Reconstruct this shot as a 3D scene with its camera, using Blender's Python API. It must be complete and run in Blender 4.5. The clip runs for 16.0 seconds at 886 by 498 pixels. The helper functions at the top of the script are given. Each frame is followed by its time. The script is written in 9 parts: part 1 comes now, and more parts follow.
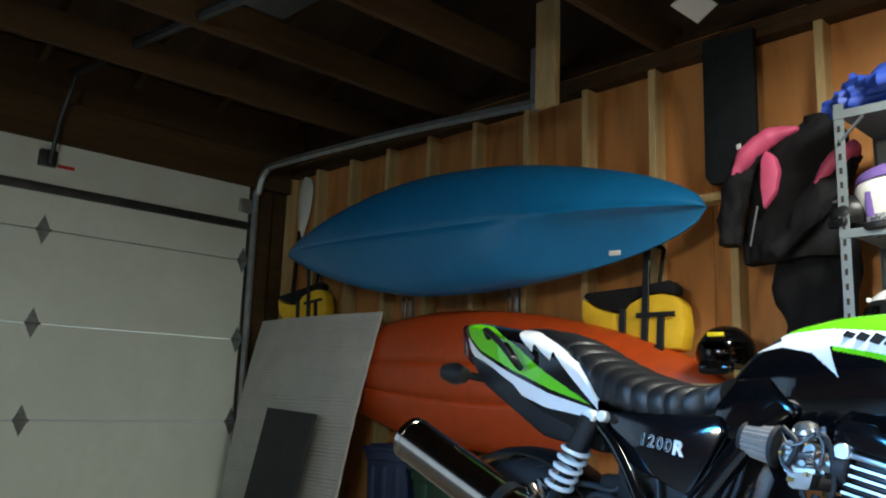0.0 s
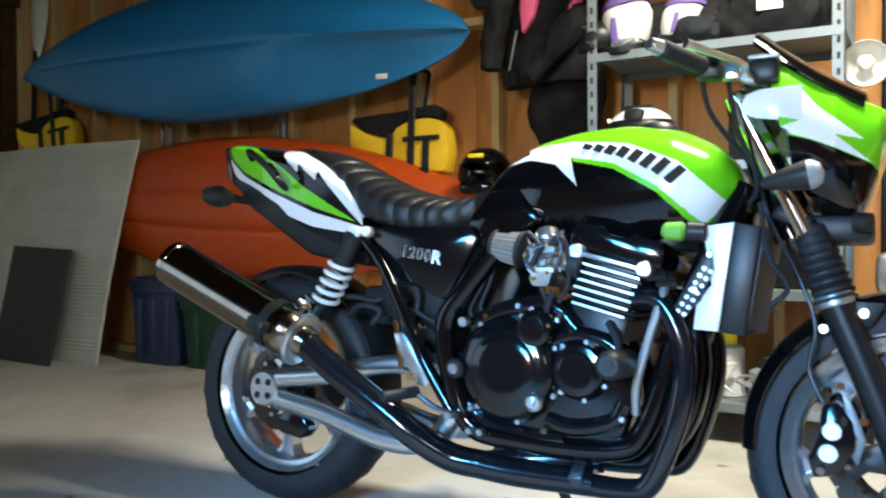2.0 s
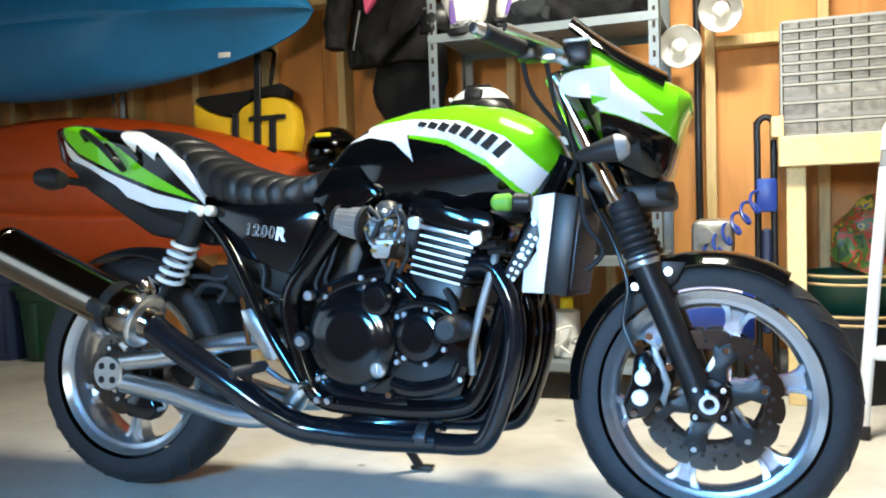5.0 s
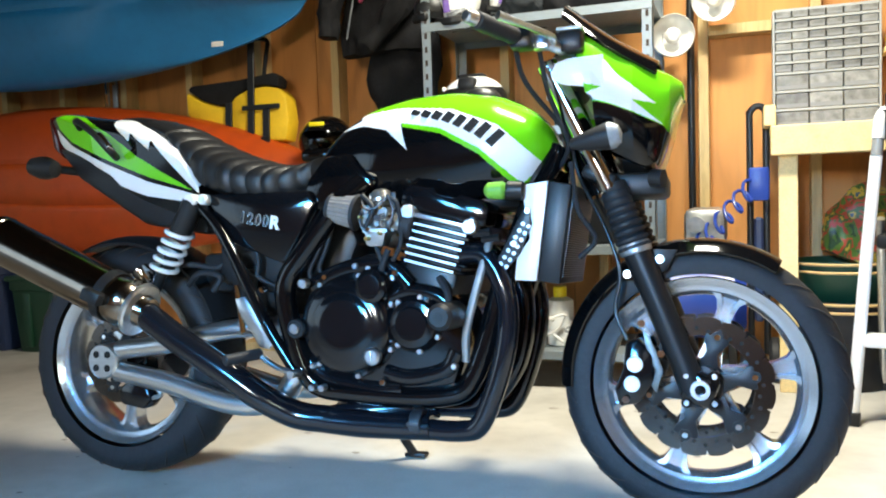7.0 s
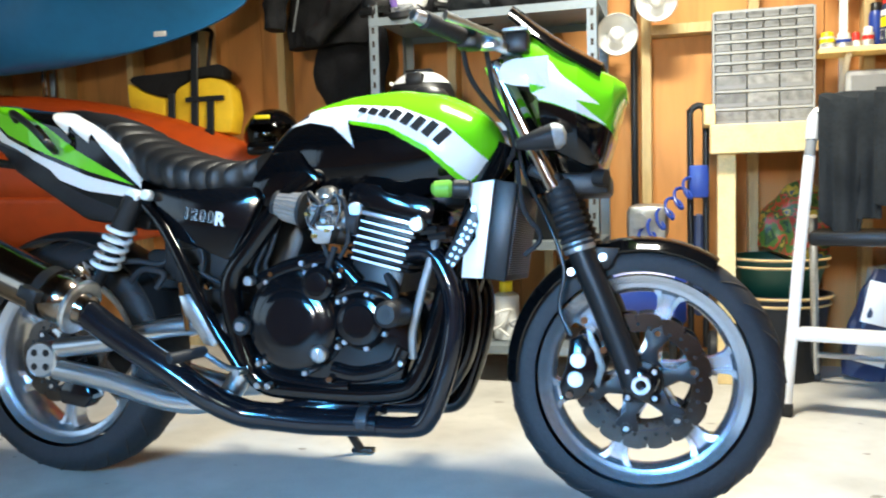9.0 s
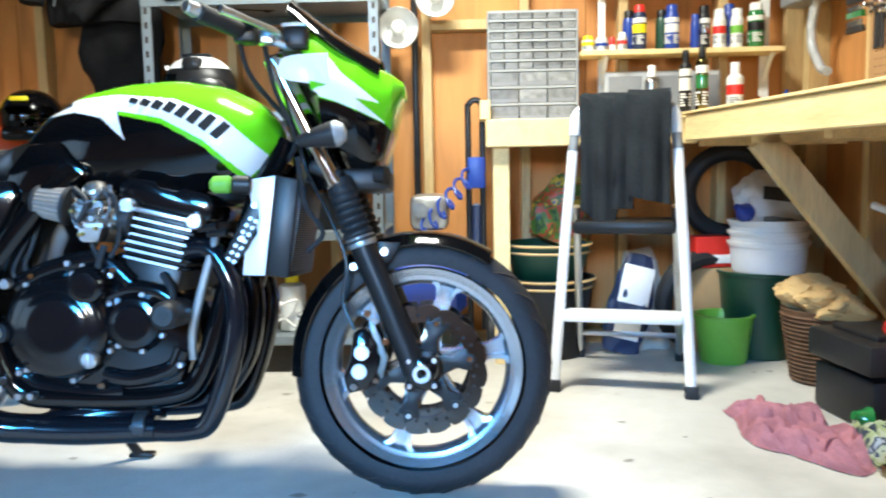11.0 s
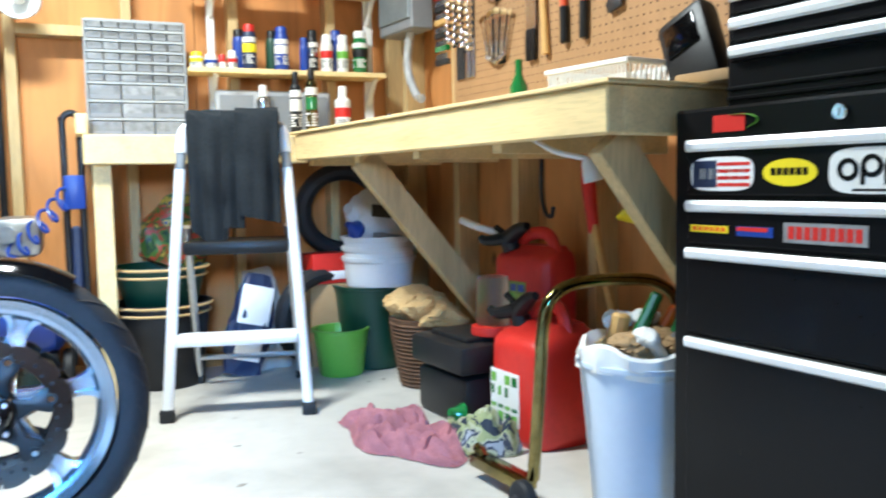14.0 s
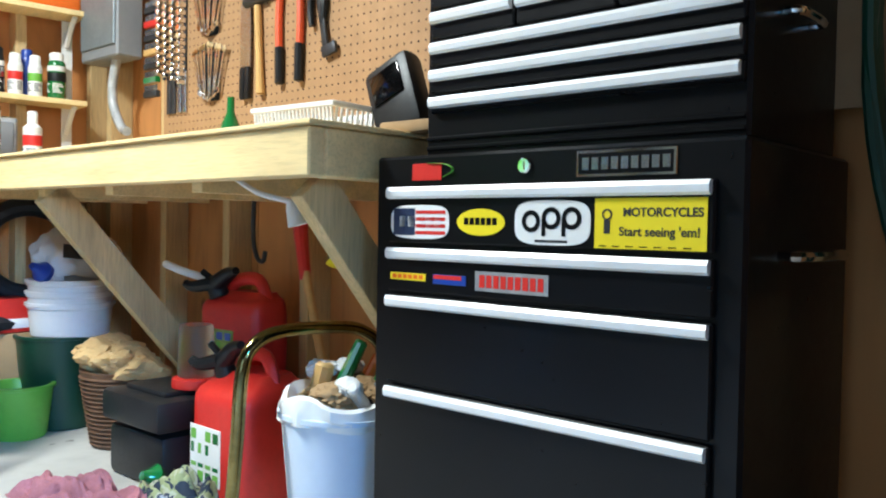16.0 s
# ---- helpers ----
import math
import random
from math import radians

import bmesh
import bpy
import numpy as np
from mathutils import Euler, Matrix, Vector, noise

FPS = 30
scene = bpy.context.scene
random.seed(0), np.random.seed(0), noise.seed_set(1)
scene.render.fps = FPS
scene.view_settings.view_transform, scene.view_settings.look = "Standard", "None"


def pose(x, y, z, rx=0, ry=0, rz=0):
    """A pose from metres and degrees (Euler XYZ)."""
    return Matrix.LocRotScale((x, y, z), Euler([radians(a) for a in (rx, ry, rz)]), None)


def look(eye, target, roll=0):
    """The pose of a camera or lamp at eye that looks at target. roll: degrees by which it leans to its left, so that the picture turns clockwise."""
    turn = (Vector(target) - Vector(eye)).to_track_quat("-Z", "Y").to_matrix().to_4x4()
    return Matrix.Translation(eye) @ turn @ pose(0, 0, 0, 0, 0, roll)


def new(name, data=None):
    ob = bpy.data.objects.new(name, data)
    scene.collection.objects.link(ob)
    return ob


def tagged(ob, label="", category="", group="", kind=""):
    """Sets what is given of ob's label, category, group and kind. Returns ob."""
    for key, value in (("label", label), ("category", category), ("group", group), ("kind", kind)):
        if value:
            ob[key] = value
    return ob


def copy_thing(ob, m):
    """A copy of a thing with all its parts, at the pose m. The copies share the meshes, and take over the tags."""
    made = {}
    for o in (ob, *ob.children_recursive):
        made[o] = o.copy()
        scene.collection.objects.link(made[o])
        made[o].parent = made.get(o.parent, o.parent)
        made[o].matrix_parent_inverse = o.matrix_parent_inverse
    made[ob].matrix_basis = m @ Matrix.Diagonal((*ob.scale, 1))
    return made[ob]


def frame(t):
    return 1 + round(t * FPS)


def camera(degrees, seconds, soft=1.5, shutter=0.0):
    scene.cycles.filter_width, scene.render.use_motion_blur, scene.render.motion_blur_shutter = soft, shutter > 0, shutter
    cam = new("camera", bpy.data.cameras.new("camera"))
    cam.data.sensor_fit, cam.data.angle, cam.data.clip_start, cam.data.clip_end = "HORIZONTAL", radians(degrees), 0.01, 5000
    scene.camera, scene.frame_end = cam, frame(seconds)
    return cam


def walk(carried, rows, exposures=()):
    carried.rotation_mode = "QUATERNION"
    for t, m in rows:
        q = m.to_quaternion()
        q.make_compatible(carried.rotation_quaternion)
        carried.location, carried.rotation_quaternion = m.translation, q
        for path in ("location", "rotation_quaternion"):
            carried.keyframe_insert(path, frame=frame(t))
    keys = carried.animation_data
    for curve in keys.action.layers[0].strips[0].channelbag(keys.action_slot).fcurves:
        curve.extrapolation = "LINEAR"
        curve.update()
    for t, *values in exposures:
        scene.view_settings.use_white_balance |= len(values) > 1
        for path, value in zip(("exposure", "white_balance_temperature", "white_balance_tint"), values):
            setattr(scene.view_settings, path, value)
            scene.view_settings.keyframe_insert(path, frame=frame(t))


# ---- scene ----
cam = camera(56.9, 16.0, soft=2.0, shutter=0.5)
PATH = [
    (0, (0.649, 0.079, 0.753), (-0.776, 1.436, 1.11), 1.9),
    (0.5, (0.652, 0.075, 0.754), (-0.77, 1.439, 1.099), 1.8),
    (1, (0.65, 0.088, 0.746), (-0.619, 1.622, 0.935), 2.1),
    (1.5, (0.652, 0.098, 0.732), (-0.463, 1.757, 0.781), 0.5),
    (2, (0.663, 0.094, 0.722), (-0.351, 1.818, 0.678), -0.4),
    (2.5, (0.683, 0.075, 0.718), (-0.203, 1.867, 0.686), -0.7),
    (3, (0.697, 0.075, 0.715), (-0.063, 1.923, 0.649), -1.8),
    (3.5, (0.71, 0.063, 0.711), (-0.026, 1.92, 0.614), -1.8),
    (4, (0.72, 0.053, 0.71), (0.0, 1.917, 0.626), -1.9),
    (6.5, (0.733, 0.039, 0.707), (0.039, 1.911, 0.581), -1.8),
    (7, (0.734, 0.037, 0.705), (0.042, 1.909, 0.582), -1.9),
    (7.5, (0.733, 0.037, 0.706), (0.047, 1.911, 0.582), -1.9),
    (8, (0.735, 0.038, 0.706), (0.049, 1.913, 0.584), -1.9),
    (10.5, (0.747, 0.008, 0.746), (0.553, 1.989, 0.547), -0.9),
    (11, (0.757, 0.011, 0.748), (0.69, 2.0, 0.546), -1.1),
    (11.5, (0.765, 0.016, 0.752), (0.869, 2.002, 0.538), -1.0),
    (12, (0.783, 0.007, 0.749), (0.973, 1.989, 0.557), -1.6),
    (12.5, (0.794, 0.02, 0.748), (1.127, 1.98, 0.533), -1.8),
    (13, (0.81, 0.021, 0.746), (1.278, 1.953, 0.525), -1.6),
    (13.5, (0.826, 0.025, 0.743), (1.441, 1.916, 0.525), -1.7),
    (14, (0.85, 0.023, 0.739), (1.627, 1.858, 0.572), -1.0),
    (14.5, (0.874, 0.025, 0.739), (1.819, 1.781, 0.583), -0.1),
    (15, (0.895, 0.025, 0.731), (1.98, 1.702, 0.634), 1.1),
    (15.5, (0.913, 0.025, 0.736), (2.174, 1.577, 0.692), 1.5),
    (16, (0.939, 0.051, 0.733), (2.265, 1.547, 0.68), 1.0),
]
# seconds, stops, and the automatic white balance
EXPOSE = [(0.0, -0.25, 6400, 10), (0.7, -0.24, 6100, 10), (1.5, -0.04, 6500, 10), (2.5, -0.02, 7100, 11), (4.2, 0.06, 7100, 11), (8.0, 0.12, 7000, 11), (11.0, 0.18, 6400, 10), (13.0, 0.20, 5750, 9), (16.0, 0.20, 5750, 9)]
walk(cam, [(t, look(eye, target, roll)) for t, eye, target, roll in PATH], EXPOSE)

# ---- world and lights ----
world = bpy.data.worlds.new("world")
scene.world = world
world.use_nodes = True
_sky = world.node_tree.nodes.new("ShaderNodeTexSky")
_sky.sky_type, _sky.sun_disc = "NISHITA", False
_sky.sun_elevation, _sky.sun_rotation = radians(35), radians(150)
world.node_tree.links.new(_sky.outputs[0], world.node_tree.nodes["Background"].inputs[0])
world.node_tree.nodes["Background"].inputs[1].default_value = 0.12


def area_lamp(name, m, sx, sy, watts, colour, spread=180):
    lamp = bpy.data.lights.new(name, "AREA")
    lamp.shape, lamp.size, lamp.size_y, lamp.energy, lamp.color = "RECTANGLE", sx, sy, watts, colour
    lamp.spread = radians(spread)
    ob = new(name, lamp)
    ob.matrix_world = m
    return ob


SHOP_LIGHT = (0.60, 2.10, 2.40)          # two-bulb fixture hung from the ceiling joists
area_lamp("shop_light_glow", pose(SHOP_LIGHT[0], SHOP_LIGHT[1], SHOP_LIGHT[2] - 0.012, 0, 0, 0), 0.60, 0.24, 104, (0.96, 0.975, 0.87), 174)
area_lamp("open_door_daylight", look((-4.5, -1.5, 1.15), (-1.0, 0.2, -0.9)), 2.4, 2.0, 18, (0.46, 0.72, 1.0), 140)
# added fill lamp that brightens the closed garage door; no known source
area_lamp("garage_door_fill", look((1.97, -2.70, 1.57), (-4.6, 2.0, 0.25)), 0.9, 0.8, 12, (0.80, 1.0, 0.90), 60)
# added warm fill aimed at the motorcycle's near side, not a real source
area_lamp("window_ground_daylight", look((0.2, -2.69, 1.50), (0.1, 1.7, 0.95)), 0.45, 0.3, 8.0, (1.0, 0.90, 0.70), 48)
area_lamp("window_sky_daylight", look((-0.1, -2.70, 1.80), (0.2, 1.25, 0.0)), 1.0, 0.55, 30, (0.05, 0.42, 1.0), 44)

# ---- materials ----


def nodes_of(name):
    m = bpy.data.materials.new(name)
    m.use_nodes = True
    nt = m.node_tree
    return m, nt, nt.nodes["Principled BSDF"]


def mat(name, colour, rough=0.5, metal=0.0, var=0.18, scale=6.0, bump=0.0, bscale=60.0, coat=0.0, stretch=(1, 1, 1), dirt=0.0, dirt_colour=(0.05, 0.04, 0.03), grain=0.0, rand=0.0, spec=0.5):
    """A surface with colour drift at a wide and a fine scale, gloss drift, optional dirt and fine relief."""
    m, nt, b = nodes_of(name)
    N, L = nt.nodes.new, nt.links.new
    co = N("ShaderNodeTexCoord")
    mp = N("ShaderNodeMapping")
    mp.inputs["Scale"].default_value = stretch
    L(co.outputs["Object"], mp.inputs[0])

    def noise_at(sc, detail=4.0, src=mp):
        n = N("ShaderNodeTexNoise")
        n.inputs["Scale"].default_value, n.inputs["Detail"].default_value = sc, detail
        L(src.outputs[0], n.inputs["Vector"])
        return n

    def mixed(a, bcol, fac, kind="MIX"):
        x = N("ShaderNodeMix")
        x.data_type, x.blend_type = "RGBA", kind
        for sock, v in ((x.inputs[6], a), (x.inputs[7], bcol), (x.inputs[0], fac)):
            if hasattr(v, "is_linked"):
                L(v, sock)
            else:
                sock.default_value = (*v, 1) if isinstance(v, tuple) else v
        return x.outputs[2]

    def ramp(src, lo, hi):
        r = N("ShaderNodeMapRange")
        r.inputs[1].default_value, r.inputs[2].default_value = lo, hi
        L(src, r.inputs[0])
        return r.outputs[0]

    wide, fine = noise_at(scale), noise_at(scale * 9, 6)
    dark = tuple(c * (1 - var) for c in colour)
    light = tuple(min(1, c * (1 + var)) for c in colour)
    col = mixed(dark, light, ramp(wide.outputs["Fac"], 0.3, 0.7))
    col = mixed(col, tuple(c * (1 - var * 1.3) for c in colour), mixed_f(N, L, ramp(fine.outputs["Fac"], 0.45, 0.75), 0.5))
    if grain:
        w = N("ShaderNodeTexNoise")
        w.inputs["Scale"].default_value, w.inputs["Detail"].default_value = 3.0, 8.0
        mg = N("ShaderNodeMapping")
        mg.inputs["Scale"].default_value = tuple(9 * s for s in stretch)
        L(co.outputs["Object"], mg.inputs[0])
        L(mg.outputs[0], w.inputs["Vector"])
        col = mixed(col, tuple(c * 0.5 for c in colour), mixed_f(N, L, ramp(w.outputs["Fac"], 0.48, 0.72), grain))
    if dirt:
        d = noise_at(2.3, 7, co_as(co))
        col = mixed(col, dirt_colour, mixed_f(N, L, ramp(d.outputs["Fac"], 0.52, 0.72), dirt))
    if rand:
        oi = N("ShaderNodeObjectInfo")
        hv = N("ShaderNodeHueSaturation")
        L(col, hv.inputs["Color"])
        L(ramp2(N, L, oi.outputs["Random"], 1 - rand, 1 + rand), hv.inputs["Value"])
        col = hv.outputs[0]
    L(col, b.inputs["Base Color"])
    b.inputs["Metallic"].default_value = metal
    b.inputs["Specular IOR Level"].default_value = spec
    b.inputs["Coat Weight"].default_value = coat
    b.inputs["Coat Roughness"].default_value = 0.06
    L(ramp2(N, L, fine.outputs["Fac"], max(0.02, rough * 0.8), min(1, rough * 1.2)), b.inputs["Roughness"])
    if bump:
        n = noise_at(bscale, 5)
        bp = N("ShaderNodeBump")
        bp.inputs["Strength"].default_value, bp.inputs["Distance"].default_value = bump, 0.004
        L(n.outputs["Fac"], bp.inputs["Height"])
        L(bp.outputs[0], b.inputs["Normal"])
    return m


class co_as:
    """Lets plain object coordinates stand where a mapping node is expected."""

    def __init__(self, co):
        self.outputs = [co.outputs["Object"]]


def mixed_f(N, L, src, k):
    x = N("ShaderNodeMath")
    x.operation = "MULTIPLY"
    L(src, x.inputs[0])
    x.inputs[1].default_value = k
    return x.outputs[0]


def ramp2(N, L, src, lo, hi):
    r = N("ShaderNodeMapRange")
    r.inputs[3].default_value, r.inputs[4].default_value = lo, hi
    L(src, r.inputs[0])
    return r.outputs[0]


def glass_mat(name, colour, rough=0.05, ior=1.45, alpha=None):
    m, nt, b = nodes_of(name)
    b.inputs["Base Color"].default_value = (*colour, 1)
    b.inputs["Roughness"].default_value = rough
    b.inputs["IOR"].default_value = ior
    b.inputs["Transmission Weight"].default_value = 1.0
    if alpha:
        b.inputs["Alpha"].default_value = alpha
    return m


def plywood_mat(name, base, knots=0.9):
    """Rotary-cut plywood: long waves of grain along z, knots and stains."""
    m, nt, b = nodes_of(name)
    N, L = nt.nodes.new, nt.links.new
    co = N("ShaderNodeTexCoord")
    oi = N("ShaderNodeObjectInfo")
    off = N("ShaderNodeVectorMath")
    off.operation = "MULTIPLY_ADD"
    off.inputs[1].default_value = (1, 1, 1)
    L(co.outputs["Object"], off.inputs[0])
    comb = N("ShaderNodeCombineXYZ")
    for i in range(3):
        L(mixed_f(N, L, oi.outputs["Random"], 17.0 + 5 * i), comb.inputs[i])
    L(comb.outputs[0], off.inputs[2])
    mp = N("ShaderNodeMapping")
    mp.inputs["Scale"].default_value = (5, 5, 0.9)
    L(off.outputs[0], mp.inputs[0])
    n1 = N("ShaderNodeTexNoise")
    n1.inputs["Scale"].default_value, n1.inputs["Detail"].default_value, n1.inputs["Distortion"].default_value = 1.6, 6, 1.2
    L(mp.outputs[0], n1.inputs["Vector"])
    r1 = N("ShaderNodeValToRGB")
    e = r1.color_ramp.elements
    e[0].position, e[0].color = 0.32, (*[c * 0.70 for c in base], 1)
    e[1].position, e[1].color = 0.72, (*[min(1, c * 1.14) for c in base], 1)
    mid = e.new(0.5)
    mid.color = (*base, 1)
    L(n1.outputs["Fac"], r1.inputs[0])
    v = N("ShaderNodeTexVoronoi")
    v.inputs["Scale"].default_value = 3.6
    mk = N("ShaderNodeMapping")
    mk.inputs["Scale"].default_value = (1.3, 1.3, 0.8)
    L(off.outputs[0], mk.inputs[0])
    L(mk.outputs[0], v.inputs["Vector"])
    kr = N("ShaderNodeMapRange")
    kr.inputs[1].default_value, kr.inputs[2].default_value = 0.105, 0.035
    L(v.outputs["Distance"], kr.inputs[0])
    x = N("ShaderNodeMix")
    x.data_type = "RGBA"
    L(mixed_f(N, L, kr.outputs[0], knots), x.inputs[0])
    L(r1.outputs[0], x.inputs[6])
    x.inputs[7].default_value = (*[c * 0.25 for c in base], 1)
    n2 = N("ShaderNodeTexNoise")
    n2.inputs["Scale"].default_value, n2.inputs["Detail"].default_value = 1.1, 3
    L(off.outputs[0], n2.inputs["Vector"])
    y = N("ShaderNodeMix")
    y.data_type, y.blend_type = "RGBA", "MULTIPLY"
    st = N("ShaderNodeMapRange")
    st.inputs[1].default_value, st.inputs[2].default_value, st.inputs[4].default_value = 0.45, 0.75, 0.55
    L(n2.outputs["Fac"], st.inputs[0])
    L(st.outputs[0], y.inputs[0])
    L(x.outputs[2], y.inputs[6])
    y.inputs[7].default_value = (0.55, 0.45, 0.38, 1)
    L(y.outputs[2], b.inputs["Base Color"])
    b.inputs["Roughness"].default_value = 0.72
    bp = N("ShaderNodeBump")
    bp.inputs["Strength"].default_value, bp.inputs["Distance"].default_value = 0.25, 0.003
    L(n1.outputs["Fac"], bp.inputs["Height"])
    L(bp.outputs[0], b.inputs["Normal"])
    return m


def print_mat(name, colours, scale, rough=0.45):
    """Irregular patches of flat print."""
    m, nt, b = nodes_of(name)
    N, L = nt.nodes.new, nt.links.new
    co = N("ShaderNodeTexCoord")
    n = N("ShaderNodeTexNoise")
    n.inputs["Scale"].default_value, n.inputs["Detail"].default_value, n.inputs["Distortion"].default_value = scale, 3.0, 0.8
    L(co.outputs["Object"], n.inputs["Vector"])
    r = N("ShaderNodeValToRGB")
    r.color_ramp.interpolation = "CONSTANT"
    e = r.color_ramp.elements
    e[0].position, e[0].color = 0.0, (*colours[0], 1)
    e[1].position, e[1].color = 0.36, (*colours[1], 1)
    for k, c in enumerate(colours[2:]):
        q = e.new(0.44 + 0.065 * k)
        q.color = (*c, 1)
    L(n.outputs["Fac"], r.inputs[0])
    L(r.outputs[0], b.inputs["Base Color"])
    b.inputs["Roughness"].default_value = rough
    bp = N("ShaderNodeBump")
    bp.inputs["Strength"].default_value, bp.inputs["Distance"].default_value = 0.3, 0.004
    L(n.outputs["Fac"], bp.inputs["Height"])
    L(bp.outputs[0], b.inputs["Normal"])
    return m


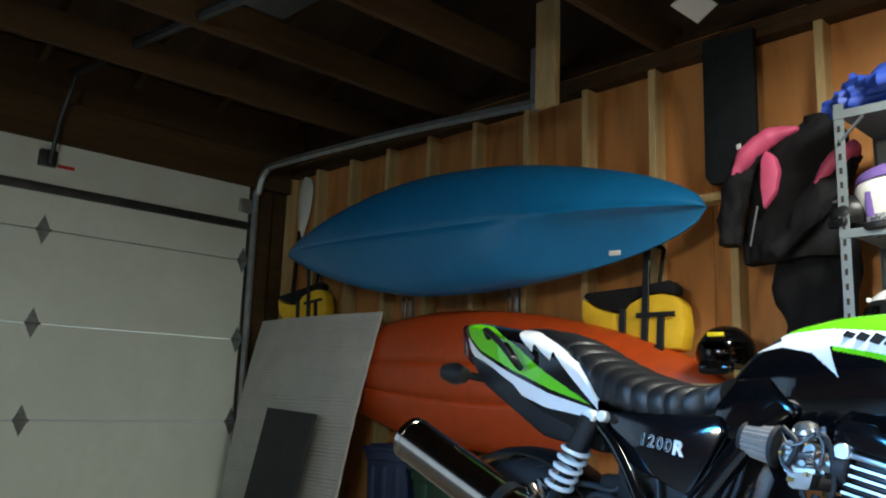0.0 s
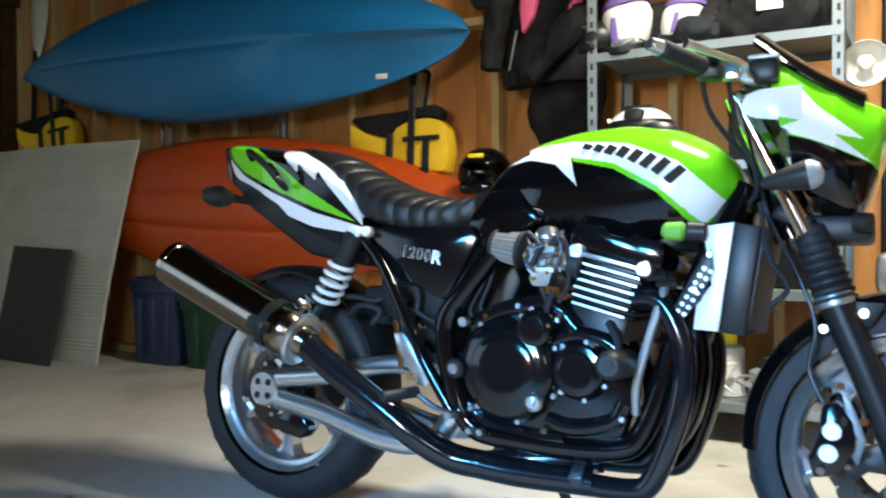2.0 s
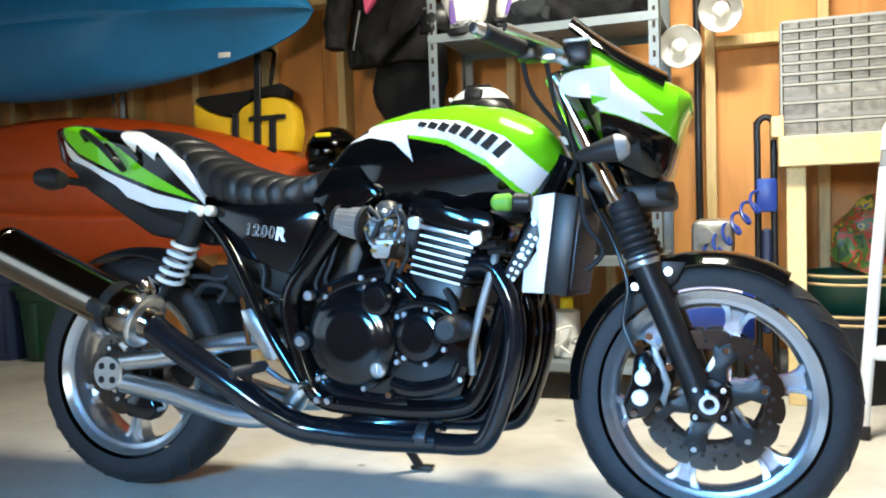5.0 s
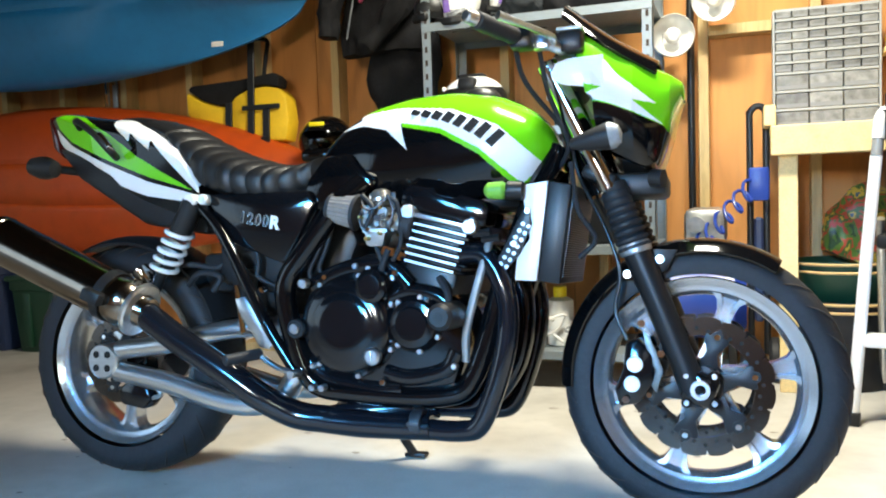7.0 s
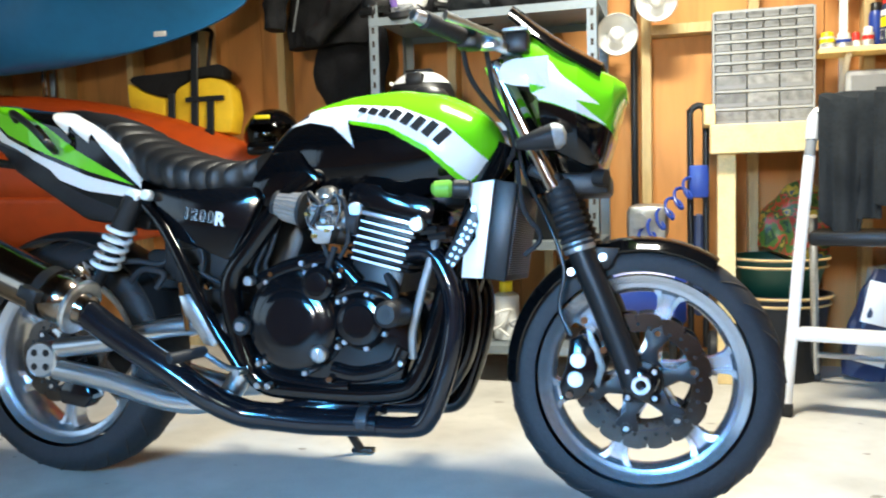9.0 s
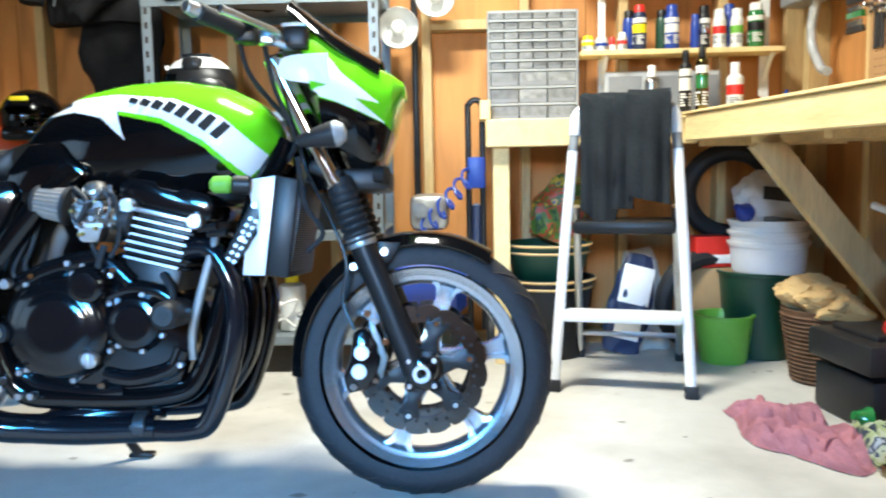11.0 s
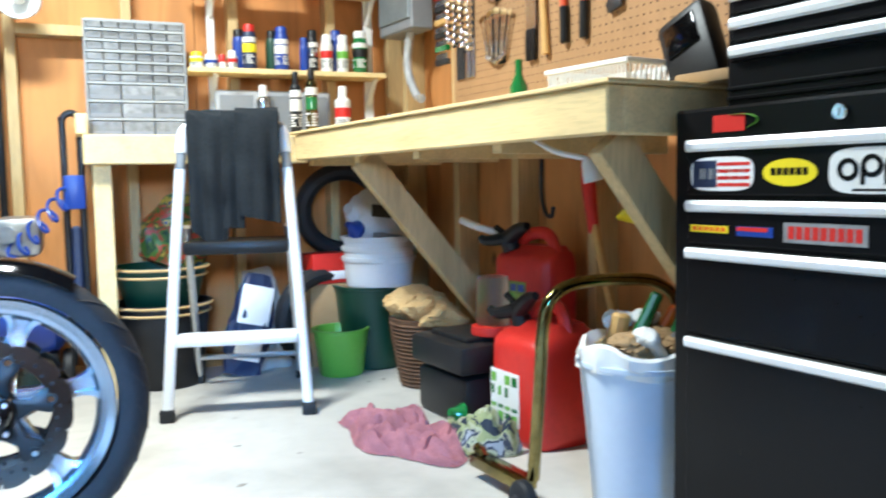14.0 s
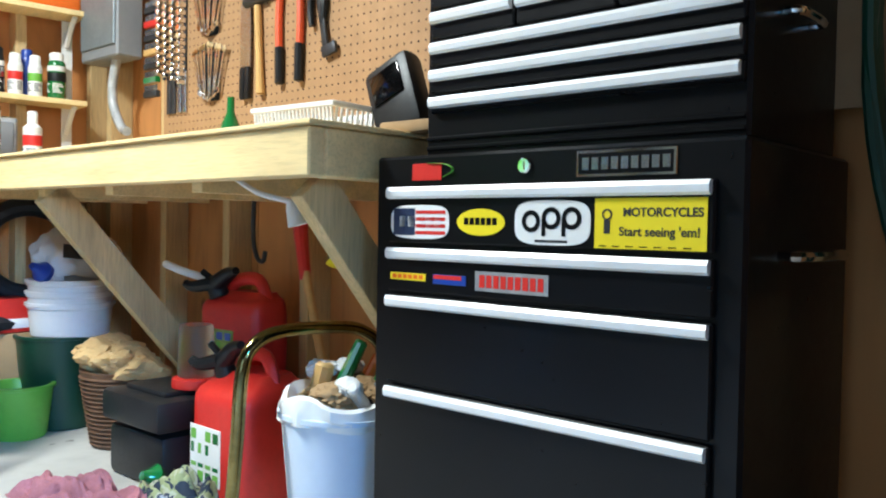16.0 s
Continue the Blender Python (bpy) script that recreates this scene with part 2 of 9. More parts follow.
M = {
    "ply": plywood_mat("plywood_sheathing", (0.60, 0.265, 0.080)),
    "stud": mat("spruce_stud", (0.62, 0.44, 0.205), 0.7, var=0.2, scale=2, stretch=(6, 6, 0.5), grain=0.45, bump=0.2, rand=0.12),
    # browned far down for the dark under the roof: shade put into the colour
    "joist": mat("shade_toned_fir_joist", (0.078, 0.043, 0.019), 0.85, var=0.25, scale=2, stretch=(6, 0.5, 6), grain=0.5, bump=0.2, spec=0.2),
    # near-black because the roof is unlit; the colour holds that shade
    "roof": mat("shade_toned_roof_boards", (0.07, 0.042, 0.024), 0.9, var=0.3, scale=2, stretch=(1, 4, 1), spec=0.2),
    "bench": mat("bench_pine", (0.84, 0.63, 0.305), 0.6, var=0.15, scale=2.2, stretch=(7, 0.6, 7), grain=0.35, bump=0.15, dirt=0.12, rand=0.06),
    "peg": mat("pegboard_brown", (0.40, 0.228, 0.105), 0.65, var=0.12, scale=3),
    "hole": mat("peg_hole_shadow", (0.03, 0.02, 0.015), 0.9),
    "concrete": mat("concrete_floor", (0.52, 0.49, 0.44), 0.62, var=0.13, scale=1.6, bump=0.3, bscale=90, dirt=0.6, dirt_colour=(0.26, 0.235, 0.20)),
    "stain": mat("oil_stain", (0.27, 0.24, 0.20), 0.6, var=0.3, scale=40),
    "door": mat("garage_door_white", (0.66, 0.68, 0.62), 0.5, var=0.06, scale=2, bump=0.15, bscale=40, dirt=0.12, dirt_colour=(0.4, 0.38, 0.33)),
    "galv": mat("galvanised_steel", (0.45, 0.48, 0.50), 0.42, 0.85, var=0.2, scale=14),
    "darksteel": mat("dark_steel", (0.06, 0.06, 0.065), 0.45, 0.6, var=0.25, scale=10),
    "shelfgrey": mat("grey_shelf_enamel", (0.21, 0.245, 0.265), 0.45, 0.3, var=0.12, scale=8),
    "white": mat("white_paint", (0.8, 0.8, 0.78), 0.45, var=0.06),
    "bluekayak": mat("blue_polyethylene", (0.008, 0.165, 0.40), 0.36, var=0.14, scale=2.5, bump=0.12, bscale=120, dirt=0.25, dirt_colour=(0.02, 0.10, 0.22)),
    "orangekayak": mat("orange_polyethylene", (0.52, 0.065, 0.008), 0.38, var=0.2, scale=1.6, bump=0.12, bscale=120, dirt=0.3, dirt_colour=(0.34, 0.09, 0.01)),
    "foam": mat("grey_foam_sheet", (0.46, 0.45, 0.43), 0.85, var=0.1, scale=4, bump=0.4, bscale=50, dirt=0.2, dirt_colour=(0.3, 0.28, 0.25)),
    "mat": mat("black_rubber_mat", (0.022, 0.022, 0.025), 0.7, var=0.2, bump=0.3),
    "bluebin": mat("navy_plastic", (0.014, 0.026, 0.075), 0.45, var=0.12),
    "greenbin": mat("dark_green_plastic", (0.008, 0.05, 0.026), 0.42, var=0.15),
    "yellow": mat("yellow_nylon", (0.85, 0.52, 0.02), 0.65, var=0.1, scale=12, bump=0.35, bscale=180),
    "blackcloth": mat("black_cloth", (0.009, 0.009, 0.0105), 0.85, var=0.3, scale=12, bump=0.4, bscale=300, spec=0.25),
    "greycloth": mat("charcoal_cloth", (0.016, 0.019, 0.022), 0.9, var=0.25, scale=10, bump=0.4, bscale=300, spec=0.2),
    "pink": mat("pink_leather", (0.70, 0.10, 0.22), 0.5, var=0.12, scale=14),
    "bluecloth": mat("blue_tarp", (0.025, 0.07, 0.42), 0.55, var=0.2, scale=8),
    "purple": mat("purple_cloth", (0.16, 0.09, 0.34), 0.75, var=0.15),
    "whitecloth": mat("white_leather", (0.72, 0.71, 0.68), 0.6, var=0.08),
    "blackgloss": mat("black_gloss_paint", (0.003, 0.003, 0.0035), 0.08, var=0.1, spec=0.5),
    "greengloss": mat("lime_gloss_paint", (0.135, 0.56, 0.012), 0.16, var=0.04, coat=0.25),
    "whitegloss": mat("white_gloss_paint", (0.83, 0.83, 0.82), 0.22, var=0.02, coat=0.2),
    "chrome": mat("chrome", (0.78, 0.78, 0.78), 0.09, 1.0, var=0.05),
    "alu": mat("brushed_aluminium", (0.66, 0.68, 0.70), 0.30, 1.0, var=0.1, scale=12, stretch=(1, 8, 8)),
    "castalu": mat("cast_aluminium", (0.55, 0.56, 0.57), 0.40, 0.9, var=0.25, scale=30, bump=0.2),
    "silver": mat("silver_wheel_paint", (0.50, 0.52, 0.55), 0.24, 0.85, var=0.03, scale=4, coat=0.2),
    "engineblack": mat("black_engine_enamel", (0.005, 0.005, 0.006), 0.11, var=0.2, scale=20, spec=0.5),
    "satin": mat("satin_black", (0.010, 0.010, 0.011), 0.40, var=0.2, scale=16, spec=0.35),
    "plastic": mat("black_plastic", (0.012, 0.012, 0.013), 0.45, var=0.2, scale=20, bump=0.1, spec=0.4),
    "rubber": mat("tyre_rubber", (0.016, 0.017, 0.020), 0.58, var=0.2, scale=10, bump=0.15, bscale=150, spec=0.35),
    "leather": mat("black_seat_vinyl", (0.010, 0.010, 0.0105), 0.40, var=0.15, scale=20, bump=0.3, bscale=260, spec=0.4),
    "headerblack": mat("black_exhaust", (0.006, 0.007, 0.010), 0.14, 0.0, var=0.2, scale=12, coat=0.2),
    "rotor": mat("brake_rotor_steel", (0.115, 0.10, 0.09), 0.16, 1.0, var=0.15, scale=30),
    "redlens": mat("red_lens", (0.06, 0.003, 0.003), 0.15, var=0.1, coat=0.3),
    "red": mat("red_plastic", (0.62, 0.026, 0.018), 0.4, var=0.12, scale=6, bump=0.08),
    "lightgreen": mat("green_plastic", (0.16, 0.42, 0.05), 0.4, var=0.1),
    "bluepl": mat("blue_plastic", (0.015, 0.05, 0.30), 0.35, var=0.1),
    "orangepl": mat("orange_plastic", (0.8, 0.16, 0.01), 0.4, var=0.1),
    "paleblue": mat("pale_plastic_pail", (0.62, 0.70, 0.80), 0.45, var=0.05),
    "paper": mat("brown_paper", (0.62, 0.41, 0.18), 0.85, var=0.15, scale=10),
    "card": mat("cardboard", (0.36, 0.23, 0.11), 0.85, var=0.12),
    "wicker": mat("dark_wicker", (0.12, 0.06, 0.03), 0.7, var=0.4, scale=30, bump=0.5),
    "rag": mat("mauve_towel", (0.36, 0.15, 0.172), 0.95, var=0.25, scale=14, bump=0.8, bscale=250, spec=0.1),
    "rag2": print_mat("camouflage_rag", [(0.02, 0.03, 0.045), (0.03, 0.04, 0.06), (0.30, 0.33, 0.16), (0.42, 0.43, 0.30), (0.05, 0.06, 0.09), (0.36, 0.38, 0.42)], 17, 0.95),
    "gold": mat("yellow_zinc_tube", (0.27, 0.22, 0.085), 0.16, 1.0, var=0.5, scale=7),
    "toolblack": mat("black_tool_chest_enamel", (0.0045, 0.0045, 0.0055), 0.30, var=0.15, scale=5, spec=0.22),
    "brightalu": mat("satin_aluminium_trim", (0.86, 0.87, 0.88), 0.38, 0.25, var=0.03),
    "clearplastic": mat("cloudy_plastic", (0.36, 0.37, 0.38), 0.3, var=0.3, scale=22, coat=0.2, rand=0.25),
    "drawer": mat("smoky_drawer_plastic", (0.20, 0.205, 0.205), 0.28, var=0.45, scale=34, coat=0.1, rand=0.35),
    "cabinetgrey": mat("pale_grey_cabinet_plastic", (0.35, 0.37, 0.385), 0.5, var=0.08),
    "greyplastic": mat("grey_cabinet_plastic", (0.22, 0.23, 0.245), 0.5, var=0.08),
    "yellowpl": mat("yellow_print", (0.85, 0.68, 0.01), 0.4, var=0.05),
    "tan": mat("tan_wood_handle", (0.6, 0.36, 0.12), 0.5, var=0.15),
    # brown tint stands in for the wood mirrored in the polished muffler
    "darkchrome": mat("reflection_tinted_steel", (0.30, 0.245, 0.20), 0.16, 1.0, var=0.2, scale=5),
    "hinge": mat("zinc_hinge", (0.17, 0.18, 0.18), 0.4, 0.5, var=0.3, scale=20),
    "steel": mat("tool_steel", (0.55, 0.56, 0.57), 0.25, 1.0, var=0.15, scale=30),
    "grass": mat("yellow_green_scene_print", (0.25, 0.36, 0.06), 0.5, var=0.6, scale=22),
    "floral": print_mat("printed_potting_soil_bag", [(0.02, 0.05, 0.015), (0.08, 0.15, 0.02), (0.45, 0.05, 0.02), (0.05, 0.10, 0.02), (0.55, 0.36, 0.05), (0.03, 0.08, 0.16)], 13),
    "glass": glass_mat("lamp_glass", (0.9, 0.93, 0.95), 0.15),
    "smoke": glass_mat("smoked_screen", (0.05, 0.05, 0.06), 0.08),
    "clearjar": glass_mat("clear_jar_plastic", (0.96, 0.96, 0.95), 0.38, 1.4),
    "darkcast": mat("dull_cast_carburettor", (0.34, 0.335, 0.32), 0.33, 0.9, var=0.35, scale=34, bump=0.25, dirt=0.3),
    "podgauze": mat("brown_grey_filter_pleats", (0.20, 0.175, 0.155), 0.6, var=0.2, scale=24),
    "brass": mat("brass_fitting", (0.55, 0.38, 0.14), 0.3, 1.0, var=0.2, scale=20),
    "orangered": mat("orange_red_grip", (0.68, 0.085, 0.02), 0.45, var=0.1),
    "bottlegreen": mat("green_bottle_glass", (0.02, 0.16, 0.04), 0.08, var=0.1, coat=0.8),
}

# ---- mesh helpers ----


def part(name, bm, material, parent=None, label="", smooth=True, m=None):
    """Links a bmesh as one mesh object under a thing or part."""
    me = bpy.data.meshes.new(name)
    bmesh.ops.recalc_face_normals(bm, faces=bm.faces)
    bm.to_mesh(me)
    bm.free()
    for mm in material if isinstance(material, (list, tuple)) else [material]:
        me.materials.append(M[mm] if isinstance(mm, str) else mm)
    if smooth:
        me.shade_auto(32) if hasattr(me, "shade_auto") else shade(me, 0.6)
    ob = new(name, me)
    if parent is not None:
        ob.parent = parent
    if m is not None:
        ob.matrix_local = m
    if label:
        ob["label"] = label
    return ob


def shade(me, limit):
    """Smooth faces with sharp edges past the limit, in radians."""
    me.polygons.foreach_set("use_smooth", [True] * len(me.polygons))
    b = bmesh.new()
    b.from_mesh(me)
    for e in b.edges:
        if len(e.link_faces) != 2 or e.calc_face_angle(0) > limit:
            e.smooth = False
    b.to_mesh(me)
    b.free()


def thing(name, m, label, category, group="", kind=""):
    ob = new(name)
    ob.matrix_world = m
    return tagged(ob, label, category, group, kind)


def setting(name, bm, material, label, category, smooth=False):
    return tagged(part(name, bm, material, None, "", smooth), label, category, "", "structure")


def B():
    return bmesh.new()


def merge(bm, add, m=None):
    """Moves the geometry of add into bm."""
    if m is not None:
        bmesh.ops.transform(add, matrix=m, verts=add.verts)
    me = bpy.data.meshes.new("tmp")
    add.to_mesh(me)
    add.free()
    bm.from_mesh(me)
    bpy.data.meshes.remove(me)
    return bm


def box(bm, c, s, m=None, bevel=0.0, seg=2):
    b = bmesh.new()
    bmesh.ops.create_cube(b, size=1, matrix=Matrix.Translation(c) @ Matrix.Diagonal((*s, 1)))
    if bevel:
        bmesh.ops.bevel(b, geom=b.edges[:], offset=min(bevel, 0.45 * min(s)), segments=seg, affect="EDGES", profile=0.5)
    return merge(bm, b, m)


def span(bm, lo, hi, m=None, bevel=0.0, seg=1):
    return box(bm, [(a + b) / 2 for a, b in zip(lo, hi)], [abs(b - a) for a, b in zip(lo, hi)], m, bevel, seg)


def frame_to(p0, p1):
    d = Vector(p1) - Vector(p0)
    return Matrix.Translation(p0) @ d.to_track_quat("Z", "Y").to_matrix().to_4x4(), d.length


def lathe(bm, profile, m=None, seg=24, arc=360.0):
    """Turns a profile of (radius, height) round z."""
    b = bmesh.new()
    n = seg if arc >= 360 else seg + 1
    rings = []
    for r, z in profile:
        if r < 1e-5:
            rings.append([b.verts.new((0, 0, z))])
        else:
            rings.append([b.verts.new((r * math.cos(radians(arc) * k / seg), r * math.sin(radians(arc) * k / seg), z)) for k in range(n)])
    for p, q in zip(rings, rings[1:]):
        for k in range(seg):
            a, c = k, (k + 1) % n
            vs = [p[a % len(p)], p[c % len(p)], q[c % len(q)], q[a % len(q)]]
            vs = list(dict.fromkeys(vs))
            if len(vs) > 2:
                b.faces.new(vs)
    return merge(bm, b, m)


def cyl(bm, p0, p1, r0, r1=None, seg=16, bevel=0.0, m=None):
    f, length = frame_to(p0, p1)
    r1 = r0 if r1 is None else r1
    e = min(bevel, length * 0.45, r0 * 0.6, r1 * 0.6)
    prof = [(0, 0), (r0 - e, 0), (r0, e), (r1, length - e), (r1 - e, length), (0, length)] if e else [(0, 0), (r0, 0), (r1, length), (0, length)]
    return lathe(bm, prof, f if m is None else m @ f, seg)


def smooth_path(pts, n=6):
    """A Catmull-Rom curve through the points."""
    P = [Vector(p) for p in pts]
    P = [2 * P[0] - P[1]] + P + [2 * P[-1] - P[-2]]
    out = []
    for a, b_, c, d in zip(P, P[1:], P[2:], P[3:]):
        for k in range(n):
            t = k / n
            out.append(0.5 * (2 * b_ + (c - a) * t + (2 * a - 5 * b_ + 4 * c - d) * t * t + (3 * b_ - a - 3 * c + d) * t ** 3))
    return out + [P[-2]]


def tube(bm, pts, r, seg=10, n=5, cap=True, flat=1.0, m=None):
    """Sweeps a circle along a smooth path. r: one radius, or one for each point given."""
    path = smooth_path(pts, n) if n > 1 else [Vector(p) for p in pts]
    rr = [r] * len(path) if not isinstance(r, (list, tuple)) else [float(v) for v in np.interp(np.linspace(0, 1, len(path)), np.linspace(0, 1, len(r)), r)]
    b = bmesh.new()
    rings, up = [], None
    for i, p in enumerate(path):
        d = (path[min(i + 1, len(path) - 1)] - path[max(i - 1, 0)]).normalized()
        if up is None:
            up = Vector((0, 0, 1)) if abs(d.z) < 0.9 else Vector((0, 1, 0))
        side = d.cross(up).normalized()
        up = side.cross(d).normalized()
        rings.append([b.verts.new(p + rr[i] * (math.cos(2 * math.pi * k / seg) * side + flat * math.sin(2 * math.pi * k / seg) * up)) for k in range(seg)])
    for p, q in zip(rings, rings[1:]):
        for k in range(seg):
            b.faces.new((p[k], p[(k + 1) % seg], q[(k + 1) % seg], q[k]))
    if cap:
        b.faces.new(rings[0][::-1])
        b.faces.new(rings[-1])
    return merge(bm, b, m)


def loft(bm, rings, close=True, cap=True, m=None):
    """Skins rings of equal length."""
    b = bmesh.new()
    R = [[b.verts.new(p) for p in ring] for ring in rings]
    k_max = len(R[0])
    for p, q in zip(R, R[1:]):
        for k in range(k_max if close else k_max - 1):
            b.faces.new((p[k], p[(k + 1) % k_max], q[(k + 1) % k_max], q[k]))
    if cap and close:
        b.faces.new(R[0][::-1])
        b.faces.new(R[-1])
    return merge(bm, b, m)


def prism(bm, outline, y0, y1, m=None, bevel=0.0):
    """An outline of (x, z) given depth from y0 to y1."""
    b = bmesh.new()
    f = b.faces.new([b.verts.new((x, y0, z)) for x, z in outline])
    ext = bmesh.ops.extrude_face_region(b, geom=[f])
    bmesh.ops.translate(b, vec=(0, y1 - y0, 0), verts=[v for v in ext["geom"] if isinstance(v, bmesh.types.BMVert)])
    if bevel:
        bmesh.ops.recalc_face_normals(b, faces=b.faces)
        bmesh.ops.bevel(b, geom=b.edges[:], offset=bevel, segments=2, affect="EDGES", profile=0.5, clamp_overlap=True)
    return merge(bm, b, m)


def inside(poly, x, z):
    hit = False
    for (ax, az), (bx, bz) in zip(poly, poly[1:] + poly[:1]):
        if (az > z) != (bz > z) and x < (bx - ax) * (z - az) / (bz - az) + ax:
            hit = not hit
    return hit


def curve_at(x, xs, ys):
    return float(np.interp(x, xs, ys))


def lettering(name, words, size, m, material, parent, depth=0.0012, shear=0.0, bold=0.0):
    """Raised writing in the built-in font."""
    c = bpy.data.curves.new(name, "FONT")
    c.body, c.size, c.extrude, c.align_x, c.align_y, c.shear, c.offset = words, size, depth, "CENTER", "CENTER", shear, bold
    tmp = bpy.data.objects.new("tmp", c)
    me = bpy.data.meshes.new_from_object(tmp)
    bpy.data.objects.remove(tmp)
    me.materials.clear()
    me.materials.append(M[material])
    ob = new(name, me)
    ob.parent = parent
    ob.matrix_local = m
    return ob


# ---- the building ----
WALL = 3.5                                   # sheathing face of the kayak wall
MB = Matrix(((-0.9925, 0.1219, 0, 2.05), (-0.1219, -0.9925, 0, WALL), (0, 0, 1, 0), (0, 0, 0, 1)))  # bench wall: out of the wall, along it, up
DOOR_X = -4.6

bm = B()
span(bm, (-4.75, -2.75, -0.12), (2.95, 3.62, 0.0))
floor = setting("floor", bm, "concrete", "pale grey concrete garage floor with stains", "floor")
bm = B()
for k in range(60):
    x, y, r = random.uniform(-1.5, 2.0), random.uniform(1.2, 3.0), random.uniform(0.004, 0.016)
    ring = [(x + r * random.uniform(0.5, 1.6) * math.cos(a), y + r * random.uniform(0.4, 1.0) * math.sin(a)) for a in np.linspace(0, 2 * math.pi, 10)[:-1]]
    bm.faces.new([bm.verts.new((px, py, 0.0012)) for px, py in ring])
tagged(part("oil_stains", bm, "stain", floor), "", "", "", "stuff")

bm = B()
span(bm, (-60, -60, -0.3), (60, 60, -0.13))
setting("ground", bm, "concrete", "paved driveway ground outside the garage", "ground")


def stud_set(parent, xs, y0, y1, z0, z1, m=None):
    for x in xs:
        b = B()
        span(b, (-0.019, y0, z0), (0.019, y1, z1), None, 0.002)
        part("stud", b, "stud", parent, smooth=False, m=(m or Matrix()) @ pose(x, 0, 0))


bm = B()
span(bm, (-4.75, WALL + 0.014, 0), (2.25, WALL + 0.09, 2.55))
wall_a = setting("wall_north", bm, "roof", "unfinished garage wall of plywood sheathing on open studs", "wall")
for k in range(6):
    b = B()
    x0 = -4.75 + 1.2 * k
    span(b, (x0 - (x0 + 0.6) + 0.002, WALL, 0.0), (0.6 - 0.002, WALL + 0.013, 2.5))
    part("panel", b, "ply", wall_a, smooth=False, m=pose(x0 + 0.6, 0, 0))
stud_set(wall_a, [-4.61 + 0.4 * k for k in range(17)], WALL - 0.09, WALL, 0.04, 2.37)
for z0, z1, nm in ((0, 0.038, "bottom_plate"), (2.372, 2.41, "top_plate"), (2.412, 2.45, "top_plate")):
    b = B()
    span(b, (-4.6, WALL - 0.09, z0), (2.02, WALL - 0.001, z1))
    # only the upper plates get the joist colour, darkened for shade
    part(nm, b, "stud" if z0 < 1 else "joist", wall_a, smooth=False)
b = B()
for x0, x1, z in ((-1.39, -1.03, 1.66), (0.61, 0.97, 1.3), (-3.0, -2.63, 1.2)):
    span(b, (x0, WALL - 0.088, z), (x1, WALL - 0.002, z + 0.038))
part("blocking", b, "stud", wall_a, smooth=False)

bm = B()
span(bm, (-0.19, -0.35, 0), (-0.107, 6.6, 2.6), MB)
wall_b = setting("wall_east", bm, "roof", "unfinished garage wall behind the workbench", "wall")
for k in range(5):
    b = B()
    span(b, (-0.104, -0.6 + 0.002, 0), (-0.091, 0.6 - 0.002, 2.5))
    part("panel", b, "ply", wall_b, smooth=False, m=MB @ pose(0, 0.45 + 1.2 * k, 0))
for u in (0.03, 0.2, 0.61, 1.0, 1.4, 1.8, 2.2, 2.6, 3.0, 3.4, 3.8, 4.2, 4.6, 5.0, 5.4, 5.8):
    b = B()
    span(b, (-0.09, -0.019, 0.04), (0, 0.019, 2.4), None, 0.002)
    part("stud", b, "stud", wall_b, smooth=False, m=MB @ pose(0, u, 0))
b = B()
span(b, (-0.09, -0.05, 0), (-0.001, 6.4, 0.038), MB)
span(b, (-0.09, -0.05, 2.41), (-0.001, 6.4, 2.48), MB)
part("wall_plates", b, "stud", wall_b, smooth=False)

# pegboard with its rows of holes
bm = B()
span(bm, (0.001, 0.62, 0.95), (0.006, 3.05, 2.12), MB)
peg = setting("pegboard", bm, "peg", "brown hardboard pegboard on the wall above the bench", "pegboard")
# flat dark discs on the board's face give the shade inside each hole
b = B()
for i in range(62):
    for j in range(28):
        p = MB @ Vector((0.0066, 0.66 + 0.0254 * i, 0.975 + 0.0254 * j))
        n, u = Vector((MB[0][0], MB[1][0], 0)), Vector((MB[0][1], MB[1][1], 0))
        b.faces.new([b.verts.new(p + 0.0034 * (math.cos(a) * u + math.sin(a) * Vector((0, 0, 1)))) for a in np.linspace(0, 2 * math.pi, 7)[:-1]])
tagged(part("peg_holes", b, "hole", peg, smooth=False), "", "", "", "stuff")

# side wall with the two garage doors, and the wall behind the camera
bm = B()
span(bm, (DOOR_X - 0.16, 3.12, 0), (DOOR_X - 0.03, 3.55, 2.25))
span(bm, (DOOR_X - 0.16, -0.35, 0), (DOOR_X - 0.03, 0.30, 2.25))
span(bm, (DOOR_X - 0.16, -2.75, 0), (DOOR_X - 0.03, -2.70, 2.25))
span(bm, (DOOR_X - 0.16, -2.75, 2.25), (DOOR_X - 0.03, 3.55, 2.85))
# the wall takes the joist colour, darkened for the shade above the door
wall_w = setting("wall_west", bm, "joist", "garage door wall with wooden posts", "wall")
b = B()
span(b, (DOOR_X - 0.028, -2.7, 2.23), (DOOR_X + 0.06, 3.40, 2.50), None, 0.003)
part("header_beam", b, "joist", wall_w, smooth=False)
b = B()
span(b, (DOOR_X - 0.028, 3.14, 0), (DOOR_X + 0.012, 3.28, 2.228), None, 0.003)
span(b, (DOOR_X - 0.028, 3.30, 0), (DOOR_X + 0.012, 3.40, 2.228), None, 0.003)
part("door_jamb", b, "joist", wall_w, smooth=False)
bm = B()
# both out of view; the second is added only to house the door's fill lamp
WINDOWS = ((-1.0, 0.8, 1.35, 2.25), (1.55, 2.40, 1.20, 1.95))
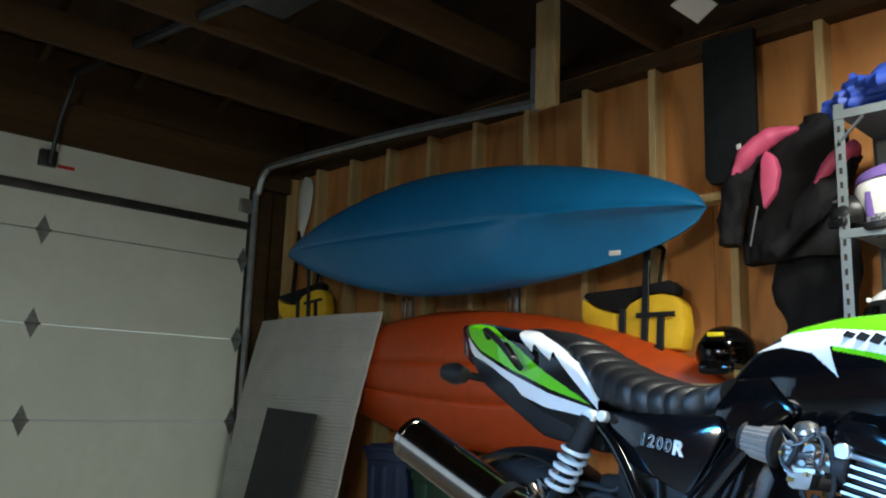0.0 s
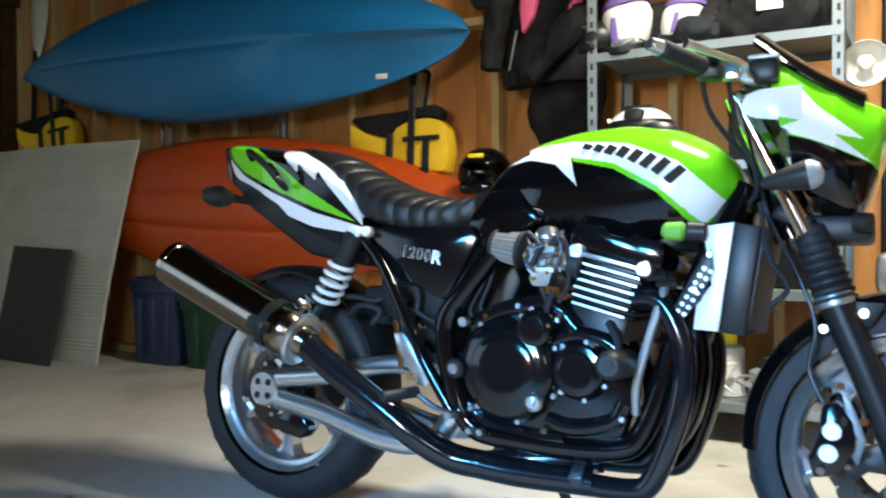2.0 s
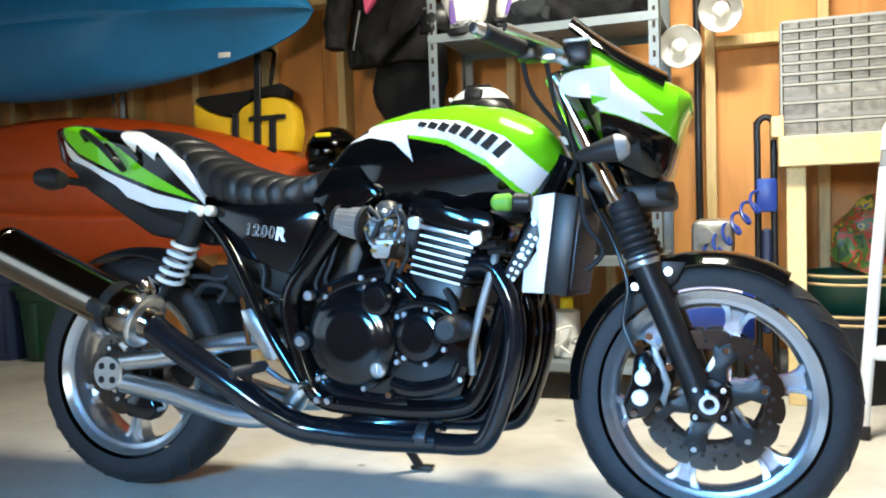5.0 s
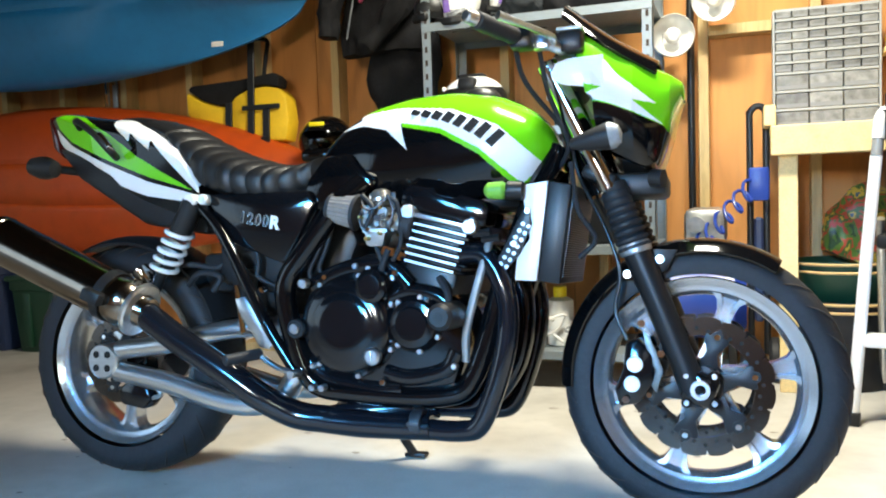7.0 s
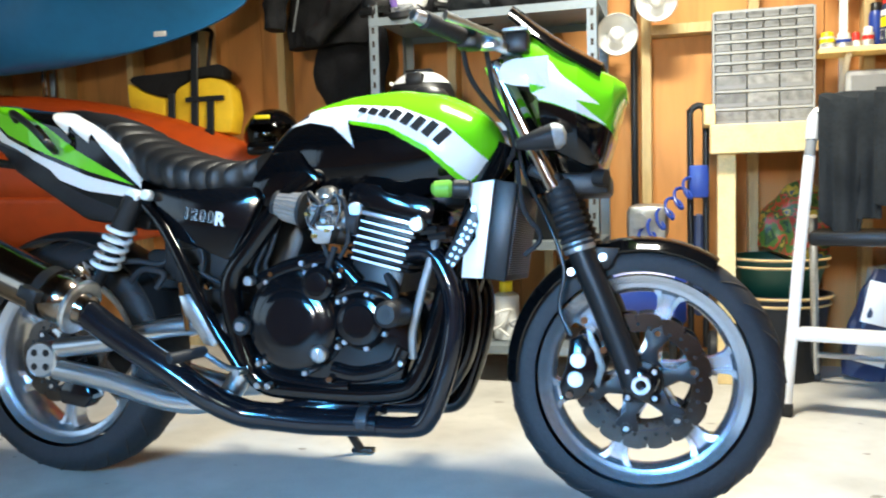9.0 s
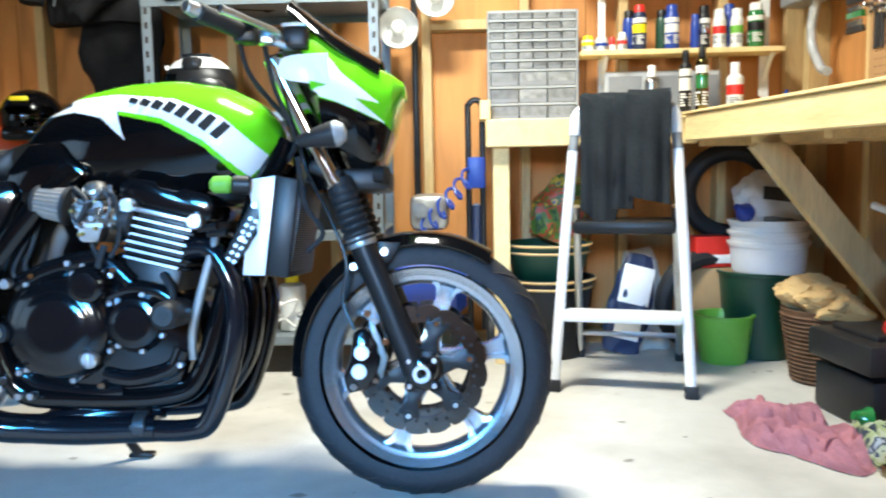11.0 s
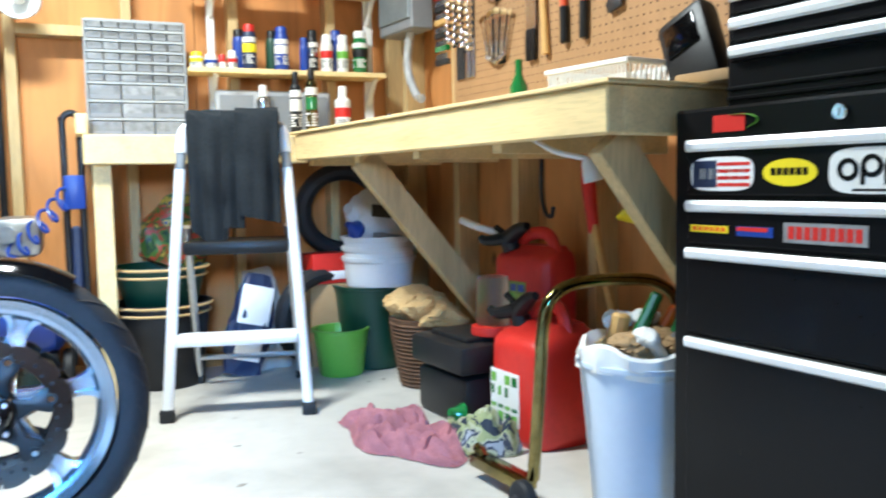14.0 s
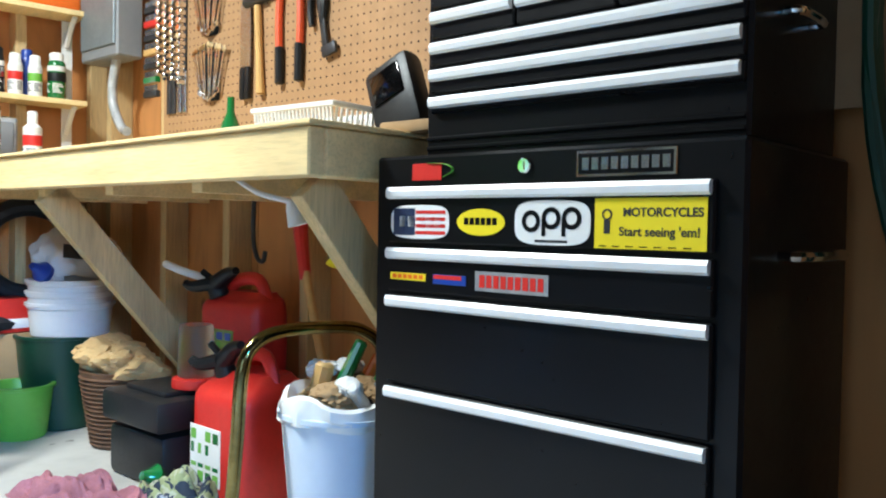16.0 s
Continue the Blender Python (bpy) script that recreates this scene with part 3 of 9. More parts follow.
for x0, x1 in ((-4.75, -1.0), (0.8, 1.55), (2.40, 3.2)):
    span(bm, (x0, -2.85, 0), (x1, -2.75, 2.6))
for x0, x1, z0, z1 in WINDOWS:
    span(bm, (x0, -2.85, 0), (x1, -2.75, z0))
    span(bm, (x0, -2.85, z1), (x1, -2.75, 2.6))
wall_s = setting("wall_south", bm, "ply", "plain plywood garage wall with two unseen windows", "wall")
for k, (x0, x1, z0, z1) in enumerate(WINDOWS):
    b = B()
    for x in (x0 + 0.02, (x0 + x1) / 2, x1 - 0.02):
        span(b, (x - 0.02, -2.83, z0), (x + 0.02, -2.77, z1))
    span(b, (x0, -2.83, z0), (x1, -2.77, z0 + 0.04))
    span(b, (x0, -2.83, z1 - 0.04), (x1, -2.77, z1))
    setting("window_%d" % (k + 1), b, "white", "unseen two-pane white window in the garage wall", "window")

# open rafters and joists overhead, one mesh
bm = B()
for k in range(10):
    x = -3.57 + 0.735 * k
    span(bm, (x - 0.02, -2.75, 2.455), (x + 0.02, 3.60, 2.63))
RX = -1.1
for side, x_eave in ((-1, -4.95), (1, 3.1)):
    slope = math.atan2(1.55, abs(x_eave - RX))
    length = abs(x_eave - RX) / math.cos(slope)
    m = pose((x_eave + RX) / 2, 0.4, 2.64 + 0.775 + 0.05, 0, math.degrees(slope) * (1 if side > 0 else -1), 0)
    for k in range(11):
        span(bm, (-length / 2, -3.1 + 0.61 * k - 0.02, -0.075), (length / 2, -3.1 + 0.61 * k + 0.02, 0.06), m)
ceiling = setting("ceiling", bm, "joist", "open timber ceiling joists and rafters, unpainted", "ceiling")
for side, x_eave in ((-1, -4.95), (1, 3.1)):
    bm = B()
    slope = math.atan2(1.55, abs(x_eave - RX))
    length = abs(x_eave - RX) / math.cos(slope) + 0.1
    m = pose((x_eave + RX) / 2, 0.4, 2.64 + 0.775 + 0.05, 0, math.degrees(slope) * (1 if side > 0 else -1), 0)
    span(bm, (-length / 2, -3.3, 0.062), (length / 2, 3.3, 0.1), m)
    setting("roof_deck", bm, "roof", "roof boarding above the rafters, coloured dark for shade", "roof")
for y0 in (WALL + 0.1, -2.9):
    bm = B()
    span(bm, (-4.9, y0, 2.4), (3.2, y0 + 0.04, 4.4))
    setting("gable_wall", bm, "roof", "boarded gable above the wall, coloured dark for shade", "wall")

# ---- garage door and its gear ----


def garage_door():
    door = tagged(thing("garage_door", pose(DOOR_X, 1.71, 0), "closed white sectional garage door with galvanised hinges", "garage door"), kind="structure")
    z = 0.0
    for k, h in enumerate((0.54, 0.57, 0.57, 0.56)):
        b = B()
        box(b, (-0.005, 0, z + h / 2), (0.045, 2.74, h - 0.006), None, 0.004)
        sec = part("door_section", b, "door", door, smooth=False)
        for y in (-1.36, -0.02, 1.35):
            if k < 3:
                b = B()
                zc = z + h
                prism(b, [(-0.042, 0), (0, 0.092), (0.042, 0), (0, -0.092)], -0.006, 0.0, pose(0.018, y, zc, 0, 0, 90))
                cyl(b, (0.028, y - 0.045, zc), (0.028, y + 0.045, zc), 0.009, seg=8)
                box(b, (0.024, y, zc), (0.012, 0.05, 0.03))
                part("hinge", b, "hinge", sec)
        z += h
    b = B()
    box(b, (0.03, 0, 1.935), (0.03, 2.74, 0.055), None, 0.004)
    part("strut", b, "darksteel", door)
    b = B()
    box(b, (0.03, 1.33, 2.08), (0.04, 0.09, 0.1), None, 0.004)
    part("top_bracket", b, "galv", door)
    b = B()
    box(b, (0.04, -0.05, 2.12), (0.05, 0.10, 0.10), None, 0.004)
    part("opener_bracket", b, "darksteel", door)
    b = B()
    box(b, (0.02, 0.07, 2.09), (0.006, 0.1, 0.02))
    part("release_tag", b, "red", door, "small red tag")
    return door


garage_door()
track = thing("door_track", pose(0, 0, 0), "galvanised steel garage door track", "door track")
b = B()
span(b, (DOOR_X + 0.03, 3.10, 0.05), (DOOR_X + 0.085, 3.115, 2.2))
span(b, (DOOR_X + 0.03, 3.115, 0.05), (DOOR_X + 0.036, 3.15, 2.2))
part("upright_track", b, "galv", track)
b = B()
tube(b, [(DOOR_X + 0.06, 3.12, 2.18), (DOOR_X + 0.14, 3.12, 2.33), (DOOR_X + 0.36, 3.14, 2.37), (-3.0, 3.16, 2.33), (-1.9, 3.18, 2.26)], 0.028, seg=6, n=4)
part("curved_track", b, "galv", track)
b = B()
span(b, (-1.97, 3.16, 2.22), (-1.93, 3.20, 2.56))
part("hanger", b, "galv", track)
post = B()
span(post, (-1.93, 3.15, 2.22), (-1.80, 3.19, 2.80), None, 0.003)
tagged(part("hanging_post", post, "stud", None, smooth=False), "short wooden post hung from a ceiling joist", "post", kind="structure")

rail = thing("door_opener", pose(0, 0, 0), "dark steel garage door opener rail under the joists", "door opener")
b = B()
tube(b, [(-4.5, 1.73, 2.68), (-3.4, 1.73, 2.57), (-2.1, 1.73, 2.42)], 0.028, seg=8, n=3)
part("rail", b, "darksteel", rail)
b = B()
tube(b, [(-4.42, 1.73, 2.66), (-4.48, 1.68, 2.35), (-4.50, 1.66, 2.08)], 0.014, seg=6, n=2)
part("arm", b, "darksteel", rail)
b = B()
box(b, (-2.0, 1.73, 2.41), (0.5, 0.22, 0.16), None, 0.02)
part("motor_housing", b, "darksteel", rail)

# shop light above the bench
lightbox = thing("shop_light", pose(*SHOP_LIGHT), "white two-bulb shop light hung under the joists", "lamp")
b = B()
loft(b, [[(x, -0.11, 0.0), (x, -0.05, 0.07), (x, 0.05, 0.07), (x, 0.11, 0.0), (x, 0.10, 0.0), (x, 0.045, 0.062), (x, -0.045, 0.062), (x, -0.10, 0.0)] for x in (-0.25, 0.25)])
part("reflector", b, "white", lightbox)
for x in (-0.2, 0.2):
    b = B()
    cyl(b, (x, 0, 0.07), (x, 0, 0.11), 0.004, seg=6)
    part("chain", b, "galv", lightbox)
shades = thing("ceiling_fixture", pose(-0.82, 3.02, 2.385), "old white tin light shade at the ceiling joists", "light shade")
for s in (-1, 1):
    b = B()
    loft(b, [[(s * 0.06, -0.08, 0.06), (s * 0.06, 0.10, 0.06), (s * 0.06, 0.10, 0.066), (s * 0.06, -0.08, 0.066)], [(s * 0.19, -0.10, 0.0), (s * 0.19, 0.12, 0.0), (s * 0.19, 0.12, 0.006), (s * 0.19, -0.10, 0.006)]])
    part("shade", b, "white", shades)
b = B()
box(b, (0, 0, 0.06), (0.12, 0.16, 0.09), None, 0.01)
box(b, (0.16, 0, 0.09), (0.4, 0.04, 0.03))
part("housing", b, "satin", shades)

# ---- things along the kayak wall ----


def kayak(name, m, length, half_h, half_d, material, label, keel_z=0.0, ridge=True):
    """A hull lying on its side: the bottom faces -y, the bow points to +x."""
    k = thing(name, m, label, "kayak")
    n, seg = 84, 160
    rings = []
    for i in range(n + 1):
        s = -1 + 2 * i / n
        x = s * length / 2
        w = 0.24 * max(0.0, 1 - abs(s) ** 10) ** 0.5 + 0.76 * max(0.0, 1 - abs(s) ** 2.15) ** 0.95 if s > 0 else max(0.0, 1 - abs(s) ** 1.75) ** 0.98
        h = half_h * w + 0.006
        d = half_d * max(0.0, 1 - abs(s) ** 3.5) ** 0.7 + 0.012
        lift = 0.07 * abs(s) ** 2.5
        bow = min(1.0, max(0.0, (s - 0.30) / 0.45))
        bow = bow * bow * (3 - 2 * bow)
        ring = []
        for j in range(seg):
            a = 2 * math.pi * j / seg
            c, sn = math.cos(a), math.sin(a)
            z = h * math.copysign(abs(c) ** 0.9, c)
            q = z / (h + 1e-6)
            y = -d * math.copysign(abs(sn) ** 0.75, sn) * (1.0 if sn > 0 else 0.75)
            if sn > 0 and ridge:
                # keel seam amidships, a raised spine with a hollow flank below it towards the bow
                y += 0.007 * math.exp(-(q / 0.035) ** 2) * (1 - bow) * min(1, max(0, (s + 0.9) * 3))
                v = -d * ((1 - abs(q)) ** 1.7 if q < 0 else (1 - q * q) ** 0.75)
                y = y * (1 - bow) + (v - 0.02 * math.exp(-(q / 0.12) ** 2)) * bow
            elif sn > 0:
                fade = max(0.0, 1 - abs(s) ** 6)
                y += 0.011 * fade * sum(math.exp(-((q - g) / 0.03) ** 2) for g in (-0.30, 0.24))
                y -= 0.008 * fade * math.exp(-((q + 0.03) / 0.2) ** 4)
            ring.append((x, y + lift, z + keel_z * abs(s) ** 2))
        rings.append(ring)
    b = B()
    loft(b, rings)
    part("hull", b, material, k)
    return k


blue = kayak("kayak", pose(-2.63, 3.16, 1.645, 0, 2.0, 0), 3.18, 0.335, 0.17, "bluekayak", "blue plastic kayak hung on its side on the studs")
b = B()
box(b, (1.25, -0.10, -0.20), (0.06, 0.004, 0.022), pose(0, 0, 0), 0.001)
part("maker_label", b, "white", blue, "small white label")
orange = kayak("kayak", pose(-2.52, 3.27, 0.855, 0, 2.5, 0), 3.1, 0.365, 0.15, "orangekayak", "orange plastic kayak hung on its side below the blue one", ridge=False)


def hanger(m):
    h = thing("kayak_hanger", m, "chrome steel kayak hanger hook on a stud", "hook", "kayak hangers")
    b = B()
    tube(b, [(0, 0, 0.10), (0, -0.02, 0.115), (0, -0.05, 0.10), (0.0, -0.055, 0.05), (0, -0.05, -0.12)], 0.011, seg=8)
    part("hook", b, "chrome", h)
    b = B()
    box(b, (0, 0.005, 0.05), (0.03, 0.008, 0.14), None, 0.002)
    part("plate", b, "galv", h)
    return h


h0 = hanger(pose(-3.12, WALL - 0.095, 1.24))
copy_thing(h0, pose(-2.26, WALL - 0.095, 1.24))

paddle = thing("kayak_paddle", pose(-4.44, 3.40, 1.2, -3, 0, 0), "white-bladed kayak paddle standing in the corner", "paddle")
b = B()
loft(b, [[(w * math.cos(a), 0.018 * math.sin(a) * (w / 0.1) + 0.02 * math.cos(a) ** 2, z) for a in np.linspace(0, 2 * math.pi, 15)[:-1]] for z, w in ((0.70, 0.02), (0.76, 0.045), (0.85, 0.075), (0.98, 0.093), (1.08, 0.088), (1.14, 0.06), (1.165, 0.02))])
part("blade", b, "white", paddle)
b = B()
cyl(b, (0, 0, -1.15), (0, 0, 0.74), 0.016, seg=10)
part("shaft", b, "satin", paddle)

sheet = thing("foam_sheet", pose(-3.86, 2.97, 0.0, 0, 0, 0), "grey closed-cell foam sheet leaning against the orange kayak", "foam sheet")
b = B()
rings = []
for i in range(25):
    t = i / 24
    z, y = 1.235 * t, 0.16 * t ** 1.5
    w0, w1 = -0.60 + 0.03 * t + 0.07 * t * t, 0.62 + 0.20 * t - 0.02 * t * t
    ring = [(w0 + (w1 - w0) * q, y - 0.05 * math.sin(q * 3.1) * t + 0.002 * math.sin(t * 250), z) for q in np.linspace(0, 1, 13)]
    rings.append(ring + [(x, yy + 0.018, zz) for x, yy, zz in ring[::-1]])
loft(b, rings)
part("sheet", b, "foam", sheet)
b = B()
for i in range(58):
    z = 0.02 + 1.2 * i / 57
    t = z / 1.235
    w0, w1 = -0.60 + 0.03 * t + 0.07 * t * t, 0.62 + 0.20 * t - 0.02 * t * t
    for q0, q1 in zip(np.linspace(0.01, 0.99, 9)[:-1], np.linspace(0.01, 0.99, 9)[1:]):
        pts = []
        for q in (q0, q1):
            y = 0.16 * t ** 1.5 - 0.05 * math.sin(q * 3.1) * t - 0.001
            pts.append((w0 + (w1 - w0) * q, y, z))
        (xa, ya, za), (xb, yb, zb) = pts
        vs = [b.verts.new(v) for v in ((xa, ya + 0.004, za - 0.007), (xb, yb + 0.004, zb - 0.007), (xb, yb - 0.0025, zb), (xa, ya - 0.0025, za), (xa, ya + 0.004, za + 0.007), (xb, yb + 0.004, zb + 0.007))]
        b.faces.new((vs[0], vs[1], vs[2], vs[3]))
        b.faces.new((vs[3], vs[2], vs[5], vs[4]))
tagged(part("ribs", b, "foam", sheet), "", "", "", "stuff")

pad = thing("rubber_mat", pose(-3.71, 2.84, 0.0, -8, 0, -3), "black rubber mat leaning on the foam sheet", "mat")
b = B()
prism(b, [(-0.29, 0), (0.27, 0), (0.36, 0.64), (-0.20, 0.66)], -0.012, 0.012, None, 0.004)
part("slab", b, "mat", pad)


def storage_bin(m, sx, sy, sz, material, lid, label):
    t = thing("storage_bin", m, label, "storage bin")
    b = B()
    rings = []
    for z, k in ((0, 0.90), (0.02, 0.915), (sz - 0.05, 0.99), (sz - 0.045, 1.03), (sz, 1.03)):
        w, d, r = sx / 2 * k, sy / 2 * k, 0.04
        rings.append([(sgx * (w - r) + r * math.cos(a), sgy * (d - r) + r * math.sin(a), z) for sgx, sgy, a0 in ((1, 1, 0), (-1, 1, 90), (-1, -1, 180), (1, -1, 270)) for a in (radians(a0), radians(a0 + 45), radians(a0 + 90))])
    loft(b, rings)
    for q in (-0.3, 0.0, 0.3):
        box(b, (q * sx, -sy / 2 * 0.95, sz * 0.45), (0.05, 0.02, sz * 0.75), None, 0.006)
    part("body", b, material, t)
    b = B()
    box(b, (0, 0, sz + 0.012), (sx * 1.06, sy * 1.06, 0.03), None, 0.012)
    box(b, (0, 0, sz + 0.03), (sx * 0.9, sy * 0.86, 0.02), None, 0.008)
    part("lid", b, lid, t)
    return t


storage_bin(pose(-2.98, 3.30, 0), 0.36, 0.34, 0.44, "bluebin", "bluebin", "navy blue plastic storage bin with its lid on")
storage_bin(pose(-2.48, 3.32, 0), 0.58, 0.36, 0.36, "greenbin", "greenbin", "dark green plastic storage bin on the floor")


def life_vest(m, label, sc=1.0):
    t = thing("life_vest", m @ Matrix.Diagonal((sc, sc, sc, 1)), label, "life vest", "life vests")
    for outline in ([(-0.285, 0.225), (-0.275, 0.12), (-0.22, 0.04), (-0.16, 0.0), (-0.055, -0.018), (-0.045, 0.14), (-0.11, 0.145), (-0.20, 0.175)],
                    [(-0.052, -0.018), (0.262, -0.035), (0.278, 0.06), (0.262, 0.17), (0.225, 0.205), (0.15, 0.222), (0.06, 0.215), (-0.01, 0.185), (-0.043, 0.14)]):
        b = B()
        prism(b, outline, -0.055, 0.045, None, 0.018)
        part("upper_panel", b, "yellow", t)
    b = B()
    prism(b, [(-0.19, -0.045), (-0.02, -0.040), (0.262, -0.052), (0.262, -0.18), (0.20, -0.17), (-0.02, -0.15), (-0.15, -0.11)], -0.06, 0.045, None, 0.018)
    part("lower_panel", b, "yellow", t)
    b = B()
    prism(b, [(-0.278, 0.232), (-0.262, 0.252), (0.0, 0.262), (0.19, 0.282), (0.222, 0.255), (0.215, 0.215), (0.15, 0.228), (0.06, 0.222), (-0.01, 0.192), (-0.05, 0.15), (-0.11, 0.152), (-0.20, 0.182)], -0.045, 0.035, None, 0.008)
    part("lining", b, "blackcloth", t, "black mesh lining")
    for x, z0, z1, nm in ((-0.035, -0.155, 0.155, "strap"), (0.085, -0.175, 0.43, "strap"), (0.165, -0.18, 0.115, "strap")):
        b = B()
        span(b, (x - 0.017, -0.068, z0), (x + 0.017, -0.056, z1), None, 0.002)
        box(b, (x, -0.07, -0.03), (0.045, 0.016, 0.03), None, 0.004)
        part(nm, b, "satin", t)
    b = B()
    span(b, (0.04, -0.071, 0.112), (0.235, -0.058, 0.134), None, 0.002)
    part("cross_strap", b, "satin", t)
    b = B()
    tube(b, [(0.075, -0.06, 0.42), (0.09, -0.02, 0.45), (0.10, 0.05, 0.455), (0.11, 0.03, 0.40), (0.12, -0.01, 0.27)], 0.010, seg=6)
    part("hanging_loop", b, "blackcloth", t)
    return t


vest = life_vest(pose(-1.46, 3.33, 1.02, -4, 0, 0), "yellow and black life vest hung on the plywood wall")
copy_thing(vest, pose(-4.05, 3.28, 1.24, -4, -8, 10) @ Matrix.Diagonal((0.85, 0.85, 0.85, 1)))


def helmet(m, name_label, shell, visor, stripe, sc=1.0):
    t = thing("motorcycle_helmet", m @ Matrix.Diagonal((sc, sc, sc, 1)), name_label, "helmet", "motorcycle helmets")
    b = B()
    rings = []
    for i in range(15):
        ph = -0.62 + (math.pi / 2 + 0.62) * i / 14
        r, z = 0.125 * math.cos(ph) ** 0.9, 0.125 * math.sin(ph) + 0.11
        rings.append([(r * math.cos(a), r * 1.22 * math.sin(a), z) for a in np.linspace(0, 2 * math.pi, 29)[:-1]])
    loft(b, rings)
    box(b, (0, -0.135, 0.045), (0.15, 0.05, 0.06), None, 0.02)
    part("shell", b, shell, t)
    b = B()
    rings = []
    for z in (0.075, 0.10, 0.13, 0.155):
        rr = 0.129 * math.cos(math.asin(min(0.9, abs(z - 0.11) / 0.13)))
        rings.append([(rr * math.cos(a), rr * 1.24 * math.sin(a), z) for a in np.linspace(math.pi * 1.14, math.pi * 1.86, 15)] + [((rr - 0.01) * math.cos(a), (rr - 0.01) * 1.24 * math.sin(a), z) for a in np.linspace(math.pi * 1.86, math.pi * 1.14, 15)])
    loft(b, rings)
    part("visor", b, visor, t)
    b = B()
    box(b, (0, -0.118, 0.187), (0.075, 0.012, 0.020), pose(0, -0.015, 0.0, 0, 0, 0), 0.006)
    part("brow_badge", b, stripe, t)
    return t


# jacket and trousers hung on the studs, seen from the back
gear = thing("riding_jacket", pose(-0.76, 3.26, 1.38), "black and pink leather motorcycle jacket on a hanger", "jacket")


def garment(b, rows, seg=22, crease=0.012, seed=1):
    """Rows of (z, half width, centre x, half depth): soft folded cloth, one closed skin."""
    rnd = random.Random(seed)
    ph = [rnd.uniform(0, 6) for _ in range(6)]
    rings = []
    zs = np.linspace(rows[0][0], rows[-1][0], 26)
    R = sorted(rows)
    for z in zs:
        w, cx, d = (float(np.interp(z, [r[0] for r in R], [r[k] for r in R])) for k in (1, 2, 3))
        ring = []
        for j in range(seg):
            a = 2 * math.pi * j / seg
            f = 1 + crease / max(w, 0.03) * (math.sin(5 * a + ph[0] + 9 * z) + 0.7 * math.sin(9 * a + ph[1] - 14 * z) + 0.5 * math.sin(3 * a + 31 * z + ph[2]))
            ring.append((cx + w * f * math.cos(a), d * f * math.sin(a), z))
        rings.append(ring)
    loft(b, rings)


def crinkle(b, amp, freq, seed):
    """Soft folds with sharp valleys, pressed into a skin along its normals."""
    o = Vector((seed * 3.7, seed * 1.3, seed * 7.1))
    b.normal_update()
    for v in b.verts:
        p = Vector((v.co.x * freq, v.co.y * freq, v.co.z * freq * 0.6)) + o
        v.co += v.normal * amp * (1.6 * abs(noise.noise(p)) + 0.8 * abs(noise.noise(p * 2.3)) - 0.5)


b = B()
garment(b, [(-0.05, 0.19, 0.07, 0.05), (0.10, 0.185, 0.06, 0.07), (0.24, 0.19, 0.09, 0.085), (0.36, 0.19, 0.12, 0.085), (0.43, 0.15, 0.15, 0.075), (0.47, 0.08, 0.19, 0.06), (0.50, 0.06, 0.205, 0.05)], seg=56, crease=0.006, seed=2)
crinkle(b, 0.022, 9, 2)
part("body", b, "blackcloth", gear)
for pts, rr in (([(-0.01, -0.03, 0.41), (-0.09, -0.06, 0.33), (-0.135, -0.08, 0.18), (-0.15, -0.09, 0.02)], [0.065, 0.072, 0.062, 0.048]), ([(0.30, -0.03, 0.33), (0.27, -0.08, 0.23), (0.17, -0.12, 0.09), (0.05, -0.12, -0.03)], [0.060, 0.068, 0.060, 0.046])):
    b = B()
    tube(b, pts, rr, seg=26, n=10, flat=0.8)
    crinkle(b, 0.022, 12, rr[1] * 100)
    part("sleeve", b, "blackcloth", gear)
for pts, rr in (([(0.14, -0.075, 0.455), (0.03, -0.075, 0.44), (-0.06, -0.095, 0.37), (-0.115, -0.115, 0.285)], [0.012, 0.052, 0.056, 0.018]), ([(0.35, -0.06, 0.34), (0.285, -0.10, 0.29), (0.22, -0.13, 0.205)], [0.045, 0.048, 0.014])):
    b = B()
    tube(b, pts, rr, seg=18, n=8, flat=0.75)
    crinkle(b, 0.008, 14, 5)
    part("shoulder_panel", b, "pink", gear, "pink shoulder panel")
b = B()
prism(b, [(0.02, 0.385), (0.06, 0.35), (0.075, 0.29), (0.06, 0.21), (0.005, 0.14), (-0.005, 0.24), (0.0, 0.34)], -0.118, -0.07, None, 0.014)
part("chest_flash", b, "pink", gear, "pink flash panel")
b = B()
tube(b, [(-0.02, -0.105, 0.16), (-0.035, -0.115, 0.07), (-0.05, -0.115, 0.0)], 0.004, seg=6)
part("zip", b, "galv", gear)
b = B()
rows = []
for z, r in ((0.46, 0.075), (0.50, 0.066), (0.525, 0.062), (0.522, 0.052), (0.48, 0.05)):
    rows.append([(0.20 + r * math.cos(a), r * 0.85 * math.sin(a), z + 0.015 * math.sin(a)) for a in np.linspace(0, 2 * math.pi, 25)[:-1]])
loft(b, rows)
part("collar", b, "blackcloth", gear)
b = B()
box(b, (-0.055, -0.135, 0.415), (0.022, 0.006, 0.022), pose(0, 0, 0, 0, 0, -12), 0.004)
part("badge", b, "white", gear, "small white badge")
trousers = thing("riding_trousers", pose(-0.70, 3.33, 0.62), "black riding trousers hung behind the jacket", "trousers")
b = B()
garment(b, [(0.0, 0.09, 0.08, 0.05), (0.3, 0.11, 0.07, 0.06), (0.6, 0.15, 0.07, 0.06), (0.85, 0.15, 0.07, 0.05)], seg=50, crease=0.005, seed=5)
crinkle(b, 0.025, 7, 6)
part("cloth", b, "blackcloth", trousers)
b = B()
span(b, (-0.05, -0.062, 0.78), (0.20, -0.05, 0.83), None, 0.004)
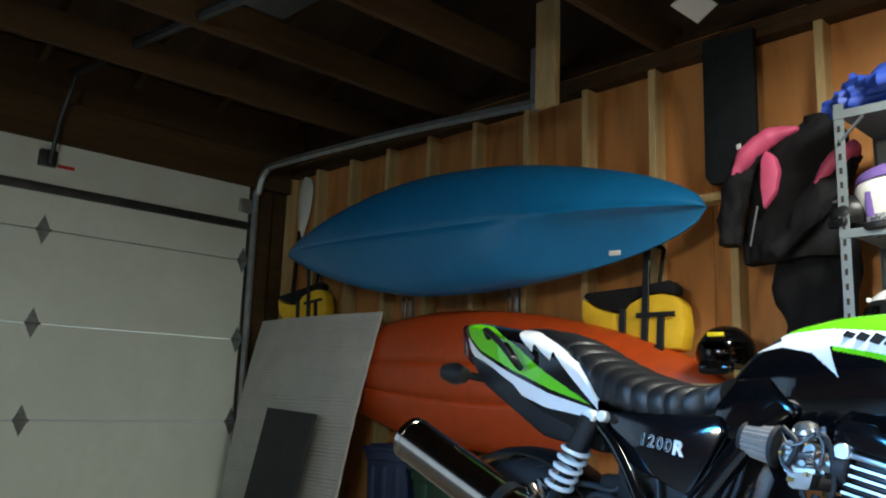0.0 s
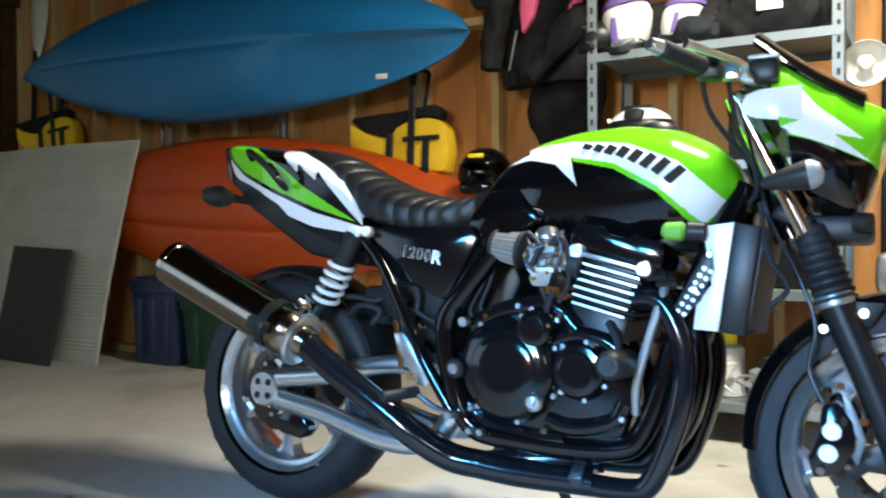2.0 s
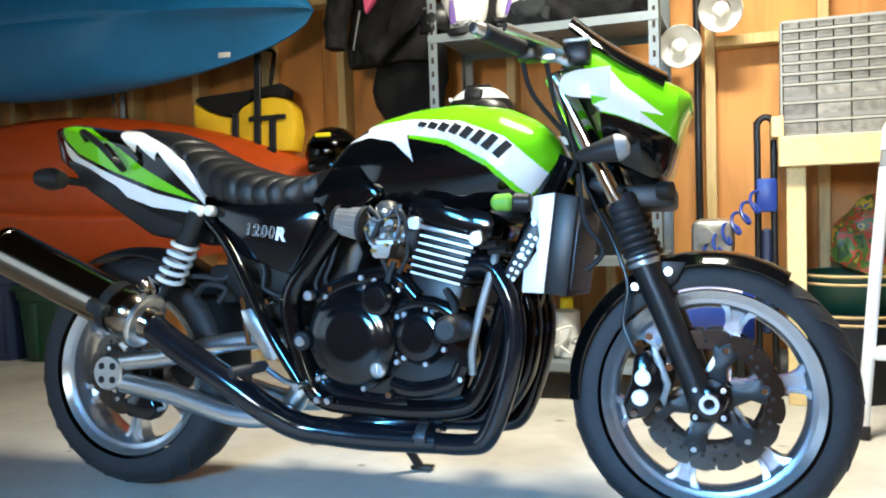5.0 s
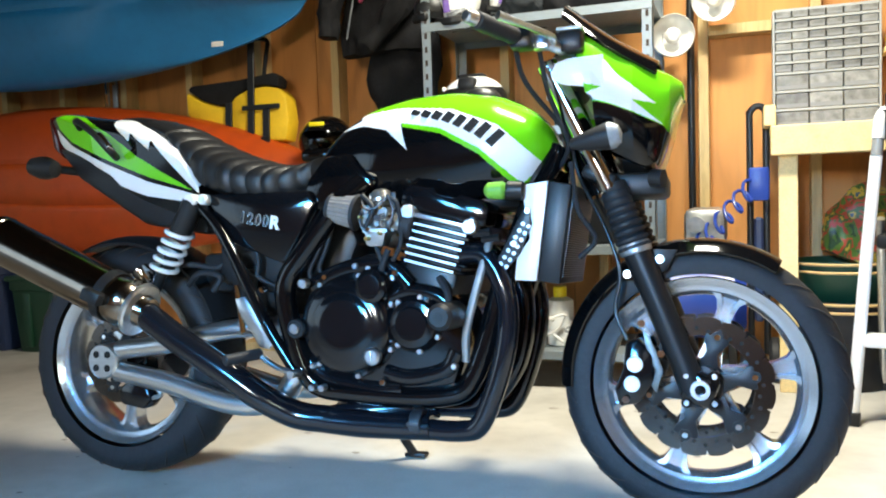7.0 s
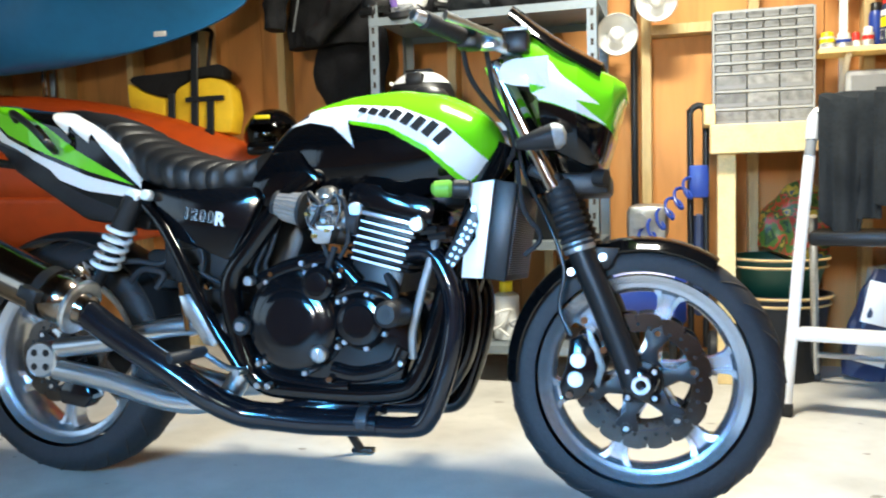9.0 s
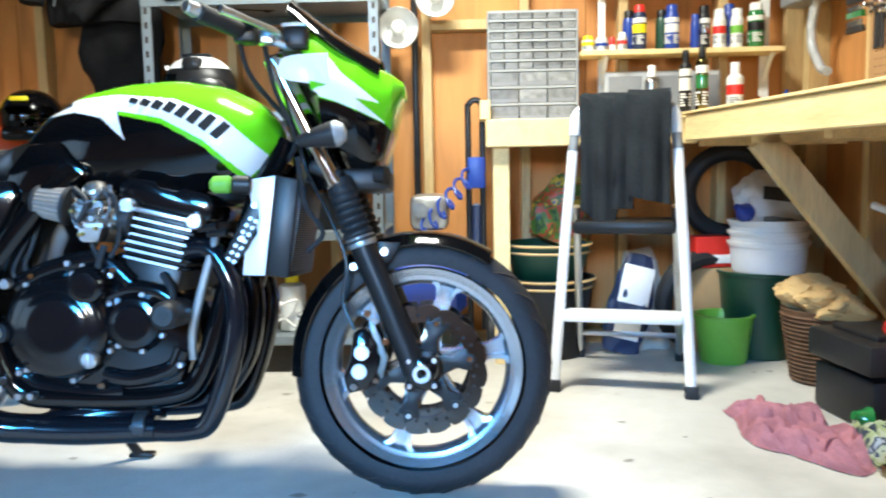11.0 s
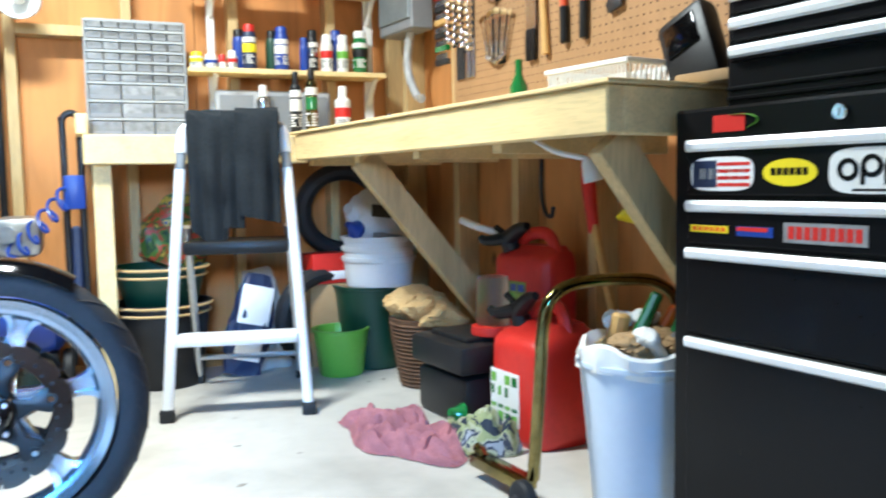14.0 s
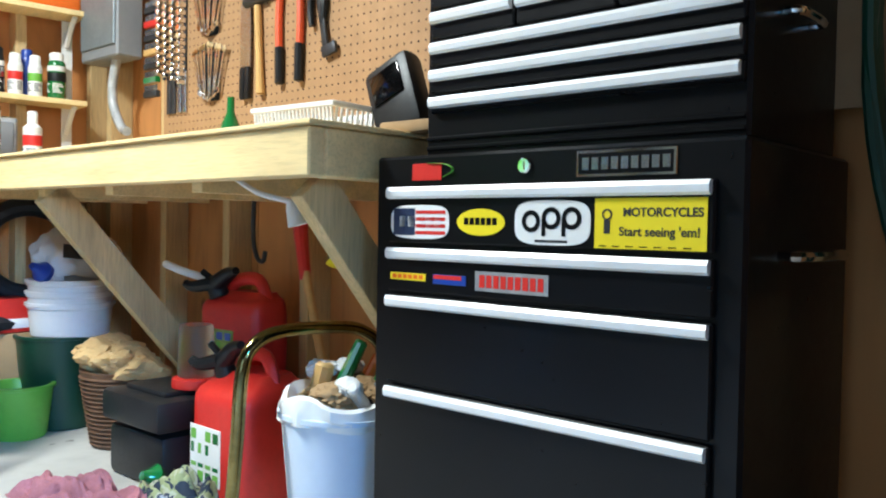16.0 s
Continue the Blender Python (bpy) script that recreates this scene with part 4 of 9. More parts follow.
part("waistband", b, "satin", trousers)

ironing = thing("folded_panel", pose(-0.99, 3.385, 2.05), "flat dark grey board hung between the studs", "board")
b = B()
prism(b, [(-0.125, 0.36), (0.118, 0.36), (0.118, -0.31), (0.09, -0.335), (-0.1, -0.325), (-0.125, -0.29)], -0.02, 0.015, None, 0.006)
part("board", b, "greycloth", ironing)

helmet(pose(-0.93, 3.16, 0.86, 0, 0, 8), "black full-face helmet with a yellow brow badge on a shelf", "blackgloss", "smoke", "yellowpl", 0.9)
ledge = thing("wall_ledge", pose(-0.93, 3.25, 0.84), "small wooden ledge screwed to the studs", "shelf")
b = B()
span(b, (-0.16, -0.2, -0.02), (0.2, 0.155, 0.0), None, 0.003)
part("board", b, "stud", ledge)

# steel shelving unit
SH = thing("steel_shelving", pose(0.03, 3.13, 0), "grey slotted steel shelving unit full of gear", "shelving")
for x in (-0.42, 0.42):
    for y in (-0.21, 0.21):
        b = B()
        sx, sy = (1 if x < 0 else -1), (1 if y < 0 else -1)
        span(b, (x, y, 0), (x + sx * 0.036, y + sy * 0.003, 1.80))
        span(b, (x, y, 0), (x + sx * 0.003, y + sy * 0.036, 1.80))
        part("post", b, "shelfgrey", SH)
        b = B()
        # slots are thin dark plates, coloured like the shade within them
        for k in range(34):
            box(b, (x + sx * 0.018, y - sy * 0.001, 0.06 + 0.05 * k), (0.010, 0.0015, 0.022))
        tagged(part("slotted_face", b, "hole", SH), "", "", "", "stuff")
for z in (0.14, 0.52, 0.95, 1.355, 1.775):
    b = B()
    span(b, (-0.418, -0.208, z - 0.003), (0.418, 0.208, z))
    board = part("shelf", b, "shelfgrey", SH)
    for y in (-0.2105, 0.2105):
        b = B()
        span(b, (-0.418, y - 0.002, z - 0.03), (0.418, y + 0.002, z))
        part("shelf_lip", b, "shelfgrey", board)
for s in (-1, 1):
    b = B()
    tube(b, [(s * 0.40, -0.214, 1.66), (s * 0.32, -0.214, 1.74)], 0.012, seg=6, n=1, flat=0.3)
    part("gusset", b, "shelfgrey", SH)

# ---- the motorcycle: x forward, y to its left, z up, leaning on its side stand ----
_h, _l = radians(1.4), radians(5)
_fx, _fy = Vector((math.cos(_h), math.sin(_h), 0)), Vector((-math.sin(_h), math.cos(_h), 0))
_by, _bz = _fy * math.cos(_l) - Vector((0, 0, math.sin(_l))), _fy * math.sin(_l) + Vector((0, 0, math.cos(_l)))
BIKE_M = Matrix(((_fx.x, _by.x, _bz.x, -0.816), (_fx.y, _by.y, _bz.y, 1.775), (_fx.z, _by.z, _bz.z, 0.004), (0, 0, 0, 1)))
bike = thing("motorcycle", BIKE_M, "lime green, white and black naked sport motorcycle on its side stand", "motorcycle")
ROUND_Y = Matrix.Rotation(radians(-90), 4, "X")      # turns a lathe's axis to y


def wheel(name, cx, cz, R, half, rim_r, spin):
    w = B()
    hw = half * 0.78
    lathe(w, [(rim_r + 0.004, -hw), (rim_r + 0.006, -hw + 0.004), (rim_r - 0.004, -hw + 0.010), (rim_r - 0.022, -hw + 0.016), (rim_r - 0.030, -hw * 0.4), (rim_r - 0.032, 0),
              (rim_r - 0.030, hw * 0.4), (rim_r - 0.022, hw - 0.016), (rim_r - 0.004, hw - 0.010), (rim_r + 0.006, hw - 0.004), (rim_r + 0.004, hw), (rim_r - 0.012, hw * 0.8), (rim_r - 0.012, -hw * 0.8), (rim_r + 0.004, -hw)], ROUND_Y, 96)
    rim = part(name, w, "silver", bike, "silver five-spoke cast wheel", m=pose(cx, 0, cz))
    for k in range(6):
        a = radians(spin + 60 * k)
        b = B()
        m = Matrix.Rotation(-a, 4, "Y")
        rows = []
        for r, wd, th in ((0.03, 0.030, 0.028), (0.08, 0.020, 0.023), (0.13, 0.017, 0.020), (rim_r - 0.060, 0.018, 0.020), (rim_r - 0.040, 0.024, 0.022), (rim_r - 0.026, 0.040, 0.026)):
            web = th * 0.45
            half_ring = [(-th, 0.5), (-th, 1.0), (th, 1.0), (th, 0.5), (web, 0.42), (web, -0.42), (th, -0.5), (th, -1.0), (-th, -1.0), (-th, -0.5), (-web, -0.42), (-web, 0.42)]
            rows.append([(r, y, wd * q) for y, q in half_ring])
        loft(b, rows, m=m)
        part("spoke", b, "silver", rim)
    b = B()
    lathe(b, [(0, -half), (0.02, -half), (0.026, -half + 0.01), (0.05, -0.03), (0.05, 0.03), (0.026, half - 0.01), (0, half)], ROUND_Y, 24)
    part("hub", b, "satin", rim)
    b = B()
    prof = []
    for k in range(17):
        a = math.pi * k / 16
        prof.append((rim_r + 0.012 + (R - rim_r - 0.012) * math.sin(a) ** 0.62, -half * math.cos(a) ** 1 if abs(math.cos(a)) < 1 else -half * math.cos(a)))
    prof = [(r, y * (0.86 + 0.14 * math.sin(math.pi * k / 16) ** 0.5)) for k, (r, y) in enumerate(prof)]
    lathe(b, prof, ROUND_Y, 128)
    tyre = part("tyre", b, "rubber", rim, "black road tyre")
    # groove shade drawn as thin dark strips raised on the rubber
    b = B()
    for k in range(26):
        for s in (-1, 1):
            a0 = 2 * math.pi * (k + (0.5 if s > 0 else 0)) / 26
            pts = []
            for q in np.linspace(0, 1, 6):
                th = 0.50 * math.pi + s * (0.12 + 0.27 * q) * math.pi
                r = rim_r + 0.012 + (R - rim_r - 0.012) * math.sin(th) ** 0.62 + 0.0006
                y = -half * math.cos(th) * (0.86 + 0.14 * math.sin(th) ** 0.5)
                pts.append((r * math.cos(a0 + 0.20 * q), y, r * math.sin(a0 + 0.20 * q)))
            tube(b, pts, [0.0022, 0.003, 0.001], seg=4, n=1)
    tagged(part("tread_pattern", b, "hole", tyre, smooth=False), "", "", "", "stuff")
    return rim


fw = wheel("front_wheel", 1.463, 0.295, 0.291, 0.058, 0.218, 12)
rw = wheel("rear_wheel", 0.02, 0.305, 0.303, 0.088, 0.216, 24)


def brake_disc(parent, y, r0, r1, waves):
    n = waves * 20
    outer = []
    for k in range(n):
        q = (k % 20) / 20
        edge = r1 - 0.001 + 0.0035 * math.sin(math.pi * min(1.0, q / 0.78)) ** 0.7
        outer.append(r1 - 0.012 if q >= 0.92 else edge)
    b = B()
    rows = []
    for rr, yy in ((0, -0.0025), (1, -0.0025), (1, 0.0025), (0, 0.0025), (0, -0.0025)):
        ring = []
        for k in range(n):
            r = outer[k] if rr else r0
            a = 2 * math.pi * k / n + (0.0 if not rr else 0.10)
            ring.append((r * math.cos(a), yy, r * math.sin(a)))
        rows.append(ring)
    loft(b, rows, cap=False, m=pose(0, y, 0))
    d = part("brake_disc", b, "rotor", parent, "wave-edged steel brake disc with open notches")
    for k in range(6):
        a = radians(60 * k + 12)
        b = B()
        prism(b, [(0.040, -0.022), (0.072, -0.011), (r0 - 0.008, -0.024), (r0 + 0.003, -0.024), (r0 + 0.003, 0.024), (r0 - 0.008, 0.024), (0.072, 0.011), (0.040, 0.022)], y - 0.004, y + 0.004, Matrix.Rotation(-a, 4, "Y"), 0.0015)
        cyl(b, (r0 + 0.002, y - 0.006, 0), (r0 + 0.002, y + 0.006, 0), 0.012, seg=14, m=Matrix.Rotation(-a, 4, "Y"))
        part("disc_carrier", b, "satin", d)
        b = B()
        at = ((r0 + 0.002) * math.cos(a), (r0 + 0.002) * math.sin(a))
        cyl(b, (at[0], y - 0.009, at[1]), (at[0], y + 0.009, at[1]), 0.0065, seg=12, bevel=0.001)
        part("disc_button", b, "chrome", d)
    b = B()
    lathe(b, [(0.028, -0.012), (0.042, -0.010), (0.046, 0.0), (0.042, 0.010), (0.028, 0.012)], pose(0, y, 0, 90, 0, 0), 36)
    part("disc_hub", b, "satin", d)
    b = B()
    # drilled holes shown by dark plugs in the colour of their shade
    for k in range(waves * 2):
        a = 2 * math.pi * (k + 0.3) / (waves * 2)
        q = 0.25 if k % 2 else 0.42
        r = r0 + (r1 - r0) * q
        cyl(b, (r * math.cos(a), y - 0.0032, r * math.sin(a)), (r * math.cos(a), y + 0.0032, r * math.sin(a)), 0.0042, seg=8)
    tagged(part("vent_holes", b, "hole", d), "", "", "", "stuff")
    return d


brake_disc(fw, -0.066, 0.104, 0.141, 16)
brake_disc(fw, 0.066, 0.104, 0.141, 16)
brake_disc(rw, -0.075, 0.075, 0.112, 12)

# fork
for s in (-1, 1):
    y = 0.1 * s
    b = B()
    tube(b, [(1.452, y, 0.285), (1.43, y, 0.345), (1.385, y, 0.46), (1.338, y, 0.575)], [0.027, 0.027, 0.028, 0.028], seg=18, n=3)
    leg = part("fork_leg", b, "satin", bike, "black fork lower leg")
    b = B()
    box(b, (1.463, y, 0.295), (0.066, 0.044, 0.066), Matrix.Translation((1.463, 0, 0.295)) @ Matrix.Rotation(radians(22), 4, "Y") @ Matrix.Translation((-1.463, 0, -0.295)), 0.012)
    for k in range(4):
        a = radians(45 + 90 * k)
        cyl(b, (1.463 + 0.038 * math.cos(a), y - 0.020, 0.295 + 0.038 * math.sin(a)), (1.463 + 0.038 * math.cos(a), y + 0.020, 0.295 + 0.038 * math.sin(a)), 0.011, seg=12)
    clampb = part("axle_clamp", b, "engineblack", leg)
    for k in range(4):
        a = radians(45 + 90 * k)
        b = B()
        cyl(b, (1.463 + 0.038 * math.cos(a), y - 0.027, 0.295 + 0.038 * math.sin(a)), (1.463 + 0.038 * math.cos(a), y + 0.027, 0.295 + 0.038 * math.sin(a)), 0.0055, seg=8, bevel=0.001)
        part("pinch_bolt", b, "alu", clampb)
    b = B()
    lathe(b, [(0.011, 0), (0.019, 0), (0.019, 0.012), (0.011, 0.012), (0.011, 0)], pose(1.463, y - 0.034 if s < 0 else y + 0.022, 0.295) @ ROUND_Y, 20)
    part("axle_end", b, "alu", leg)
    b = B()
    m, L_ = frame_to((1.338, y, 0.575), (1.290, y, 0.715))
    prof = [(0.026, 0)]
    for k in range(9):
        prof += [(0.036 - 0.0008 * k, L_ * (k + 0.25) / 9), (0.036 - 0.0008 * k, L_ * (k + 0.55) / 9), (0.028, L_ * (k + 0.9) / 9)]
    lathe(b, prof + [(0.024, L_)], m, 20)
    part("fork_gaiter", b, "rubber", bike, "ribbed black rubber fork gaiter")
    b = B()
    cyl(b, (1.340, y, 0.568), (1.333, y, 0.590), 0.034, seg=20, bevel=0.003)
    part("gaiter_clamp", b, "galv", leg)
    b = B()
    cyl(b, (1.288, y * 1.08, 0.70), (1.160, y * 1.26, 0.972), 0.0235, seg=20, bevel=0.003)
    part("fork_tube", b, "chrome", bike, "polished chrome fork tube")
    b = B()
    cyl(b, (1.184, y, 0.962), (1.176, y, 0.985), 0.026, seg=16, bevel=0.004)
    part("fork_cap", b, "alu", bike)
for z, x, nm in ((0.73, 1.277, "lower_yoke"), (0.955, 1.188, "upper_yoke")):
    b = B()
    box(b, (0, 0, 0), (0.075, 0.26, 0.03), pose(x - 0.01, 0, z, 0, 22, 0), 0.01)
    part(nm, b, "satin", bike)
b = B()
cyl(b, (1.255, 0, 0.70), (1.155, 0, 0.98), 0.035, seg=16)
part("steering_head", b, "blackgloss", bike)

# front mudguard
b = B()
rows = []
for a in np.linspace(58, 183, 26):
    r = 0.303 + 0.004 * math.cos(radians(a - 90) * 2)
    ring = []
    for q in np.linspace(-1, 1, 11):
        wv = 0.070 if a < 150 else 0.070 - 0.012 * (a - 150) / 33
        ring.append((1.463 + (r - 0.030 * abs(q) ** 3) * math.cos(radians(a)), wv * q, 0.295 + (r - 0.030 * abs(q) ** 3) * math.sin(radians(a))))
    ring += [(1.463 + (x - 1.463) * 0.988, y * 0.97, 0.295 + (z - 0.295) * 0.988) for x, y, z in ring[::-1]]
    rows.append(ring)
loft(b, rows)
guard = part("front_mudguard", b, "blackgloss", bike, "gloss black front mudguard")
for s in (-1, 1):
    b = B()
    prism(b, [(1.33, 0.50), (1.34, 0.58), (1.42, 0.575), (1.40, 0.535)], 0.072 * s - 0.004, 0.072 * s + 0.004, None, 0.002)
    part("mudguard_bracket", b, "satin", guard)
    for x, z in ((1.385, 0.556), (1.318, 0.525)):
        b = B()
        cyl(b, (x, 0.076 * s, z), (x, 0.088 * s, z), 0.010, seg=10, bevel=0.002)
        part("bolt", b, "alu", guard)

# calipers and brake lines
for s in (-1, 1):
    b = B()
    y = 0.098 * s
    prism(b, [(1.295, 0.29), (1.305, 0.255), (1.345, 0.262), (1.375, 0.31), (1.372, 0.36), (1.345, 0.395), (1.318, 0.385), (1.312, 0.33)], y - 0.026, y + 0.026, None, 0.006)
    cal = part("brake_caliper", b, "engineblack", bike, "black front brake caliper")
    for x, z in ((1.336, 0.342), (1.330, 0.302)):
        b = B()
        cyl(b, (x, y + 0.02 * s, z), (x, y + 0.032 * s, z), 0.0165, seg=20, bevel=0.002)
        part("piston_cap", b, "brightalu", cal, "bright round piston cap")
    b = B()
    prism(b, [(1.365, 0.40), (1.378, 0.37), (1.392, 0.33), (1.378, 0.285), (1.368, 0.30), (1.378, 0.33), (1.362, 0.36), (1.352, 0.41)], y + 0.02 * s - 0.004, y + 0.02 * s + 0.004, None, 0.0015)
    part("caliper_bracket", b, "hinge", cal)
    for x, z in ((1.388, 0.365), (1.35, 0.425), (1.318, 0.27)):
        b = B()
        cyl(b, (x, y + 0.015 * s, z), (x, y + 0.032 * s, z), 0.008, seg=6)
        part("bolt", b, "chrome", cal)
    b = B()
    tube(b, [(1.32, y + 0.01 * s, 0.39), (1.295, y, 0.45), (1.305, y - 0.0 * s, 0.53), (1.275, y * 0.9, 0.62), (1.215, y * 0.6, 0.74), (1.20, y * 0.8, 0.82)], 0.0045, seg=8)
    part("brake_hose", b, "satin", bike)

# tank: skin with the painted scheme
TOP = ([0.565, 0.60, 0.64, 0.72, 0.82, 0.93, 1.04, 1.11, 1.15, 1.172], [0.775, 0.828, 0.873, 0.921, 0.942, 0.948, 0.930, 0.895, 0.86, 0.815])
LOW = ([0.565, 0.60, 0.68, 0.82, 0.95, 1.05, 1.10, 1.15, 1.172], [0.745, 0.722, 0.692, 0.678, 0.684, 0.706, 0.716, 0.762, 0.795])
HALF = ([0.565, 0.60, 0.66, 0.75, 0.90, 1.05, 1.13, 1.165, 1.172], [0.055, 0.080, 0.105, 0.130, 0.150, 0.150, 0.125, 0.075, 0.05])
BOLT = [(0.700, 0.900), (0.82, 0.9045), (0.95, 0.889), (1.055, 0.846), (1.147, 0.763), (1.10, 0.722), (1.016, 0.797), (0.926, 0.846), (0.826, 0.866), (0.846, 0.803), (0.792, 0.852), (0.725, 0.868), (0.632, 0.861), (0.715, 0.884)]
STRIPE_LOW = ([0.826, 0.926, 1.016, 1.09], [0.858, 0.834, 0.783, 0.712])


def tank_paint(x, z):
    if inside(BOLT, x, z):
        return 1
    if x > 0.80:
        edge_hi = curve_at(x, [0.735, 0.82, 0.95, 1.055, 1.147], [0.904, 0.9045, 0.889, 0.846, 0.763])
        if z > edge_hi:
            return 0
        if x > 0.832 and z > curve_at(x, *STRIPE_LOW):
            return 0
        return 2
    return 0 if z > curve_at(x, [0.63, 0.70, 0.82], [0.872, 0.898, 0.905]) and x > 0.66 else 2


def painted_skin(name, xs, ring_at, paint, mats, parent, label, cap=True):
    """A lofted skin whose faces take their paint from the place (x, z) of their middle."""
    b = B()
    loft(b, [ring_at(x) for x in xs], cap=cap)
    b.faces.ensure_lookup_table()
    for f in b.faces:
        c = f.calc_center_median()
        f.material_index = paint(c.x, c.z)
    return part(name, b, mats, parent, label)


def tank_ring(x):
    zt, zl, hw = curve_at(x, *TOP), curve_at(x, *LOW), curve_at(x, *HALF)
    zm = zl + 0.42 * (zt - zl)
    ring = []
    n = 100
    for s in (-1, 1):
        for k in range(n):
            q = k / (n - 1)
            z = zl + (zt - zl) * q if s < 0 else zt - (zt - zl) * q
            e = (z - zm) / (zt - zm) if z > zm else (zm - z) / (zm - zl + 1e-9)
            w = hw * max(0.0, 1 - e ** 2.6) ** 0.5 if z > zm else hw * (1 - 0.28 * e ** 2)
            ring.append((x, s * max(w, 0.004), z))
    return ring


def smoothed(tab):
    xs = np.linspace(tab[0][0], tab[0][-1], 60)
    v = np.interp(xs, *tab)
    k = np.array([1, 3, 5, 3, 1]) / 13
    pad = np.r_[v[0], v[0], v, v[-1], v[-1]]
    return xs, np.convolve(np.convolve(pad, k, "same")[0:], k, "same")[2:-2]


TOP, LOW, HALF = smoothed(TOP), smoothed(LOW), smoothed(HALF)
tank = painted_skin("fuel_tank", np.linspace(0.567, 1.171, 286), tank_ring, tank_paint, ["greengloss", "whitegloss", "blackgloss"], bike, "lime, white and black painted fuel tank")
b = B()
lathe(b, [(0, 0.02), (0.035, 0.018), (0.045, 0.008), (0.047, 0)], pose(0.98, 0, 0.932), 24)
part("filler_cap", b, "satin", tank)
# maker's wordmark on the tank as slanted plain bars
for k in range(8):
    x = 0.862 + 0.027 * k
    zc = curve_at(x, [0.86, 0.95, 1.02, 1.06], [0.887, 0.868, 0.838, 0.812])
    hgt = 0.012 + 0.0042 * k
    b = B()
    ring = tank_ring(x)
    yy = [-abs(p[1]) for p in ring if abs(p[2] - zc) < 0.006 and p[1] < 0] or [-0.14]
    prism(b, [(-0.010, -hgt / 2), (0.008, -hgt / 2), (0.011, hgt / 2), (-0.007, hgt / 2)], -0.0035, 0.0035, pose(x, min(yy) + 0.0005, zc, -18, 20 + 3 * k, 0))
    part("wordmark_bar", b, "satin", tank)

for s in (-1, 1):
    b = B()
    prism(b, [(0.572, 0.690), (0.590, 0.745), (0.635, 0.800), (0.70, 0.805), (0.77, 0.735), (0.73, 0.688), (0.64, 0.668)], 0.112 * s - 0.018, 0.112 * s + 0.018, None, 0.012)
    part("knee_panel", b, "blackgloss", tank)

# tank underside, frame backbone and wiring in the gap
b = B()
box(b, (0.88, 0, 0.71), (0.5, 0.12, 0.08), None, 0.02)
part("backbone", b, "satin", bike)

# seat with its pleats
SEAT_TOP = smoothed(([-0.02, 0.07, 0.19, 0.27, 0.35, 0.46, 0.54, 0.60, 0.64], [0.945, 0.943, 0.905, 0.862, 0.828, 0.797, 0.790, 0.805, 0.825]))
SEAT_LOW = smoothed(([-0.02, 0.08, 0.20, 0.27, 0.30, 0.40, 0.50, 0.58, 0.64], [0.925, 0.905, 0.86, 0.77, 0.722, 0.700, 0.690, 0.705, 0.745]))


def seat_ring(x):
    zt, zl = curve_at(x, *SEAT_TOP), curve_at(x, *SEAT_LOW)
    hw = curve_at(x, [-0.02, 0.1, 0.25, 0.40, 0.52, 0.64], [0.05, 0.075, 0.112, 0.150, 0.148, 0.100])
    groove = 0.006 * abs(math.sin(math.pi * (x - 0.20) / 0.043)) ** 0.5 if 0.20 < x < 0.60 else 0.006
    ring = []
    for a in np.linspace(-0.5 * math.pi, 1.5 * math.pi, 37)[:-1]:
        c, s = math.cos(a), math.sin(a)
        zc = (zt + zl) / 2
        g = groove if s > -0.6 else 0
        ring.append((x + 0.05 * (0.5 - abs(c)) * (1 if x > 0.1 else 0), (hw - 0.006 + g) * math.copysign(abs(c) ** 0.55, c), zc + ((zt - zl) / 2 - 0.006 + g) * math.copysign(abs(s) ** 0.75, s)))
    return ring


b = B()
loft(b, [seat_ring(x) for x in np.linspace(-0.015, 0.615, 150)])
part("seat", b, "leather", bike, "pleated black vinyl seat")

# tail unit
T_TOP = smoothed(([-0.20, -0.15, -0.05, 0.05, 0.15, 0.24, 0.30], [0.955, 0.962, 0.945, 0.938, 0.90, 0.845, 0.745]))
T_LOW = smoothed(([-0.20, -0.12, 0.0, 0.12, 0.25, 0.30], [0.905, 0.83, 0.765, 0.71, 0.665, 0.668]))
WHITE_UP = [(-0.008, 0.945), (0.058, 0.945), (0.21, 0.895), (0.285, 0.835), (0.292, 0.722), (0.239, 0.768), (0.195, 0.812), (0.145, 0.866), (0.138, 0.842), (0.080, 0.888), (0.075, 0.866), (0.021, 0.912)]
GREEN = [(-0.180, 0.957), (-0.10, 0.948), (-0.055, 0.926), (0.021, 0.880), (0.096, 0.828), (0.169, 0.787), (0.268, 0.734), (0.133, 0.772), (-0.006, 0.823), (-0.123, 0.876), (-0.165, 0.915)]
WHITE_LOW = [(-0.178, 0.915), (-0.122, 0.866), (-0.006, 0.811), (0.133, 0.760), (0.266, 0.727), (0.266, 0.704), (0.115, 0.727), (-0.053, 0.783), (-0.142, 0.848), (-0.18, 0.89)]


def tail_paint(x, z):
    if inside(GREEN, x, z):
        return 0
    return 1 if inside(WHITE_UP, x, z) or inside(WHITE_LOW, x, z) else 2


def tail_ring(x):
    zt, zl = curve_at(x, *T_TOP), curve_at(x, *T_LOW)
    hw = curve_at(x, [-0.20, -0.16, -0.05, 0.1, 0.30], [0.055, 0.080, 0.115, 0.132, 0.136])
    ring = []
    n = 110
    for s in (-1, 1):
        for k in range(n):
            q = k / (n - 1) if s < 0 else 1 - k / (n - 1)
            z = zl + (zt - zl) * q
            ring.append((x, s * max(0.004, hw * (0.72 + 0.28 * q) * (1 - max(0, (q - 0.72) / 0.28) ** 2.2) ** 0.5 if q < 1 else 0.004), z))
    return ring


def swept(x):
    return x + 0.20 * x if x < 0 else x


